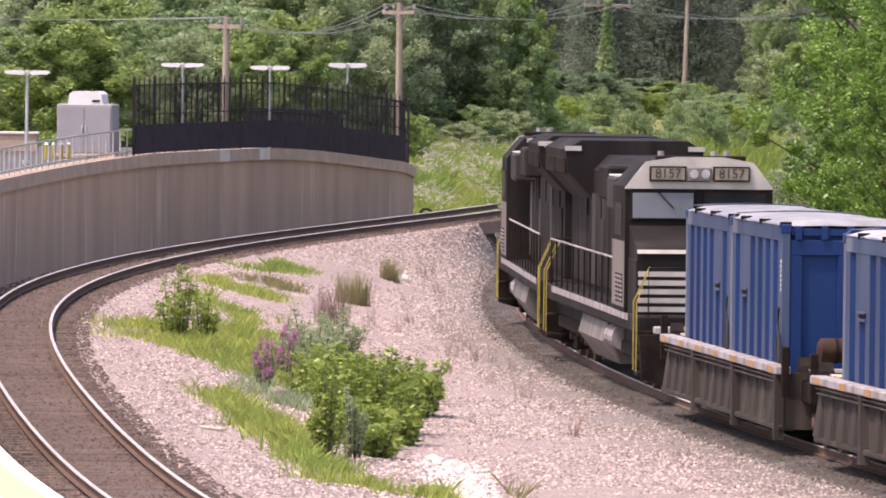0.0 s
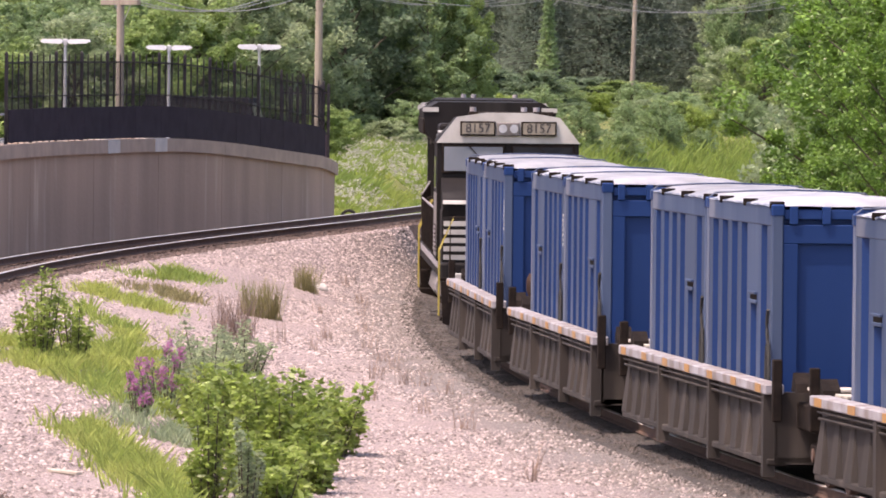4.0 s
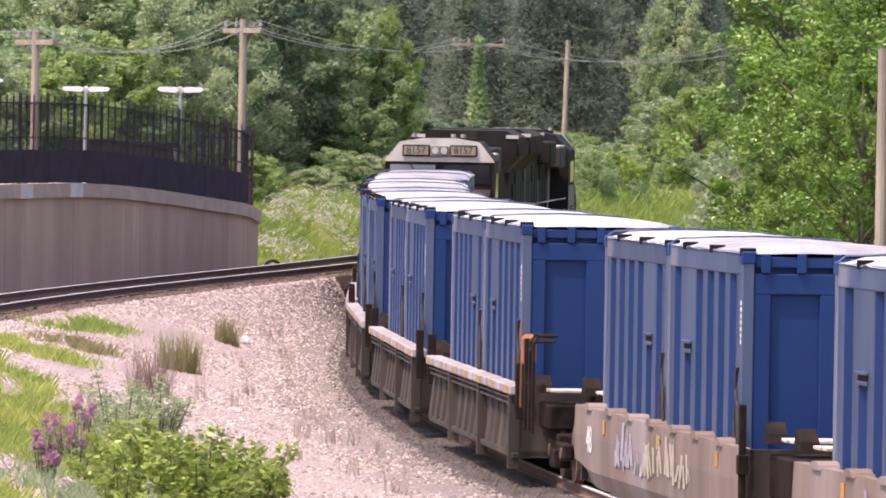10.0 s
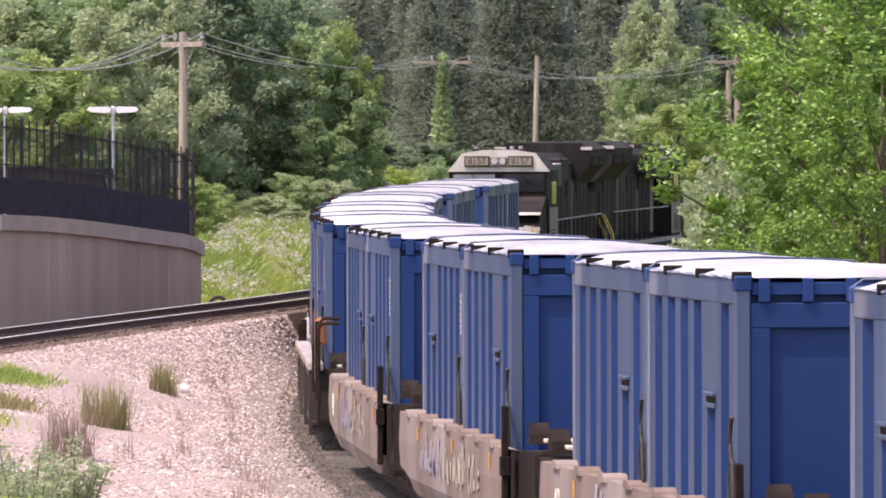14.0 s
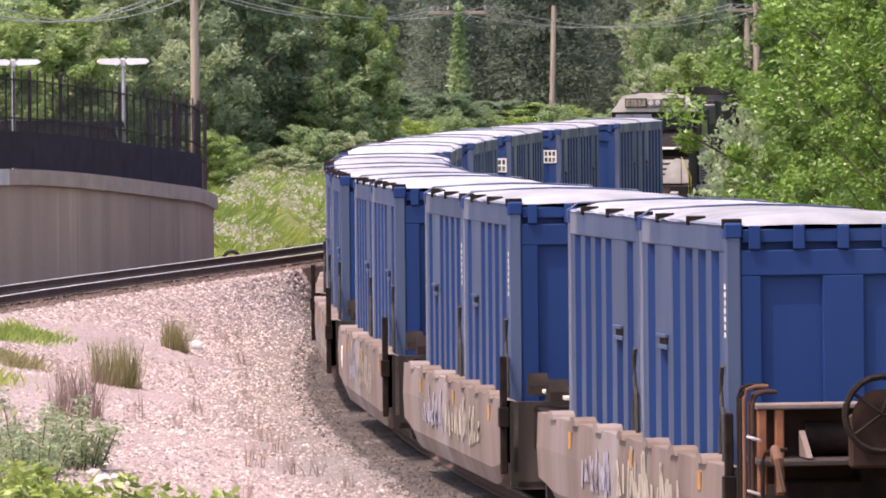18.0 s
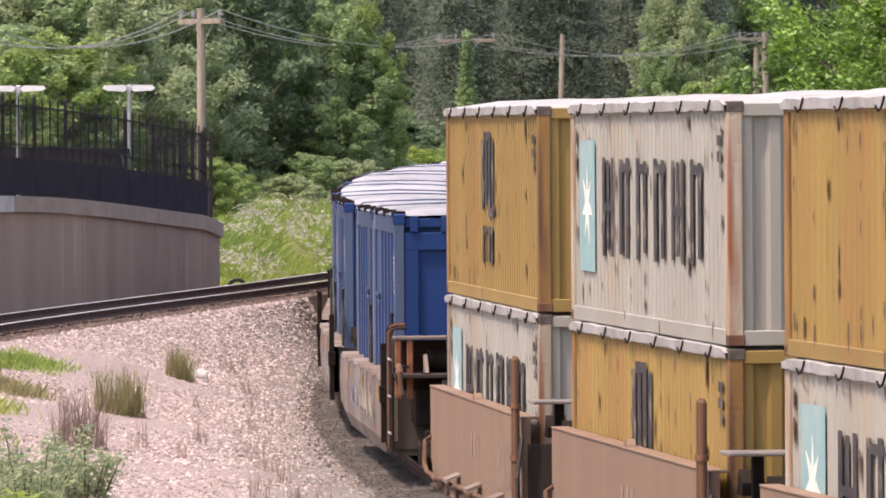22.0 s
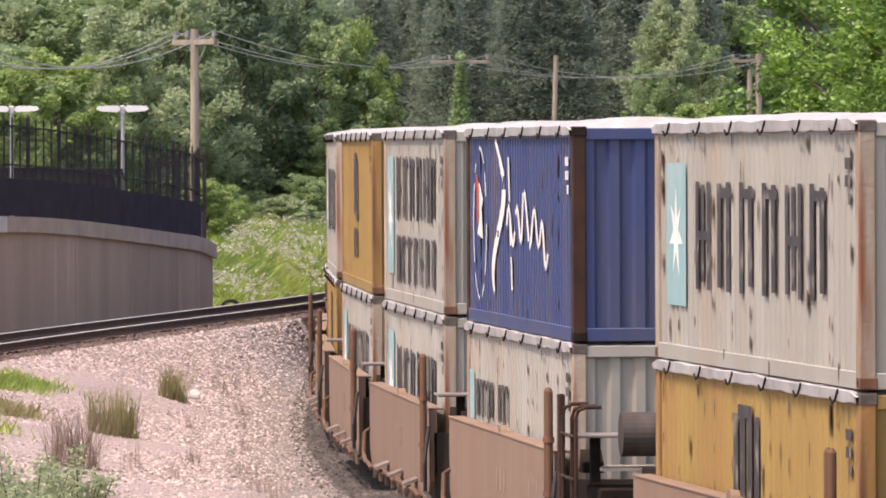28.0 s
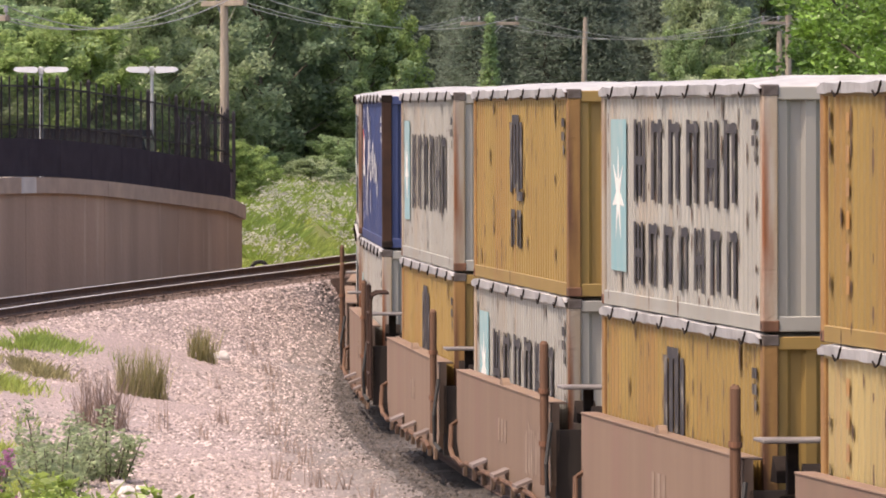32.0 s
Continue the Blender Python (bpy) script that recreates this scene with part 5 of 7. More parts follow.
# -- locomotives --
def locomotive(numbered):
    """Cab end towards -y in the unit's own space."""
    ob = thing("locomotive", "sooty black diesel locomotive with white cab trim and long hood", "locomotive", "locomotives on the train")
    h = 11.1
    part("underframe", Shape().box(-1.5, 1.5, -h + 0.5, h - 0.5, 1.25, 1.62, 0.04).box(-1.2, 1.2, -h, h, 0.9, 1.3, 0.04), "loco", ob)
    for sg in (-1, 1):
        part("sill_stripe", Shape().box(min(sg * 1.5, sg * 1.512), max(sg * 1.5, sg * 1.512), -h + 2.4, h - 2.2, 1.46, 1.60), "sill", ob, "dusty pale sill stripe")
    tank = part("fuel_tank", Shape().prism([(-1.35, 1.2), (-1.45, 0.8), (-1.1, 0.32), (1.1, 0.32), (1.45, 0.8), (1.35, 1.2)], "y", -3.0, 2.8), "cab_side", ob, "dusty grey fuel tank")
    for sg in (-1, 1):
        part("air_tank", Shape().tube((sg * 1.2, -4.9, 0.95), (sg * 1.2, -3.2, 0.95), 0.26, 14), "sill", ob, "pale air reservoir")
    for y in (-7.4, 7.4):
        truck(ob, y, 3)
        for sg in (-1, 1):
            part("bogie_frame", Shape().box(min(sg * 1.05, sg * 1.25), max(sg * 1.05, sg * 1.25), y - 2.6, y + 2.6, 0.62, 0.92, 0.04), "black_iron", ob)
    # nose and cab
    part("nose", Shape().prism([(-1.46, 1.62), (-1.46, 2.72), (-1.3, 2.9), (1.3, 2.9), (1.46, 2.72), (1.46, 1.62)], "y", -9.95, -8.2), "loco", ob)
    for k in range(5):
        z = 1.68 + 0.18 * k
        for x0, x1 in ((-1.42, -0.09 - 0.06 * k), (0.09 + 0.06 * k, 1.42)):
            part("nose_stripe", Shape().box(x0, x1, -9.965, -9.952, z, z + 0.105), "loco_white", ob, "white speed stripe")
    part("nose_patch", Shape().prism([(0.42, 1.70), (1.40, 1.70), (1.40, 2.48), (0.98, 2.56), (0.70, 2.30), (0.60, 2.0)], "y", -9.975, -9.955), "loco_white", ob, "plain white nose emblem patch")
    part("nose_door", Shape().box(-0.07, 0.07, -9.98, -9.95, 1.65, 2.8, 0.01), "black_iron", ob)
    part("nose_slope", Shape().prism([(-9.95, 2.86), (-9.9, 2.93), (-8.15, 3.42), (-8.15, 2.6), (-9.95, 2.6)], "x", -1.44, 1.44), "loco", ob, "sloping black nose top")
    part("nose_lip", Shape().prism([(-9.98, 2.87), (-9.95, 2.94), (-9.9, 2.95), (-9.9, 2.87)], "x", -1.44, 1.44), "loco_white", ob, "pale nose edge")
    part("class_light", Shape().tube((0, -9.95, 3.02), (0, -10.02, 3.0), 0.09, 12), "black_iron", ob)
    part("end_sill", Shape().box(-1.2, 1.2, -11.2, -10.9, 1.28, 1.42, 0.02), "loco_white", ob, "pale end step")
    cab = part("cab", Shape().prism([(-1.53, 1.62), (-1.53, 4.08), (-1.1, 4.56), (-0.5, 4.66), (0.5, 4.66), (1.1, 4.56), (1.53, 4.08), (1.53, 1.62)], "y", -8.2, -5.6), "loco", ob)
    part("roof_band", Shape().prism([(-1.55, 4.05), (-1.12, 4.58), (-0.5, 4.68), (0.5, 4.68), (1.12, 4.58), (1.55, 4.05)], "y", -8.26, -8.19), "loco_white", cab, "white cab roof band")
    for x0, x1, gl in ((-1.38, -0.12, "glass"), (0.12, 1.38, "glass_dark")):
        part("window_frame", Shape().box(x0 - 0.05, x1 + 0.05, -8.24, -8.2, 3.42, 4.02, 0.012), "black_iron", cab)
        part("windscreen", Shape().box(x0, x1, -8.255, -8.235, 3.47, 3.97), gl, cab, "dusty windscreen")
        part("wiper", Shape().path([(x0 + 0.5, -8.27, 4.02), (x0 + 0.85, -8.27, 3.67)], 0.012, 4), "black_iron", cab)
    for sg in (-1, 1):
        part("side_panel", Shape().box(min(sg * 1.528, sg * 1.54), max(sg * 1.528, sg * 1.54), -8.15, -5.65, 1.7, 3.0, 0.004), "cab_side", cab, "dirty grey cab side")
        for k in range(3):
            lv = part("louvre", Shape().box(min(sg * 1.535, sg * 1.548), max(sg * 1.535, sg * 1.548), -7.9 + 0.55 * k, -7.5 + 0.55 * k, 1.78, 2.35, 0.004), "black_iron", cab)
            # slats take a pale colour that stands for light catching them
            for q in range(6):
                part("slat", Shape().box(min(sg * 1.545, sg * 1.565), max(sg * 1.545, sg * 1.565), -7.88 + 0.55 * k, -7.52 + 0.55 * k, 1.82 + 0.09 * q, 1.865 + 0.09 * q), "sill", lv, "louvre slat with its lit look in pale colour")
        part("side_window", Shape().box(min(sg * 1.525, sg * 1.545), max(sg * 1.525, sg * 1.545), -7.6, -6.2, 3.1, 3.75), "glass_dark", cab)
        part("number_board", Shape().box(sg * 0.66 - 0.38, sg * 0.66 + 0.38, -8.34, -8.25, 4.20, 4.50, 0.01), "black_iron", cab, "dark-framed number board")
        part("number_plate", Shape().box(sg * 0.66 - 0.345, sg * 0.66 + 0.345, -8.346, -8.335, 4.235, 4.465), "board", cab, "dull tan number plate")
    part("headlight_box", Shape().box(-0.24, 0.24, -8.34, -8.25, 4.2, 4.48, 0.02), "cab_side", cab)
    for x in (-0.12, 0.12):
        part("headlight", Shape().tube((x, -8.345, 4.35), (x, -8.36, 4.35), 0.09, 14), "galv", cab, "round headlight lens")
        part("ditch_light", Shape().tube((x * 7, -9.96, 1.45), (x * 7, -10.05, 1.45), 0.13, 14), "galv", ob, "round ditch light")
    if numbered:
        for sg in (-1, 1):
            cu = bpy.data.curves.new("number", "FONT")
            cu.body, cu.size, cu.align_x, cu.align_y, cu.extrude = "8157", 0.27, "CENTER", "CENTER", 0.003
            tmp = bpy.data.objects.new("number_text", cu)
            me = bpy.data.meshes.new_from_object(tmp)
            me.materials.clear()
            me.materials.append(M["ink"])
            t = part("number", me, "ink", cab, "dark number 8157")
            t.matrix_basis = pose(sg * 0.66, -8.352, 4.35, 90, 0, 0)
    part("roof_rack", Shape().box(-0.85, 1.0, -7.9, -7.5, 4.60, 4.70, 0.02), "black_iron", cab)
    for x in (-0.75, 0.35, 0.62):
        part("antenna", Shape().tube((x, -7.7, 4.69), (x, -7.7, 4.79), 0.07, 10), "sill", cab)
    # hood, stacks of doors, radiator wings
    hood = part("hood", Shape().prism([(-0.92, 1.62), (-0.92, 4.2), (-0.6, 4.52), (0.6, 4.52), (0.92, 4.2), (0.92, 1.62)], "y", -5.6, 10.3), "loco", ob)
    doors = 14
    for i in range(doors):
        y = -5.2 + i * 1.05
        for sg in (-1, 1):
            part("hood_door", Shape().box(min(sg * 0.92, sg * 0.955), max(sg * 0.92, sg * 0.955), y, y + 0.95, 1.75, 3.7 - 0.5 * (i % 3 == 1), 0.012), "cab_side" if i == 0 else "loco_grey" if i in (4, 9) else "loco", hood)
    bh = part("blower_housing", Shape().box(-1.45, 1.45, -5.3, -3.4, 3.55, 4.22, 0.05), "loco_grey", ob)
    # pale sheet on the grey housing paints the sunlight on its top
    part("housing_top", Shape().box(-1.42, 1.42, -5.26, -3.44, 4.215, 4.26, 0.015), "loco_white", bh, "housing top with sunlight put in as pale colour")
    part("dynamic_brake_box", Shape().box(-1.35, 1.35, -2.6, -0.4, 3.7, 4.4, 0.05), "loco", ob)
    part("exhaust_pipe", Shape().box(-0.3, 0.3, 1.6, 2.6, 4.35, 4.62, 0.05), "black_iron", ob)
    wing = Shape().prism([(-0.92, 3.55), (-1.5, 4.15), (-1.55, 4.62), (-1.2, 4.82), (1.2, 4.82), (1.55, 4.62), (1.5, 4.15), (0.92, 3.55)], "y", 5.2, 10.4)
    wg = part("radiator_wing", wing, "loco", ob)
    for sg in (-1, 1):
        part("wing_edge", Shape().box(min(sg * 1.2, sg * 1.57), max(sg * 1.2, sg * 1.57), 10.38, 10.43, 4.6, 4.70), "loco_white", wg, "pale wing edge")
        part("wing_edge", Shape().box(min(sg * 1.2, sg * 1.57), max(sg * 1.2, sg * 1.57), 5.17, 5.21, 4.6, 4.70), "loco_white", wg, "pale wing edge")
        for k in range(2):
            part("grille", Shape().box(min(sg * 1.5, sg * 1.56), max(sg * 1.5, sg * 1.56), 5.4 + 2.5 * k, 7.7 + 2.5 * k, 4.1, 4.45, 0.02), "black_iron", wg)
        # walkway handrails
        for k in range(12):
            y = -5.3 + k * 1.35
            part("handrail_post", Shape().tube((sg * 1.46, y, 1.6), (sg * 1.46, y, 2.65), 0.02, 6), "black_iron", ob)
        part("handrail", Shape().path([(sg * 1.46, -5.3, 2.65), (sg * 1.46, 9.6, 2.65)], 0.025, 6), "sill", ob, "pale worn handrail")
        for e in (-1, 1):
            y = e * (h - 0.7)
            for z in (0.4, 0.85, 1.25):
                st = part("step", Shape().box(min(sg * 0.95, sg * 1.5), max(sg * 0.95, sg * 1.5), y - 0.35, y + 0.35, z, z + 0.07, 0.01), "black_iron", ob)
            part("grab_rail", Shape().path([(sg * 1.52, y - 0.3, 0.5), (sg * 1.52, y - 0.3, 1.9), (sg * 1.2, y - 0.3 * e, 2.6)], 0.015).path([(sg * 1.52, y + 0.3, 0.5), (sg * 1.52, y + 0.3, 1.9), (sg * 1.2, y + 0.3, 2.6)], 0.015), "yellow_rail", ob, "yellow grab rail")
    for e in (-1, 1):
        part("pilot", Shape().prism([(-1.5, 1.25), (-1.45, 0.35), (-1.0, 0.22), (1.0, 0.22), (1.45, 0.35), (1.5, 1.25)], "y", *sorted((e * (h + 0.05), e * (h - 0.15)))), "black_iron", ob)
        part("coupler", Shape().box(-0.14, 0.14, *sorted((e * h, e * (h + 0.75))), 0.72, 0.98, 0.03), "black_iron", ob)
        part("end_rail", Shape().path([(-1.3, e * (h - 0.2), 1.6), (-1.3, e * (h - 0.2), 2.6), (1.3, e * (h - 0.2), 2.6), (1.3, e * (h - 0.2), 1.6)], 0.02), "black_iron", ob)
    return ob


lead = locomotive(True)
for c in lead.children:
    if c.name.split(".")[0] in ("cab", "hood", "blower_housing", "dynamic_brake_box", "exhaust_stack", "radiator_wing"):
        c.matrix_basis = pose(0, 0, -0.07) @ Matrix.Diagonal((1, 1, 1.045, 1))
on_train(lead, -(4.9 + 11.1), 7.4)
second = copy_thing(lead, Matrix())
for c in list(second.children_recursive):
    if c.name.startswith("number.") or c.name == "number":
        bpy.data.objects.remove(c)
on_train(second, -(4.9 + 22.9 + 11.1), -7.4)

blue_a, blue_b = blue_container("waste_container", 0), blue_container("waste_container", 1)
ribbed = [ribbed_unit(True, False), ribbed_unit(False, False), ribbed_unit(False, True)]
plain = [plain_unit(False, 1), plain_unit(False, 2), plain_unit(True, 3)]


def again(proto, used):
    """The prototype itself at first, a copy of it after that."""
    if proto.name in used:
        return copy_thing(proto, Matrix())
    used.add(proto.name)
    return proto


used = set()
for k in range(10):
    back = 18.4 * k if k < 5 else 95.9 + 18.4 * (k - 5)
    pair = ((blue_a, blue_b), (blue_b, blue_a), (blue_a, blue_a), (blue_b, blue_b), (blue_a, blue_b))[k % 5]
    for i, proto in enumerate(pair):
        on_train(again(proto, used), back + 3.03 + 6.11 * i, 2.5, BZ)
    if k < 5:
        on_train(again(ribbed[0 if k == 0 else 2 if k == 4 else 1], used), back + 6.1, 7.0)
    else:
        on_train(again(plain[2 if k == 9 else k % 2], used), back + 6.1, 7.0)

stacks = [stack_unit(False, 1), stack_unit(False, 2), stack_unit(True, 3)]
LOADS = (("yellow", "tall", "white", "word"), ("white", "word", "yellow", "tall"), ("yellow", "tall", "white", "word"), ("white", "two", "white", "word"), ("navy", "script", "white", "line"),
         ("white", "word", "yellow", "tall"), ("yellow", "tall", "white", "word"), ("white", "two", "yellow", "tall"), ("yellow", "none", "cream", "none"))
boxes = {}
for k, load in enumerate(LOADS):
    back = 191.8 + 15.5 * k if k < 5 else 272.8 + 15.5 * (k - 5)
    for i in (1, 0):
        key = load[2 * i:2 * i + 2]
        if key not in boxes:
            boxes[key] = stack_container(*key, len(boxes) + 1)
        on_train(again(boxes[key], used), back + CL / 2, 5.0, 0.34 if i else 0.34 + CH + 0.03)
    on_train(again(stacks[2 if k in (4, 8) else k % 2], used), back + CL / 2, 6.0)


def train_pose(back, half, z, t):
    s = run(t) - back
    a, b = Vector(main_point(s - abs(half), 0, 0)), Vector(main_point(s + abs(half), 0, 0))
    if half < 0:
        a, b = b, a
    d = b - a
    c = (a + b) / 2
    return Matrix.Translation((c.x, c.y, c.z + z)) @ pose(0, 0, 0, math.degrees(math.atan2(d.z, math.hypot(d.x, d.y))), 0, -math.degrees(math.atan2(d.x, d.y)))


def motions():
    times = [0, 2, 4, 6, 7.5, 9, 11, 13, 15, 17, 19, 21, 23, 24.5, 26, 28, 30, 32]
    for ob, back, z, half in TRAIN:
        walk(ob, [(t, train_pose(back, half, z, t)) for t in times])


# ---- trees, shrubs and weeds ----
def quad_leaves(v, f, c, n, spread, size, rnd, flat=0.5, up=0.0):
    for _ in range(n):
        while True:
            p = Vector((rnd.uniform(-1, 1), rnd.uniform(-1, 1), rnd.uniform(-1, 1)))
            if p.length < 1:
                break
        p = Vector(c) + Vector((p.x * spread[0], p.y * spread[1], p.z * spread[2]))
        d = Vector((rnd.gauss(0, 1), rnd.gauss(0, 1), rnd.gauss(up, flat))).normalized()
        q = d.cross(Vector((rnd.gauss(0, 1), rnd.gauss(0, 1), rnd.gauss(0, 1)))).normalized()
        s = size * rnd.uniform(0.6, 1.35)
        a, b = d * s, q * s * 0.42
        k = len(v)
        v += [tuple(p - a), tuple(p - a * 0.1 + b), tuple(p + a), tuple(p - a * 0.1 - b)]
        f.append((k, k + 1, k + 2, k + 3))


def broadleaf(height, width, seed, leaves, leaf, size=0.17, trunk=0.16, low=0.12, loose=1.0):
    """Trunk, limbs, and a crown of clumps along the limbs."""
    rnd = random.Random(seed)
    ob = thing("tree", "leafy broadleaf tree in full summer green", "tree")
    wood = Shape()
    wood.tube((0, 0, -0.4), (rnd.uniform(-.2, .2), rnd.uniform(-.2, .2), height * 0.5), trunk, 8, trunk * 0.6)
    wood.tube((0, 0, height * 0.48), (0, 0, height * 0.93), trunk * 0.6, 6, 0.03)
    v, f = [], []
    n = 40
    for i in range(n):
        a = i * 2.4 + rnd.uniform(-0.4, 0.4)
        z = height * (low + (0.93 - low) * (i + rnd.random()) / n)
        t = (z / height - low) / (1 - low)
        r = width * 0.5 * (math.sin(math.pi * min(1, 0.18 + 0.82 * t)) ** 0.7) * rnd.uniform(0.55, 1.1)
        tip = Vector((r * math.cos(a), r * math.sin(a), z + rnd.uniform(0.0, 0.12) * height * 0.5))
        base = Vector((0, 0, max(0.1 * height, z - 0.18 * height)))
        wood.tube(base, tip, trunk * 0.28, 5, 0.015)
        for q in (0.45, 0.7, 0.9, 1.05):
            c = base.lerp(tip, q) + Vector((rnd.gauss(0, 0.25), rnd.gauss(0, 0.25), rnd.gauss(0.1, 0.25))) * width * 0.1
            sp = width * rnd.uniform(0.045, 0.105) * loose
            quad_leaves(v, f, c, leaves // (n * 4), (sp, sp, sp * 0.75), size, rnd)
    part("trunk", wood, "bark", ob, "grey-brown trunk and limbs")
    part("crown", fast_mesh("crown", v, f, leaf), leaf, ob, "crown of small leaves with gaps")
    return ob


def pine(height, width, seed, leaves):
    rnd = random.Random(seed)
    ob = thing("pine_tree", "tall dark conifer with layered drooping boughs", "tree")
    wood = Shape().tube((0, 0, -0.4), (0, 0, height), 0.28, 8, 0.04)
    v, f = [], []
    tiers = 26
    for i in range(tiers):
        z = height * (0.10 + 0.88 * i / tiers)
        r = width * 0.5 * (1 - (i / tiers) ** 1.3) * rnd.uniform(0.75, 1.1) + 0.25
        for k in range(7):
            a = k * math.tau / 7 + i * 0.7 + rnd.uniform(-0.25, 0.25)
            rr = r * rnd.uniform(0.7, 1.1)
            tip = Vector((rr * math.cos(a), rr * math.sin(a), z - 0.12 * rr + rnd.uniform(-0.2, 0.3)))
            wood.tube((0, 0, z), tip, 0.05, 4, 0.012)
            for q in (0.4, 0.65, 0.9):
                c = Vector((0, 0, z)).lerp(tip, q)
                quad_leaves(v, f, c, leaves // (tiers * 21), (0.3 * r + 0.3, 0.3 * r + 0.3, 0.62), 0.115, rnd, 0.5)
    part("trunk", wood, "bark", ob, "grey-brown trunk and boughs")
    part("crown", fast_mesh("crown", v, f, "needle"), "needle", ob, "dense needles with distance haze in their colour")
    return ob


def shrub(name, label, height, width, seed, leaves, leaf, size=0.09, stems=9, cat="shrub", flower=None):
    rnd = random.Random(seed)
    ob = thing(name, label, cat, "shrubs beside the tracks")
    wood = Shape()
    v, f, fv, ff = [], [], [], []
    for i in range(stems):
        a = i * 2.4 + rnd.uniform(-0.3, 0.3)
        r = width * 0.5 * math.sqrt((i + 0.5) / stems) * rnd.uniform(0.7, 1.1)
        hh = height * rnd.uniform(0.5, 1.2) * (1 - 0.3 * (2 * r / width) ** 2)
        root = Vector((r * 0.45 * math.cos(a), r * 0.45 * math.sin(a), -0.1))
        tip = Vector((r * math.cos(a), r * math.sin(a), hh))
        wood.tube(root, tip, 0.018, 5, 0.006)
        for q in (0.3, 0.5, 0.7, 0.88, 1.0):
            c = root.lerp(tip, q)
            sp = width * 0.11
            quad_leaves(v, f, c, leaves // (stems * 5), (sp, sp, height * 0.10), size, rnd, 0.4)
        if flower:
            quad_leaves(fv, ff, tip, 45, (0.07, 0.07, height * 0.14), 0.04, rnd, 1.5)
    part("stem_tangle", wood, "bark", ob)["kind"] = "stuff"
    part("foliage", fast_mesh("foliage", v, f, leaf), leaf, ob)["kind"] = "stuff"
    if flower:
        part("blossom", fast_mesh("blossom", fv, ff, flower), flower, ob, "purple flower spikes")["kind"] = "stuff"
    return ob


def tuft(name, label, height, width, seed, blades, leaf, lean=0.25, cat="weeds"):
    rnd = random.Random(seed)
    v, f = [], []
    for _ in range(blades):
        a, r = rnd.uniform(0, math.tau), width * 0.5 * math.sqrt(rnd.random())
        x, y = r * math.cos(a), r * math.sin(a)
        hh = height * rnd.uniform(0.45, 1.05)
        dx, dy = rnd.gauss(0, lean) * hh, rnd.gauss(0, lean) * hh
        w = rnd.uniform(0.0045, 0.011)
        b = rnd.uniform(0, math.tau)
        wx, wy = w * math.cos(b), w * math.sin(b)
        k = len(v)
        v += [(x - wx, y - wy, -0.06), (x + wx, y + wy, -0.06), (x + dx * 0.5 + wx * .8, y + dy * 0.5 + wy * .8, hh * 0.6), (x + dx * 0.5 - wx * .8, y + dy * 0.5 - wy * .8, hh * 0.6), (x + dx, y + dy, hh)]
        f += [(k, k + 1, k + 2, k + 3), (k + 3, k + 2, k + 4)]
    return solid(name, fast_mesh(name, v, f, leaf), leaf, label, cat)


def put(ob, x, y, turn=0.0, scale=1.0, dz=0.0):
    ob.matrix_basis = pose(x, y, ground_z(x, y) + dz, 0, 0, turn)
    ob.scale = (scale, scale, scale)
    return ob


PROTO = {}


def grow(kind, x, y, height, width, rnd, group):
    """A tree of that height and width: one of three builds of its kind, turned and sized. None grows on the line."""
    if abs(x - main_x(y)) < 3.2 + width * 0.35:
        return None
    k = (kind, rnd.randrange(3 if kind in ("leaf_mid", "leaf_young", "needle") else 2))
    if k not in PROTO:
        seed = 20 + 7 * len(PROTO)
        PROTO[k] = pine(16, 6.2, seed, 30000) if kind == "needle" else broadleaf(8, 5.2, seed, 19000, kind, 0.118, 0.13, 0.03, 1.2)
        ob, first = PROTO[k], True
    else:
        ob, first = copy_thing(PROTO[k], Matrix()), False
    h0, w0 = (16, 6.2) if kind == "needle" else (8, 5.2)
    ob.matrix_basis = pose(x, y, ground_z(x, y) - 0.1, 0, 0, rnd.uniform(0, 360))
    ob.scale = (width / w0, width / w0, height / h0)
    names = {"leaf_mid": "mid-green broadleaf tree in full summer leaf", "leaf_young": "bright yellow-green young tree in summer leaf", "leaf_grey": "silvery green shrubby tree in summer leaf",
             "leaf_dark": "dense dark green tree in full leaf", "needle": "tall dark conifer with layered drooping boughs"}
    return tagged(ob, names[kind], "tree", group)


rnd = random.Random(11)
# wood behind the drive, row behind row, rising to the back
for y0, y1, n, top0, top1, x0, x1, wide, kinds in (
        (206, 214, 11, 7.0, 7.9, -0.130, -0.053, 4.4, ("leaf_mid", "leaf_young", "leaf_grey")),
        (218, 230, 11, 8.1, 9.0, -0.130, -0.048, 4.9, ("leaf_mid", "leaf_young", "leaf_grey", "leaf_mid")),
        (238, 252, 14, 9.5, 10.6, -0.130, -0.034, 5.4, ("leaf_mid", "leaf_young", "leaf_grey", "leaf_mid")),
        (266, 285, 13, 11.8, 13.2, -0.130, -0.026, 6.0, ("leaf_mid", "leaf_grey", "leaf_dark"))):
    for i in range(n):
        y = rnd.uniform(y0, y1)
        x = y * (x0 + (x1 - x0) * (i + 0.5 + rnd.uniform(-0.3, 0.3)) / n)
        grow(rnd.choice(kinds), x, y, rnd.uniform(top0, top1) - ground_z(x, y), wide * rnd.uniform(0.8, 1.15), rnd, "trees on the bank")
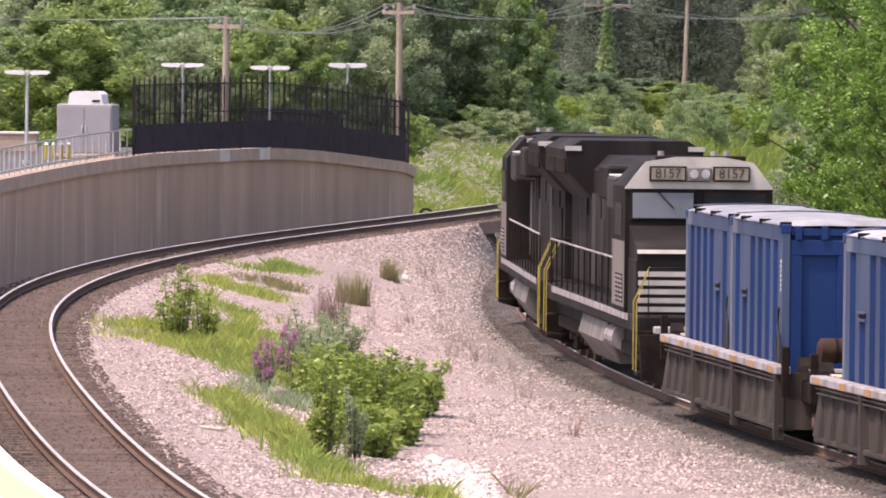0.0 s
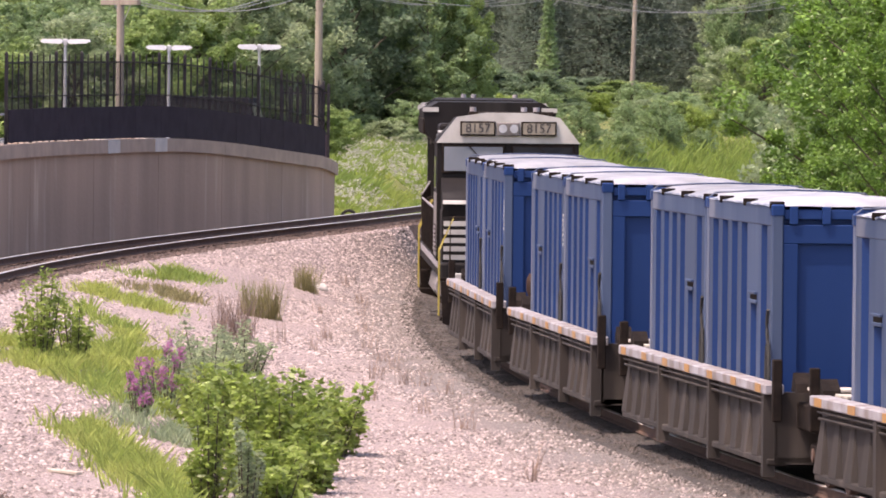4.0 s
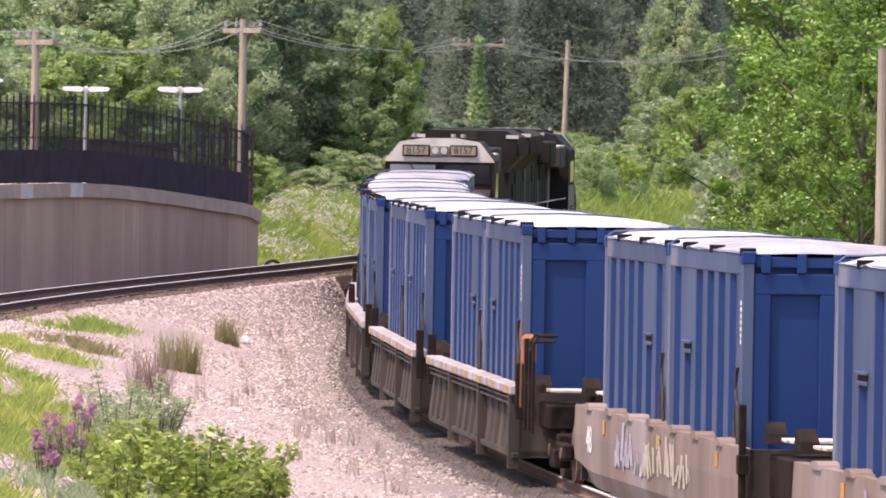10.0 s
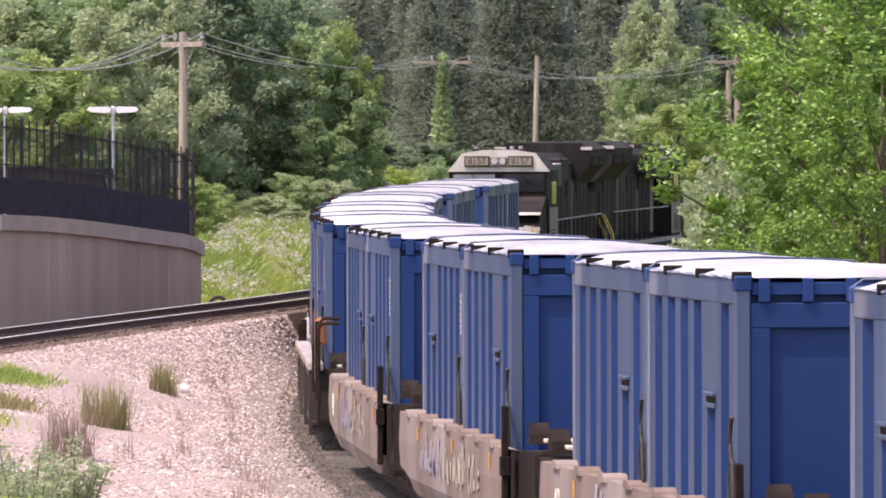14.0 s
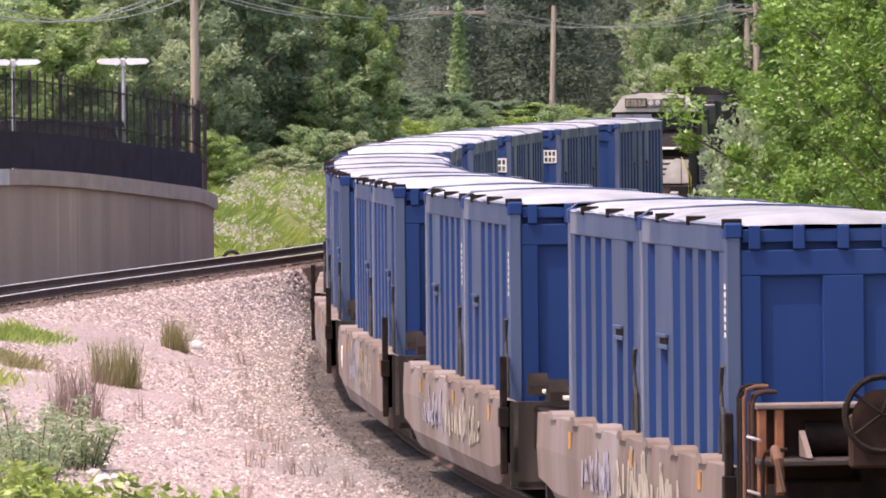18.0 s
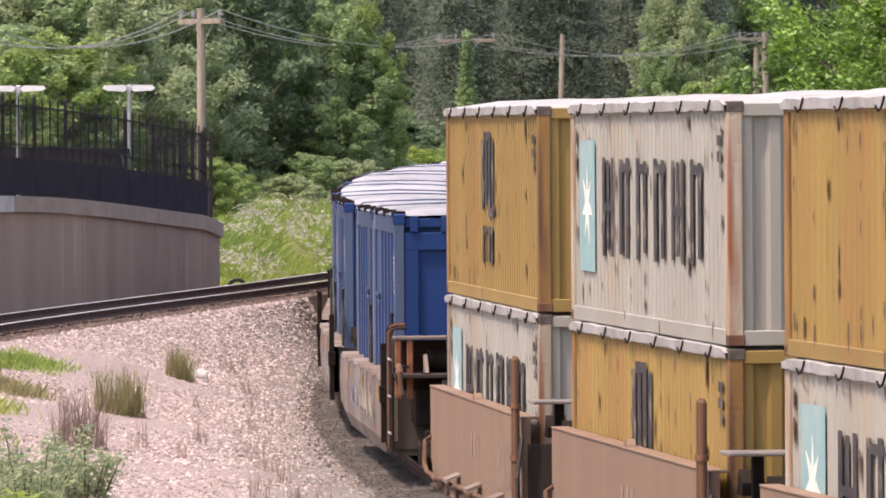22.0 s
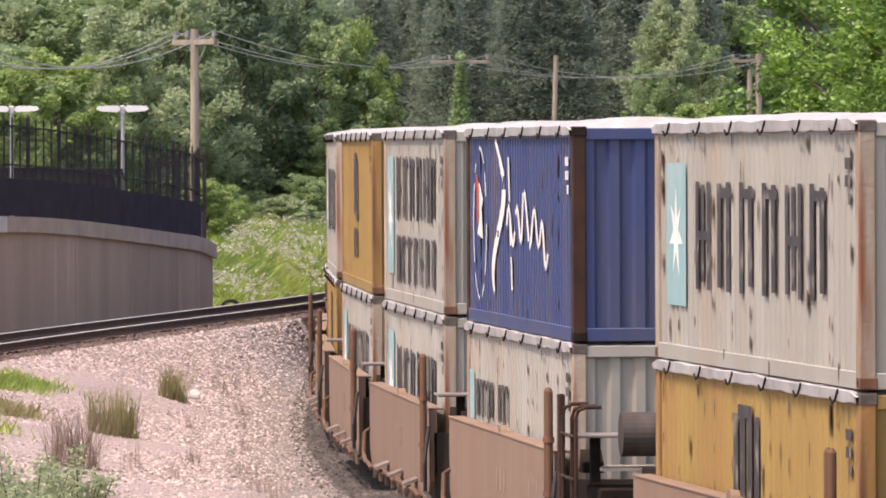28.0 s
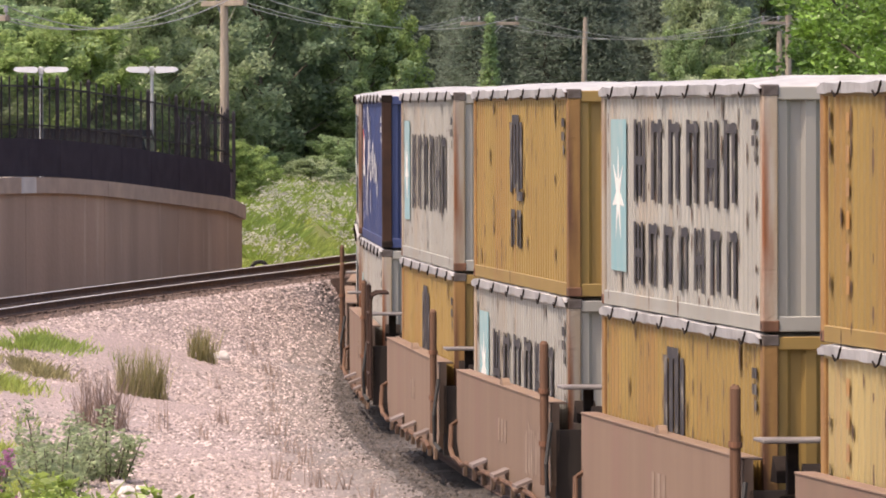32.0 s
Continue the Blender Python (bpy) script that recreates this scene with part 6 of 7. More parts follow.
# dark edge of that wood with a paler tree in front, and shrubs at its foot: x, y, height of the top, width
for kind, places in (
        ("leaf_dark", ((-7.6, 256, 11.8, 5.4), (-6.5, 260, 11.4, 5.0), (-5.2, 266, 10.8, 4.8))),
        ("leaf_mid", ((-4.5, 258, 9.4, 4.0), (-4.2, 256, 6.2, 3.2), (-6.8, 252, 3.9, 2.4), (-4.9, 250, 4.4, 2.6), (-2.1, 300, 4.0, 4.0), (-2.9, 262, 4.3, 2.6))),
        ("leaf_young", ((-3.6, 260, 9.6, 3.0), (-3.2, 261, 7.8, 3.0), (-7.3, 222, 4.4, 2.0), (-7.2, 232, 4.2, 2.0), (-1.3, 318, 3.9, 3.4))),
        ("leaf_grey", ((-5.7, 246, 3.7, 2.4), (-3.7, 252, 4.2, 2.6), (-3.0, 275, 4.2, 3.0)))):
    for x, y, top, w in places:
        grow(kind, x, y, max(1.2, top - ground_z(x, y)), w, rnd, "trees at the wood's edge")
# beyond the bend and along the inside of the curve
for kind, places in (
        ("leaf_young", ((6.7, 330, 4.4, 3.6), (9.3, 215, 4.5, 2.8), (5.5, 305, 4.2, 3.4))),
        ("leaf_mid", ((8.5, 343, 8.8, 3.2), (10.9, 350, 9.8, 4.2), (5.0, 325, 4.3, 3.2), (10.4, 238, 5.2, 3.4), (13, 372, 12, 6))),
        ("leaf_grey", ((9.4, 345, 11.8, 4.4), (8.9, 335, 6.6, 4.0), (9.8, 232, 4.6, 2.8), (4.6, 312, 4.2, 3.0), (10.2, 225, 4.6, 3.0)))):
    for x, y, top, w in places:
        grow(kind, x, y, max(1.2, top - ground_z(x, y)), w, rnd, "trees beyond the bend")
for i in range(26):
    y = rnd.uniform(318, 345) if i % 2 else rnd.uniform(352, 385)
    x = y * (-0.02 + 0.085 * (i + 0.5) / 26)
    low = -0.014 < x / y < 0.026 or 0.034 < x / y < 0.045
    grow(rnd.choice(("leaf_mid", "leaf_dark", "leaf_young", "leaf_mid")), x, y, rnd.uniform(1.4, 2.3) if low else rnd.uniform(3.5, 6.5) * (1 if i % 2 else 1.6), rnd.uniform(3.5, 5.5), rnd, "trees beyond the bend")
# thicket on the inside of the curve
near_a, near_b = broadleaf(10, 7.5, 101, 34000, "leaf_near", 0.075, 0.18, 0.02, 0.72), broadleaf(10, 7.5, 102, 34000, "leaf_near", 0.075, 0.18, 0.02, 0.72)
near_c = broadleaf(10, 7.5, 103, 34000, "leaf_near", 0.08, 0.18, 0.02, 0.72)
spare = [near_a, near_b, near_c]
for i, (x, y, top, w) in enumerate(((8.2, 150, 7.6, 5.4), (9.2, 158, 9.6, 7.5), (8.4, 144, 6.6, 4.8), (9.6, 152, 8.9, 8), (10.6, 160, 10.2, 9), (9.4, 170, 8.8, 7), (8.2, 166, 6.7, 4.4), (8.1, 146, 5.6, 3.8),
                                     (8.6, 166, 10.6, 8), (9.4, 148, 8.6, 8), (11.2, 158, 9.8, 9))):
    ob = spare[i] if i < 3 else copy_thing(spare[rnd.randrange(3)], Matrix())
    hgt = top + 0.5 - ground_z(x, y)
    ob.matrix_basis = pose(x, y, ground_z(x, y) - 0.1, 0, 0, rnd.uniform(0, 360))
    ob.scale = (w / 7.5, w / 7.5, hgt / 10)
    tagged(ob, "bright green bushy tree beside the railway", "tree", "thicket inside the curve")
# scrub along the inside of the line beyond the thicket
scrub = [broadleaf(3, 3.0, 201 + i, 7000, k, 0.088, 0.05, 0.0, 1.35) for i, k in enumerate(("leaf_bright", "leaf_grey", "leaf_mid"))]
for i in range(54):
    y = 186 + 2.7 * i + rnd.uniform(-1, 1)
    x = main_x(y) + rnd.uniform(4.6, 6.5) + (i % 3) * 2.4
    ob = scrub[i] if i < 3 else copy_thing(scrub[rnd.randrange(3)], Matrix())
    k = rnd.uniform(0.8, 1.25) if x / y > 0.036 else rnd.uniform(0.4, 0.55)
    ob.matrix_basis = pose(x, y, ground_z(x, y) - 0.1, 0, 0, rnd.uniform(0, 360))
    ob.scale = (k, k, k * rnd.uniform(0.8, 1.1) * (1 + 0.4 * (i % 3) * (k > 0.7)))
    tagged(ob, "green wayside scrub bush in summer leaf", "bush", "scrub inside the curve")
# low growth filling the land inside the bend
for i in range(60):
    y = 262 + 78 * rnd.random()
    x = main_x(y) - 4.8 - 22 * rnd.random() ** 1.3
    if x / y < -0.034:
        continue
    ob = copy_thing(scrub[(0, 2, 2)[rnd.randrange(3)]], Matrix())
    k = rnd.uniform(0.4, 0.72)
    ob.matrix_basis = pose(x, y, ground_z(x, y) - 0.1, 0, 0, rnd.uniform(0, 360))
    ob.scale = (k * 1.1, k * 1.1, k * rnd.uniform(0.85, 1.1))
    tagged(ob, "green wayside scrub bush in summer leaf", "bush", "scrub beyond the bend")
# conifers closing the view
for y0, y1, n, top0, top1, x0, x1 in ((300, 345, 17, 15, 17.5, -0.130, -0.030), (362, 390, 17, 17.5, 20, -0.035, 0.052), (351, 360, 15, 12.5, 16, -0.016, 0.032), (400, 430, 16, 22, 26, -0.130, 0.060)):
    for i in range(n):
        y = rnd.uniform(y0, y1)
        x = y * (x0 + (x1 - x0) * (i + 0.5 + rnd.uniform(-0.3, 0.3)) / n)
        h = rnd.uniform(top0, top1) - ground_z(x, y)
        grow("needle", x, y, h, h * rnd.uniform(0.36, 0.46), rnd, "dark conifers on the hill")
# the wooded hill behind everything
hv, hf = [], []
for j in range(2):
    for i in range(61):
        a = -90 + 3 * i
        r = 640 if j == 0 else 660
        hv.append((r * math.sin(radians(a)), r * math.cos(radians(a)), 0 if j == 0 else 95 + 8 * noise.noise(Vector((i * 0.3, 0, 0)))))
for i in range(60):
    hf.append((i, i + 1, 62 + i, 61 + i))
tagged(new("backdrop", fast_mesh("backdrop", hv, hf, "far_wood")), "distant wooded hillside with haze put into its colour", kind="structure")


# ---- street furniture behind the wall ----
def street_lamp():
    ob = thing("street_lamp", "double-armed street lamp with flat pale heads on a grey pole", "street lamp", "lamps along the drive")
    part("pole", Shape().tube((0, 0, 0), (0, 0, 2.75), 0.055, 10, 0.04), "galv", ob)
    part("bracket", Shape().tube((-0.2, 0, 2.72), (0.2, 0, 2.72), 0.03, 8).box(-0.06, 0.06, -0.06, 0.06, 2.62, 2.8, 0.015), "galv", ob)
    for sg in (-1, 1):
        part("lamp_head", Shape().prism([(sg * 0.07, 2.7), (sg * 0.12, 2.66), (sg * 0.55, 2.68), (sg * 0.64, 2.73), (sg * 0.58, 2.79), (sg * 0.14, 2.8), (sg * 0.07, 2.76)], "y", -0.15, 0.15), "lamp_head", ob)
    part("base", Shape().tube((0, 0, 0), (0, 0, 0.12), 0.12, 12), "galv", ob)
    return ob


lamp = street_lamp()
for i, (x, y, top) in enumerate(((-15.5, 146, 6.12), (-12.2, 163, 6.28), (-10.3, 178, 6.15), (-8.28, 190, 6.2))):
    ob = lamp if i == 0 else copy_thing(lamp, Matrix())
    base = wall_top(y) - 0.05 if y < 184 else 2.9
    ob.matrix_basis = pose(x, y, base, 0, 0, (4, -3, 2, 6)[i])
    ob.scale = (1, 1, (top - base) / 2.76)
# earth bank carrying the end of the drive
v, f = [], []
for j in range(7):
    for i in range(9):
        x, y = -26 + 2.3 * i, 183.5 + 3.4 * j
        e = smooth(-6.2 - 0.05 * j, -8.2, x)
        v.append((x, y, (2.95 - 0.10 * j) * e + ground_z(x, y) * (1 - e) - 0.05))
for j in range(6):
    for i in range(8):
        k = j * 9 + i
        f.append((k, k + 1, k + 10, k + 9))
tagged(new("ground_bank", fast_mesh("ground_bank", v, f, "meadow")), "grassy bank at the end of the drive", kind="structure")


def utility_pole(x, y, top, arms=True, r=0.15, lean=0.0, turn=0.0):
    z = ground_z(x, y)
    ob = thing("utility_pole", "weathered timber utility pole with a crossarm and insulators" if arms else "bare weathered timber utility pole", "utility pole", "utility poles", pose(x, y, z, 0, lean, turn))
    h = top - z
    part("pole", Shape().tube((0, 0, -0.3), (0, 0, h), r, 10, r * 0.72), "pole_wood", ob)
    if arms:
        part("crossarm", Shape().box(-1.25, 1.25, -0.06, 0.06, h - 0.42, h - 0.28, 0.012), "pole_wood", ob)
        part("brace", Shape().path([(-0.6, 0.07, h - 0.36), (0, 0.07, h - 0.95)], 0.018).path([(0.6, 0.07, h - 0.36), (0, 0.07, h - 0.95)], 0.018), "galv", ob)
        for xx in (-1.15, -0.45, 1.15):
            part("insulator", Shape().tube((xx, 0, h - 0.28), (xx, 0, h - 0.20), 0.03, 8).tube((xx, 0, h - 0.2), (xx, 0, h - 0.06), 0.065, 10, 0.04), "insul", ob)
    return ob


PB, PC, PE, PA = (-6.95, 203, 8.3), (0.0, 325, 9.0), (13.3, 346, 9.2), (-12.2, 188, 7.75)
ARM_TURN = {PA: -62, PB: -62, PC: 12, PE: 12}
for p in (PA, PB, PC, PE):
    utility_pole(*p, r=0.15 if p[1] < 300 else 0.18, turn=ARM_TURN[p])
utility_pole(3.95, 333, 9.0, False, 0.14, 1.5)
utility_pole(12.9, 346, 8.5, False, 0.17)
utility_pole(8.5, 138, 7.15, False, 0.14)
span = 0
for a, b in ((PA, PB), (PB, PC), (PC, PE), ((-40, 150, 9.5), PA), (PE, (40, 470, 12))):
    for dx in (-1.15, -0.45, 1.15):
        w = []
        for k in range(25):
            t = k / 24
            sag = 4 * t * (1 - t) * (0.75 if b[1] < 330 else 1.0)
            ta, tb = radians(ARM_TURN.get(a, -62)), radians(ARM_TURN.get(b, 12))
            ox, oy = dx * (math.cos(ta) * (1 - t) + math.cos(tb) * t), dx * (math.sin(ta) * (1 - t) + math.sin(tb) * t)
            w.append((a[0] + ox + (b[0] - a[0]) * t, a[1] + oy + (b[1] - a[1]) * t, a[2] - 0.05 + (b[2] - a[2]) * t - sag))
        solid("overhead_wire", Shape().path(w, 0.014, 4), "wire", "thin sagging overhead wire between timber poles", "wire", "overhead wires")
# vine-clad foot of the middle pole
vine_v, vine_f = [], []
for k in range(16):
    z = ground_z(0.18, 325) + 0.3 + k * 0.36
    quad_leaves(vine_v, vine_f, (0.0, 324.8, z), 120, (0.85 - 0.045 * k, 0.5, 0.3), 0.13, rnd)
solid("vine", fast_mesh("vine", vine_v, vine_f, "leaf_mid"), "leaf_mid", "green vine climbing a timber pole", "vine")

cab = thing("equipment_cabinet", "large grey steel equipment cabinet with a white hood", "cabinet", "", pose(-14.27, 152.6, wall_top(152), 0, 0, -8))
part("body", Shape().box(-0.8, 0.8, -0.5, 0.5, 0, 1.46, 0.03), "cabinet", cab)
for sx_ in (-1, 1):
    part("door", Shape().box(min(0, sx_ * 0.76), max(0, sx_ * 0.76) - 0.01, -0.525, -0.5, 0.1, 1.38, 0.008), "cabinet", cab)
    part("handle", Shape().box(sx_ * 0.06 - 0.015, sx_ * 0.06 + 0.015, -0.56, -0.52, 0.6, 0.85, 0.005), "galv", cab)
part("hood", Shape().prism([(-0.5, 1.46), (-0.46, 1.74), (-0.36, 1.82), (0.36, 1.82), (0.46, 1.74), (0.5, 1.46)], "y", -0.42, 0.45), "cabinet_lid", cab, "white sheet-metal hood")
part("vent", Shape().box(0.2, 0.42, -0.44, -0.415, 1.52, 1.58), "black_iron", cab)
part("plinth", Shape().box(-0.9, 0.9, -0.6, 0.6, -0.05, 0.06, 0.02), "cap", cab)
low = thing("parapet", "low pale concrete parapet beside the drive", "low wall", "", pose(-17.6, 156, wall_top(156)))
part("parapet_wall", Shape().box(-2.2, 1.65, -0.15, 0.15, 0, 0.5, 0.02), "cap", low)
part("coping", Shape().box(-2.25, 1.7, -0.2, 0.2, 0.5, 0.58, 0.02), "cap_new", low)
for i in range(4):
    b = thing("bollard", "short yellow bollard with a pale top", "bollard", "yellow bollards", pose(-15.15 + 0.19 * i, 148.6 + 0.2 * i, wall_top(148)))
    part("post", Shape().tube((0, 0, 0), (0, 0, 0.42), 0.06, 10), "yellow_rail", b)
    part("cap", Shape().tube((0, 0, 0.42), (0, 0, 0.48), 0.065, 10, 0.03), "white_paint", b)
# dark parked van seen through the fence
van = thing("van", "dark parked van behind the black fence", "van", "", pose(-10.1, 188.6, 2.85, 0, 0, 82))
part("body", Shape().prism([(-1.9, 0.35), (-1.95, 1.0), (-1.75, 1.85), (1.2, 1.9), (1.55, 1.2), (2.0, 1.05), (2.05, 0.4)], "x", -0.85, 0.85), "car_dark", van)
for sg in (-1, 1):
    part("side_window", Shape().prism([(-1.5, 1.15), (-1.45, 1.65), (1.05, 1.68), (1.35, 1.15)], "x", min(sg * 0.852, sg * 0.86), max(sg * 0.852, sg * 0.86)), "glass_dark", van)
    for y in (-1.25, 1.35):
        w = part("wheel", Shape().tube((sg * 0.68, y, 0.33), (sg * 0.88, y, 0.33), 0.33, 18), "rubber", van)
        part("rim", Shape().tube((sg * 0.88, y, 0.33), (sg * 0.89, y, 0.33), 0.2, 12), "galv", w)
part("rear_window", Shape().add([(-0.7, -1.945, 1.15), (0.7, -1.945, 1.15), (0.62, -1.80, 1.7), (-0.62, -1.80, 1.7)], [(0, 1, 2, 3)]), "glass_dark", van)

# ---- by the tracks ----
def boulder(x, y, r, seed, material="cap_new", name="rock", label="pale angular rock on the crushed stone", squash=0.75):
    bm = bmesh.new()
    bmesh.ops.create_icosphere(bm, subdivisions=3, radius=r)
    for q in bm.verts:
        q.co *= 1 + 0.35 * noise.noise(q.co / r * 1.3 + Vector((seed, 0, 0)))
        q.co.z *= squash
    me = bpy.data.meshes.new(name)
    bm.to_mesh(me)
    bm.free()
    me.materials.append(M[material])
    return solid(name, me, material, label, "rock", "", "", pose(x, y, ground_z(x, y) + r * 0.35))


boulder(-5.41, 155.9, 0.17, 3)
for i, (x, y, r) in enumerate(((-2.1, 69.3, 0.16), (-1.9, 68.6, 0.12), (-2.35, 70.1, 0.14), (-1.75, 67.6, 0.1), (-2.5, 71.5, 0.12), (-5.1, 108.6, 0.12), (-4.95, 109.5, 0.09), (-5.3, 110.5, 0.11))):
    boulder(x, y, r, 10 + i)
for i, (x, y, r) in enumerate(((-5.1, 187.4, 0.2), (-4.75, 188.3, 0.24), (-4.4, 189.2, 0.2), (-5.25, 189.0, 0.22), (-4.9, 190.4, 0.18))):
    boulder(x, y, r, 30 + i, "stone_dark", "rock", "grey boulder at the meadow's edge")
ring = Shape()
for k in range(24):
    a, b = k * math.tau / 24, (k + 1) * math.tau / 24
    ring.tube((0.19 * math.cos(a), 0, 0.19 * math.sin(a)), (0.19 * math.cos(b), 0, 0.19 * math.sin(b)), 0.05, 8)
ty = thing("old_tyre", "discarded black tyre leaning on the stones", "tyre", "", pose(-5.58, 187.2, ground_z(-5.58, 187.2) + 0.14, 25, 0, 8))
part("tread", ring, "rubber", ty)
solid("wood_scrap", Shape().box(-0.45, 0.45, -0.05, 0.05, 0, 0.05, 0.01), "plank", "bleached stick lying on the ballast", "stick", "", "", pose(-6.5, 73, ground_z(-6.5, 73) + 0.03, 0, 0, -60))

for x, y, h_, w, k, seed, leaves in (
        (-3.70, 79.5, 1.40, 1.9, "leaf_bush", 41, 2600), (-3.30, 86.0, 1.20, 1.6, "leaf_bush", 42, 1900), (-4.35, 83.0, 1.30, 1.6, "leaf_bush", 46, 2000), (-4.9, 88.0, 1.0, 1.4, "leaf_bush", 51, 1500),
        (-5.4, 92.5, 0.9, 1.4, "leaf_bright", 52, 1300), (-3.55, 71.0, 0.62, 1.1, "leaf_bush", 54, 800), (-3.9, 74.5, 0.9, 1.3, "leaf_bright", 55, 1300), (-3.2, 76.0, 0.8, 1.1, "leaf_bush", 53, 1000)):
    put(shrub("bush", "sprawling green bush with broad leaves between the tracks", h_, w, seed, int(leaves * 1.35), k, 0.072, 19), x, y)
put(shrub("tall_weed", "tall leafy green weed with brown stalks", 1.45, 0.75, 43, 1900, "leaf_bush", 0.055, 16, "weeds"), -4.3, 68.5)
put(shrub("tall_weed", "tall leafy silvery weed with brown stalks", 1.1, 0.5, 47, 900, "leaf_grey", 0.05, 10, "weeds"), -3.85, 69.6)
put(shrub("purple_weed", "flowering purple loosestrife clump", 1.0, 0.9, 44, 600, "leaf_mid", 0.05, 18, "flowers", "purple"), -6.3, 96.8)
put(shrub("purple_weed", "smaller flowering purple clump", 0.75, 0.6, 48, 400, "leaf_mid", 0.05, 11, "flowers", "purple"), -6.45, 91.5)
put(shrub("bush", "silvery grey-green shrub between the tracks", 1.05, 1.6, 45, 2300, "leaf_grey", 0.045, 18), -6.2, 110.5)
put(shrub("bush", "silvery grey-green shrub between the tracks", 0.9, 1.4, 49, 1900, "leaf_grey", 0.045, 16), -5.6, 112.5)
put(shrub("bush", "silvery grey-green shrub between the tracks", 0.8, 1.3, 56, 1500, "leaf_grey", 0.045, 14), -5.9, 105.0)
put(shrub("bush", "upright bright green shrub with brown stems", 1.5, 1.0, 50, 1700, "leaf_bright", 0.055, 16), -9.1, 107.0)
put(shrub("bush", "upright bright green shrub with brown stems", 1.2, 0.9, 57, 1200, "leaf_bright", 0.055, 13), -8.6, 109.5)


def patch(name, label, x0, y0, x1, y1, half, n, height, leaf, seed):
    """Grass in a ragged band from one place to another."""
    r = random.Random(seed)
    v, f = [], []
    for _ in range(n):
        t, u = r.random(), r.gauss(0, 0.45)
        w = half * (0.4 + 0.6 * math.sin(math.pi * t)) * (1 + 0.5 * noise.noise(Vector((t * 6, seed, 0))))
        x, y = x0 + (x1 - x0) * t + u * w, y0 + (y1 - y0) * t + r.gauss(0, 0.6)
        if noise.noise(Vector((x * 1.1, y * 0.28, seed * 3.1))) < -0.06:
            continue
        z = ground_z(x, y) - 0.05
        hh = height * r.uniform(0.5, 1.1) * (0.6 + 0.6 * abs(noise.noise(Vector((x * 1.2, y * 0.5, seed)))))
        b, wd = r.uniform(0, math.tau), r.uniform(0.012, 0.03)
        wx, wy = wd * math.cos(b), wd * math.sin(b)
        dx, dy = r.gauss(0, 0.3) * hh, r.gauss(0, 0.3) * hh
        k = len(v)
        v += [(x - wx, y - wy, z), (x + wx, y + wy, z), (x + dx + wx * .5, y + dy + wy * .5, z + hh * 0.7), (x + dx * 1.6, y + dy * 1.6, z + hh)]
        f.append((k, k + 1, k + 2, k + 3))
    return tagged(new(name, fast_mesh(name, v, f, leaf)), label, "grass", kind="stuff")


for i, (x0, y0, x1, y1, half, n, hh, k) in enumerate((
        (-9.9, 112, -7.1, 101, 1.6, 9000, 0.30, "grass"), (-8.2, 117, -6.9, 99, 1.3, 7000, 0.30, "grass"), (-7.6, 104, -6.2, 95, 0.8, 3000, 0.28, "leaf_bright"), (-9.9, 137, -8.2, 134, 0.9, 2000, 0.25, "grass"),
        (-9.2, 145, -8.2, 149, 1.1, 1900, 0.25, "leaf_bright"), (-8.8, 141, -8.0, 140, 0.9, 1500, 0.22, "reed"), (-9.5, 130, -8.0, 124, 0.8, 2400, 0.25, "leaf_bright"), (-8.6, 124, -7.4, 117, 0.6, 1800, 0.25, "grass"),
        (-7.5, 89, -6.2, 79, 0.5, 2600, 0.28, "grass"), (-6.2, 80, -4.7, 69, 0.6, 3200, 0.32, "grass"), (-4.9, 70, -3.9, 63, 0.6, 2400, 0.3, "leaf_bright"), (-3.9, 62, -2.0, 60.5, 0.9, 3600, 0.3, "grass"),
        (-6.6, 94, -5.4, 84, 0.7, 1800, 0.3, "leaf_grey"), (-0.7, 62, -0.4, 63, 0.4, 500, 0.45, "reed"))):
    patch("grass", "ragged bright green grass and weeds along the ditch", x0, y0, x1, y1, half * 1.25, int(n * 0.85), hh * 1.5, k, i + 1)


def meadow(name, label, n, y0, y1, height, leaf, seed, tall=0.0):
    """Tall grass over the open ground between the wall's end and the wood; tall keeps only clumps."""
    r = random.Random(seed)
    v, f = [], []
    while len(f) < n:
        y = y0 + (y1 - y0) * r.random()
        x = r.uniform(-0.042, -0.008) * y
        if abs(x - main_x(y)) < 2.3:
            continue
        c = noise.noise(Vector((x * 0.5, y * 0.22, seed)))
        if c < tall:
            continue
        z = ground_z(x, y) - 0.05
        hh = height * r.uniform(0.5, 1.1) * (0.75 + 0.6 * c)
        b, wd = r.uniform(0, math.tau), r.uniform(0.016, 0.034)
        wx, wy = wd * math.cos(b), wd * math.sin(b)
        dx, dy = r.gauss(0, 0.38) * hh, r.gauss(0, 0.38) * hh
        k = len(v)
        v += [(x - wx, y - wy, z), (x + wx, y + wy, z), (x + dx + wx * .5, y + dy + wy * .5, z + hh * 0.7), (x + dx * 1.6, y + dy * 1.6, z + hh)]
        f.append((k, k + 1, k + 2, k + 3))
    return tagged(new(name, fast_mesh(name, v, f, leaf)), label, "grass", kind="stuff")


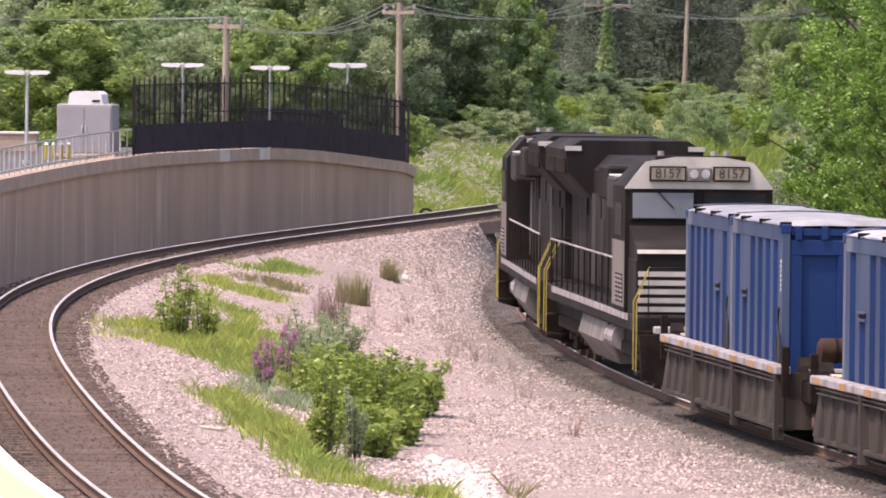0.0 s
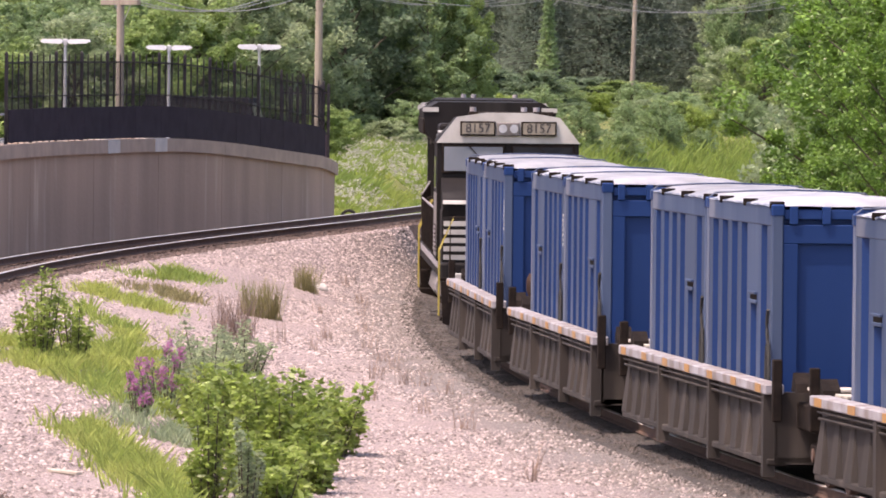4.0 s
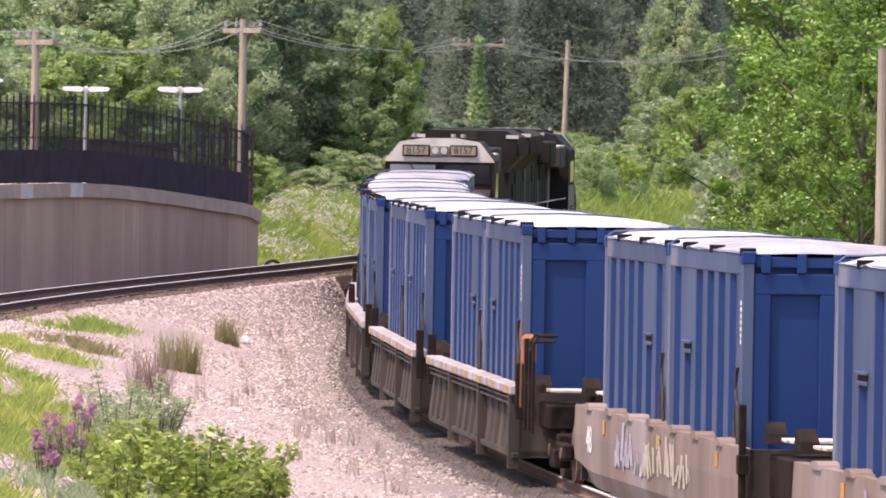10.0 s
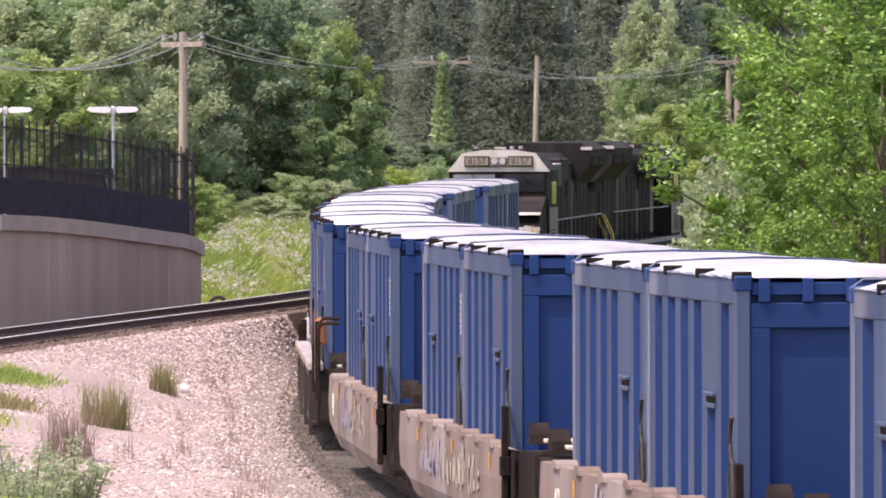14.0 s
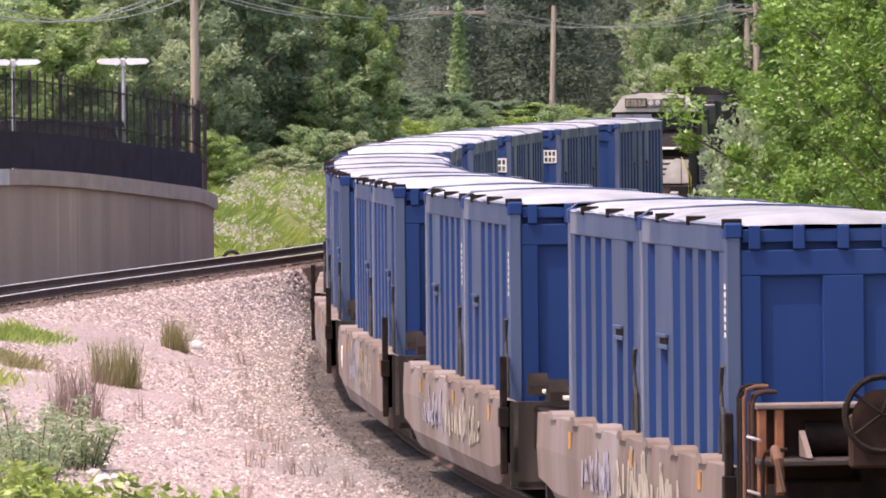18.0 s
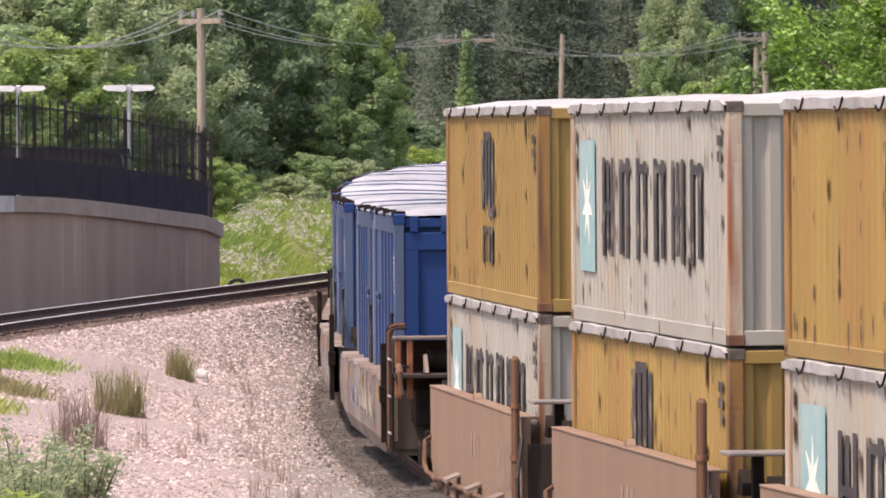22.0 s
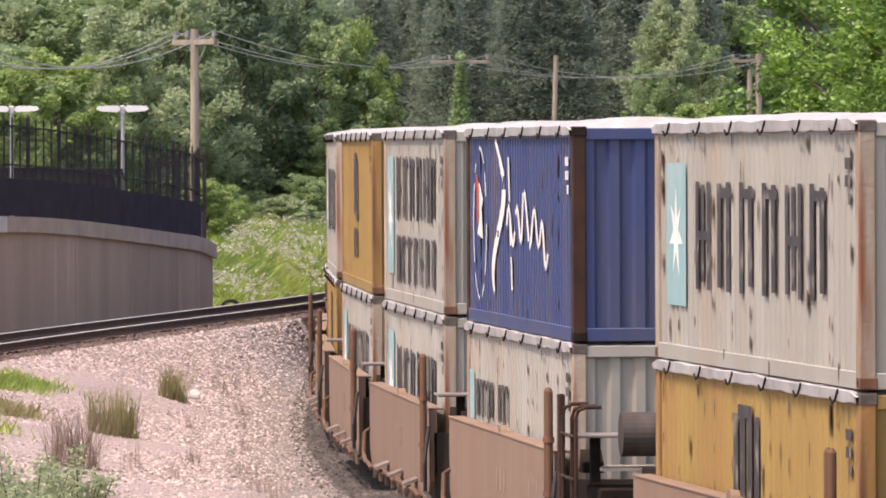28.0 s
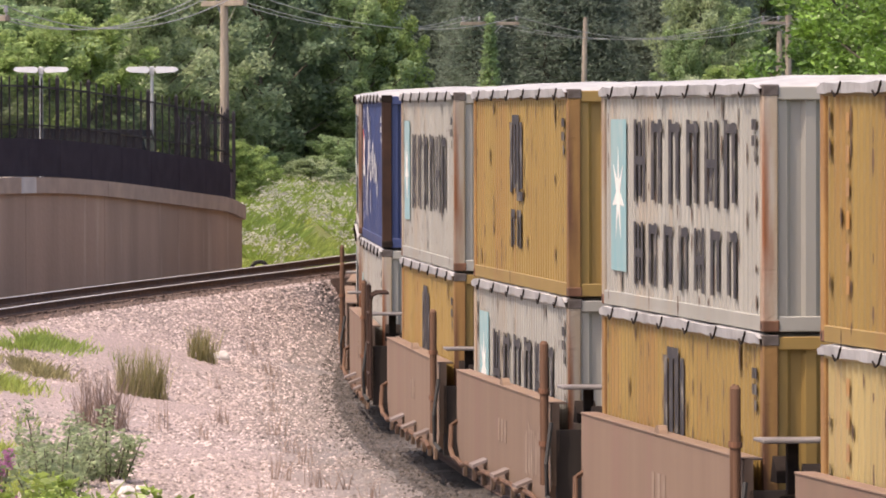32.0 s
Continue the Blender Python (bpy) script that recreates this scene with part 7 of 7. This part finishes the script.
meadow("meadow_grass", "tall sunlit yellow-green meadow grass behind the tracks", 60000, 189.5, 258, 0.40, "grass", 10)
meadow("meadow_weeds", "leafy bright green weeds in the meadow", 20000, 196, 262, 0.8, "leaf_bright", 11, 0.08)
hd, hk = [], []
r = random.Random(5)
while len(hk) < 9000:
    y = r.uniform(196, 250)
    x = r.uniform(-0.036, -0.012) * y
    if noise.noise(Vector((x * 0.6, y * 0.2, 7))) > 0.05:
        quad_leaves(hd, hk, (x, y, ground_z(x, y) + r.uniform(0.3, 0.75)), 5, (0.13, 0.13, 0.06), 0.05, r)
tagged(new("meadow_blossom", fast_mesh("meadow_blossom", hd, hk, "flower")), "white meadow blossom among the tall grass", "flowers", kind="stuff")
patch("meadow_grass", "rough grass on the inside of the curve", 4.5, 180, 6.5, 250, 2.0, 9000, 0.8, "leaf_bright", 14)
patch("meadow_grass", "rough grass beyond the bend", 1.0, 290, -3.5, 250, 3.0, 5000, 0.9, "leaf_grey", 15)
r = random.Random(9)
for side_, leaf_ in ((-1, "leaf_bright"), (1, "leaf_grey")):
    v, f = [], []
    for _ in range(12000):
        y = r.uniform(222, 312)
        x = main_x(y) + side_ * (2.5 + abs(r.gauss(0, 1.7)))
        z, hh = ground_z(x, y) - 0.05, r.uniform(0.4, 1.0)
        b, wd = r.uniform(0, math.tau), r.uniform(0.02, 0.05)
        wx, wy, dx, dy = wd * math.cos(b), wd * math.sin(b), r.gauss(0, 0.3) * hh, r.gauss(0, 0.3) * hh
        k = len(v)
        v += [(x - wx, y - wy, z), (x + wx, y + wy, z), (x + dx + wx * .5, y + dy + wy * .5, z + hh * 0.7), (x + dx * 1.6, y + dy * 1.6, z + hh)]
        f.append((k, k + 1, k + 2, k + 3))
    tagged(new("verge_grass", fast_mesh("verge_grass", v, f, leaf_)), "tall rough grass along the railway verge", "grass", kind="stuff")
put(tuft("reeds", "tuft of olive reeds with brown feet", 1.0, 0.95, 61, 330, "reed", 0.2), -6.26, 138.9)
put(tuft("reeds", "tuft of olive reeds on the stones", 0.75, 0.6, 62, 200, "reed", 0.2), -5.73, 153.9)
put(tuft("dry_weeds", "tangle of dry brown weeds", 1.15, 0.9, 63, 190, "dry", 0.26), -6.37, 127.2)
for i, (x, y, h_) in enumerate(((-5.5, 128.7, 0.75), (-4.68, 126.7, 0.4), (-2.58, 113.2, 0.5), (-3.23, 124.2, 0.45), (-3.11, 114.9, 0.55), (-2.83, 120.6, 0.5), (-2.21, 112.6, 0.45), (-0.05, 80.2, 0.75), (-4.67, 133.1, 0.4),
                                (-3.96, 139.9, 0.4), (-1.71, 109.6, 0.4), (-4.2, 149, 0.4), (-5.2, 146, 0.35), (-3.6, 131, 0.5), (-1.2, 96, 0.5), (-2.0, 101, 0.45), (-4.9, 160, 0.5), (-4.4, 155, 0.4), (-3.0, 105, 0.5))):
    put(tuft("dry_weeds", "sparse dry brown weed stalks on the stones", h_, 0.35, 70 + i, 16 if i else 14, "dry", 0.3 if i else 0.03), x, y)

# ---- loose stones ----
def stones(name, label, n, x_of, y0, y1, size, material, seed, z_of=ground_z):
    r = random.Random(seed)
    v, f = [], []
    for _ in range(n):
        y = y0 + (y1 - y0) * r.random() ** 1.25
        x = x_of(y, r)
        z = z_of(x, y)
        s = size * r.uniform(0.6, 1.5)
        a = r.uniform(0, math.tau)
        k = len(v)
        p = []
        for q in range(4):
            b = a + q * math.pi / 2 + r.uniform(-0.4, 0.4)
            p.append((x + s * math.cos(b), y + s * math.sin(b), z + r.uniform(-0.01, 0.25) * s))
        v += p + [(x + r.uniform(-.3, .3) * s, y + r.uniform(-.3, .3) * s, z + s * r.uniform(0.6, 1.0))]
        f += [(k, k + 1, k + 4), (k + 1, k + 2, k + 4), (k + 2, k + 3, k + 4), (k + 3, k, k + 4)]
    return tagged(new(name, fast_mesh(name, v, f, material)), label, "stones", kind="stuff")


def between(y, r):
    a, b = side_x(y) + 0.5, main_x(y) - 1.6 - 1.4 * r.random()
    return a + (b - a) * r.random()


stones("gravel", "pale pinkish crushed stones strewn between the tracks", 80000, between, 48, 186, 0.034, "stone", 5)
stones("gravel", "dark grimy stones beside the main line", 26000, lambda y, r: main_x(y) - 1.0 - abs(r.gauss(0, 1.15)), 55, 190, 0.036, "stone_mid", 6)
stones("gravel", "oil-blackened stones along the main line", 30000, lambda y, r: main_x(y) + r.uniform(-2.0, 1.5), 55, 190, 0.038, "stone_oil", 8, lambda x, y: max(ground_z(x, y), rail_z(y) - 0.215) if abs(x - main_x(y)) < 1.7 else ground_z(x, y))
stones("gravel", "brown stones between the outer rails", 24000, lambda y, r: side_x(y) - 0.75 + r.uniform(-1.6, 1.6), 42, 185, 0.04, "stone_dark", 7, lambda x, y: side_z(y) - 0.23)

stones("gravel", "pale washed-out rubble in the ditch", 700, lambda y, r: -1.95 + 0.06 * (66 - y) + r.gauss(0, 0.33), 58, 71, 0.055, "cap_new", 21)


motions()
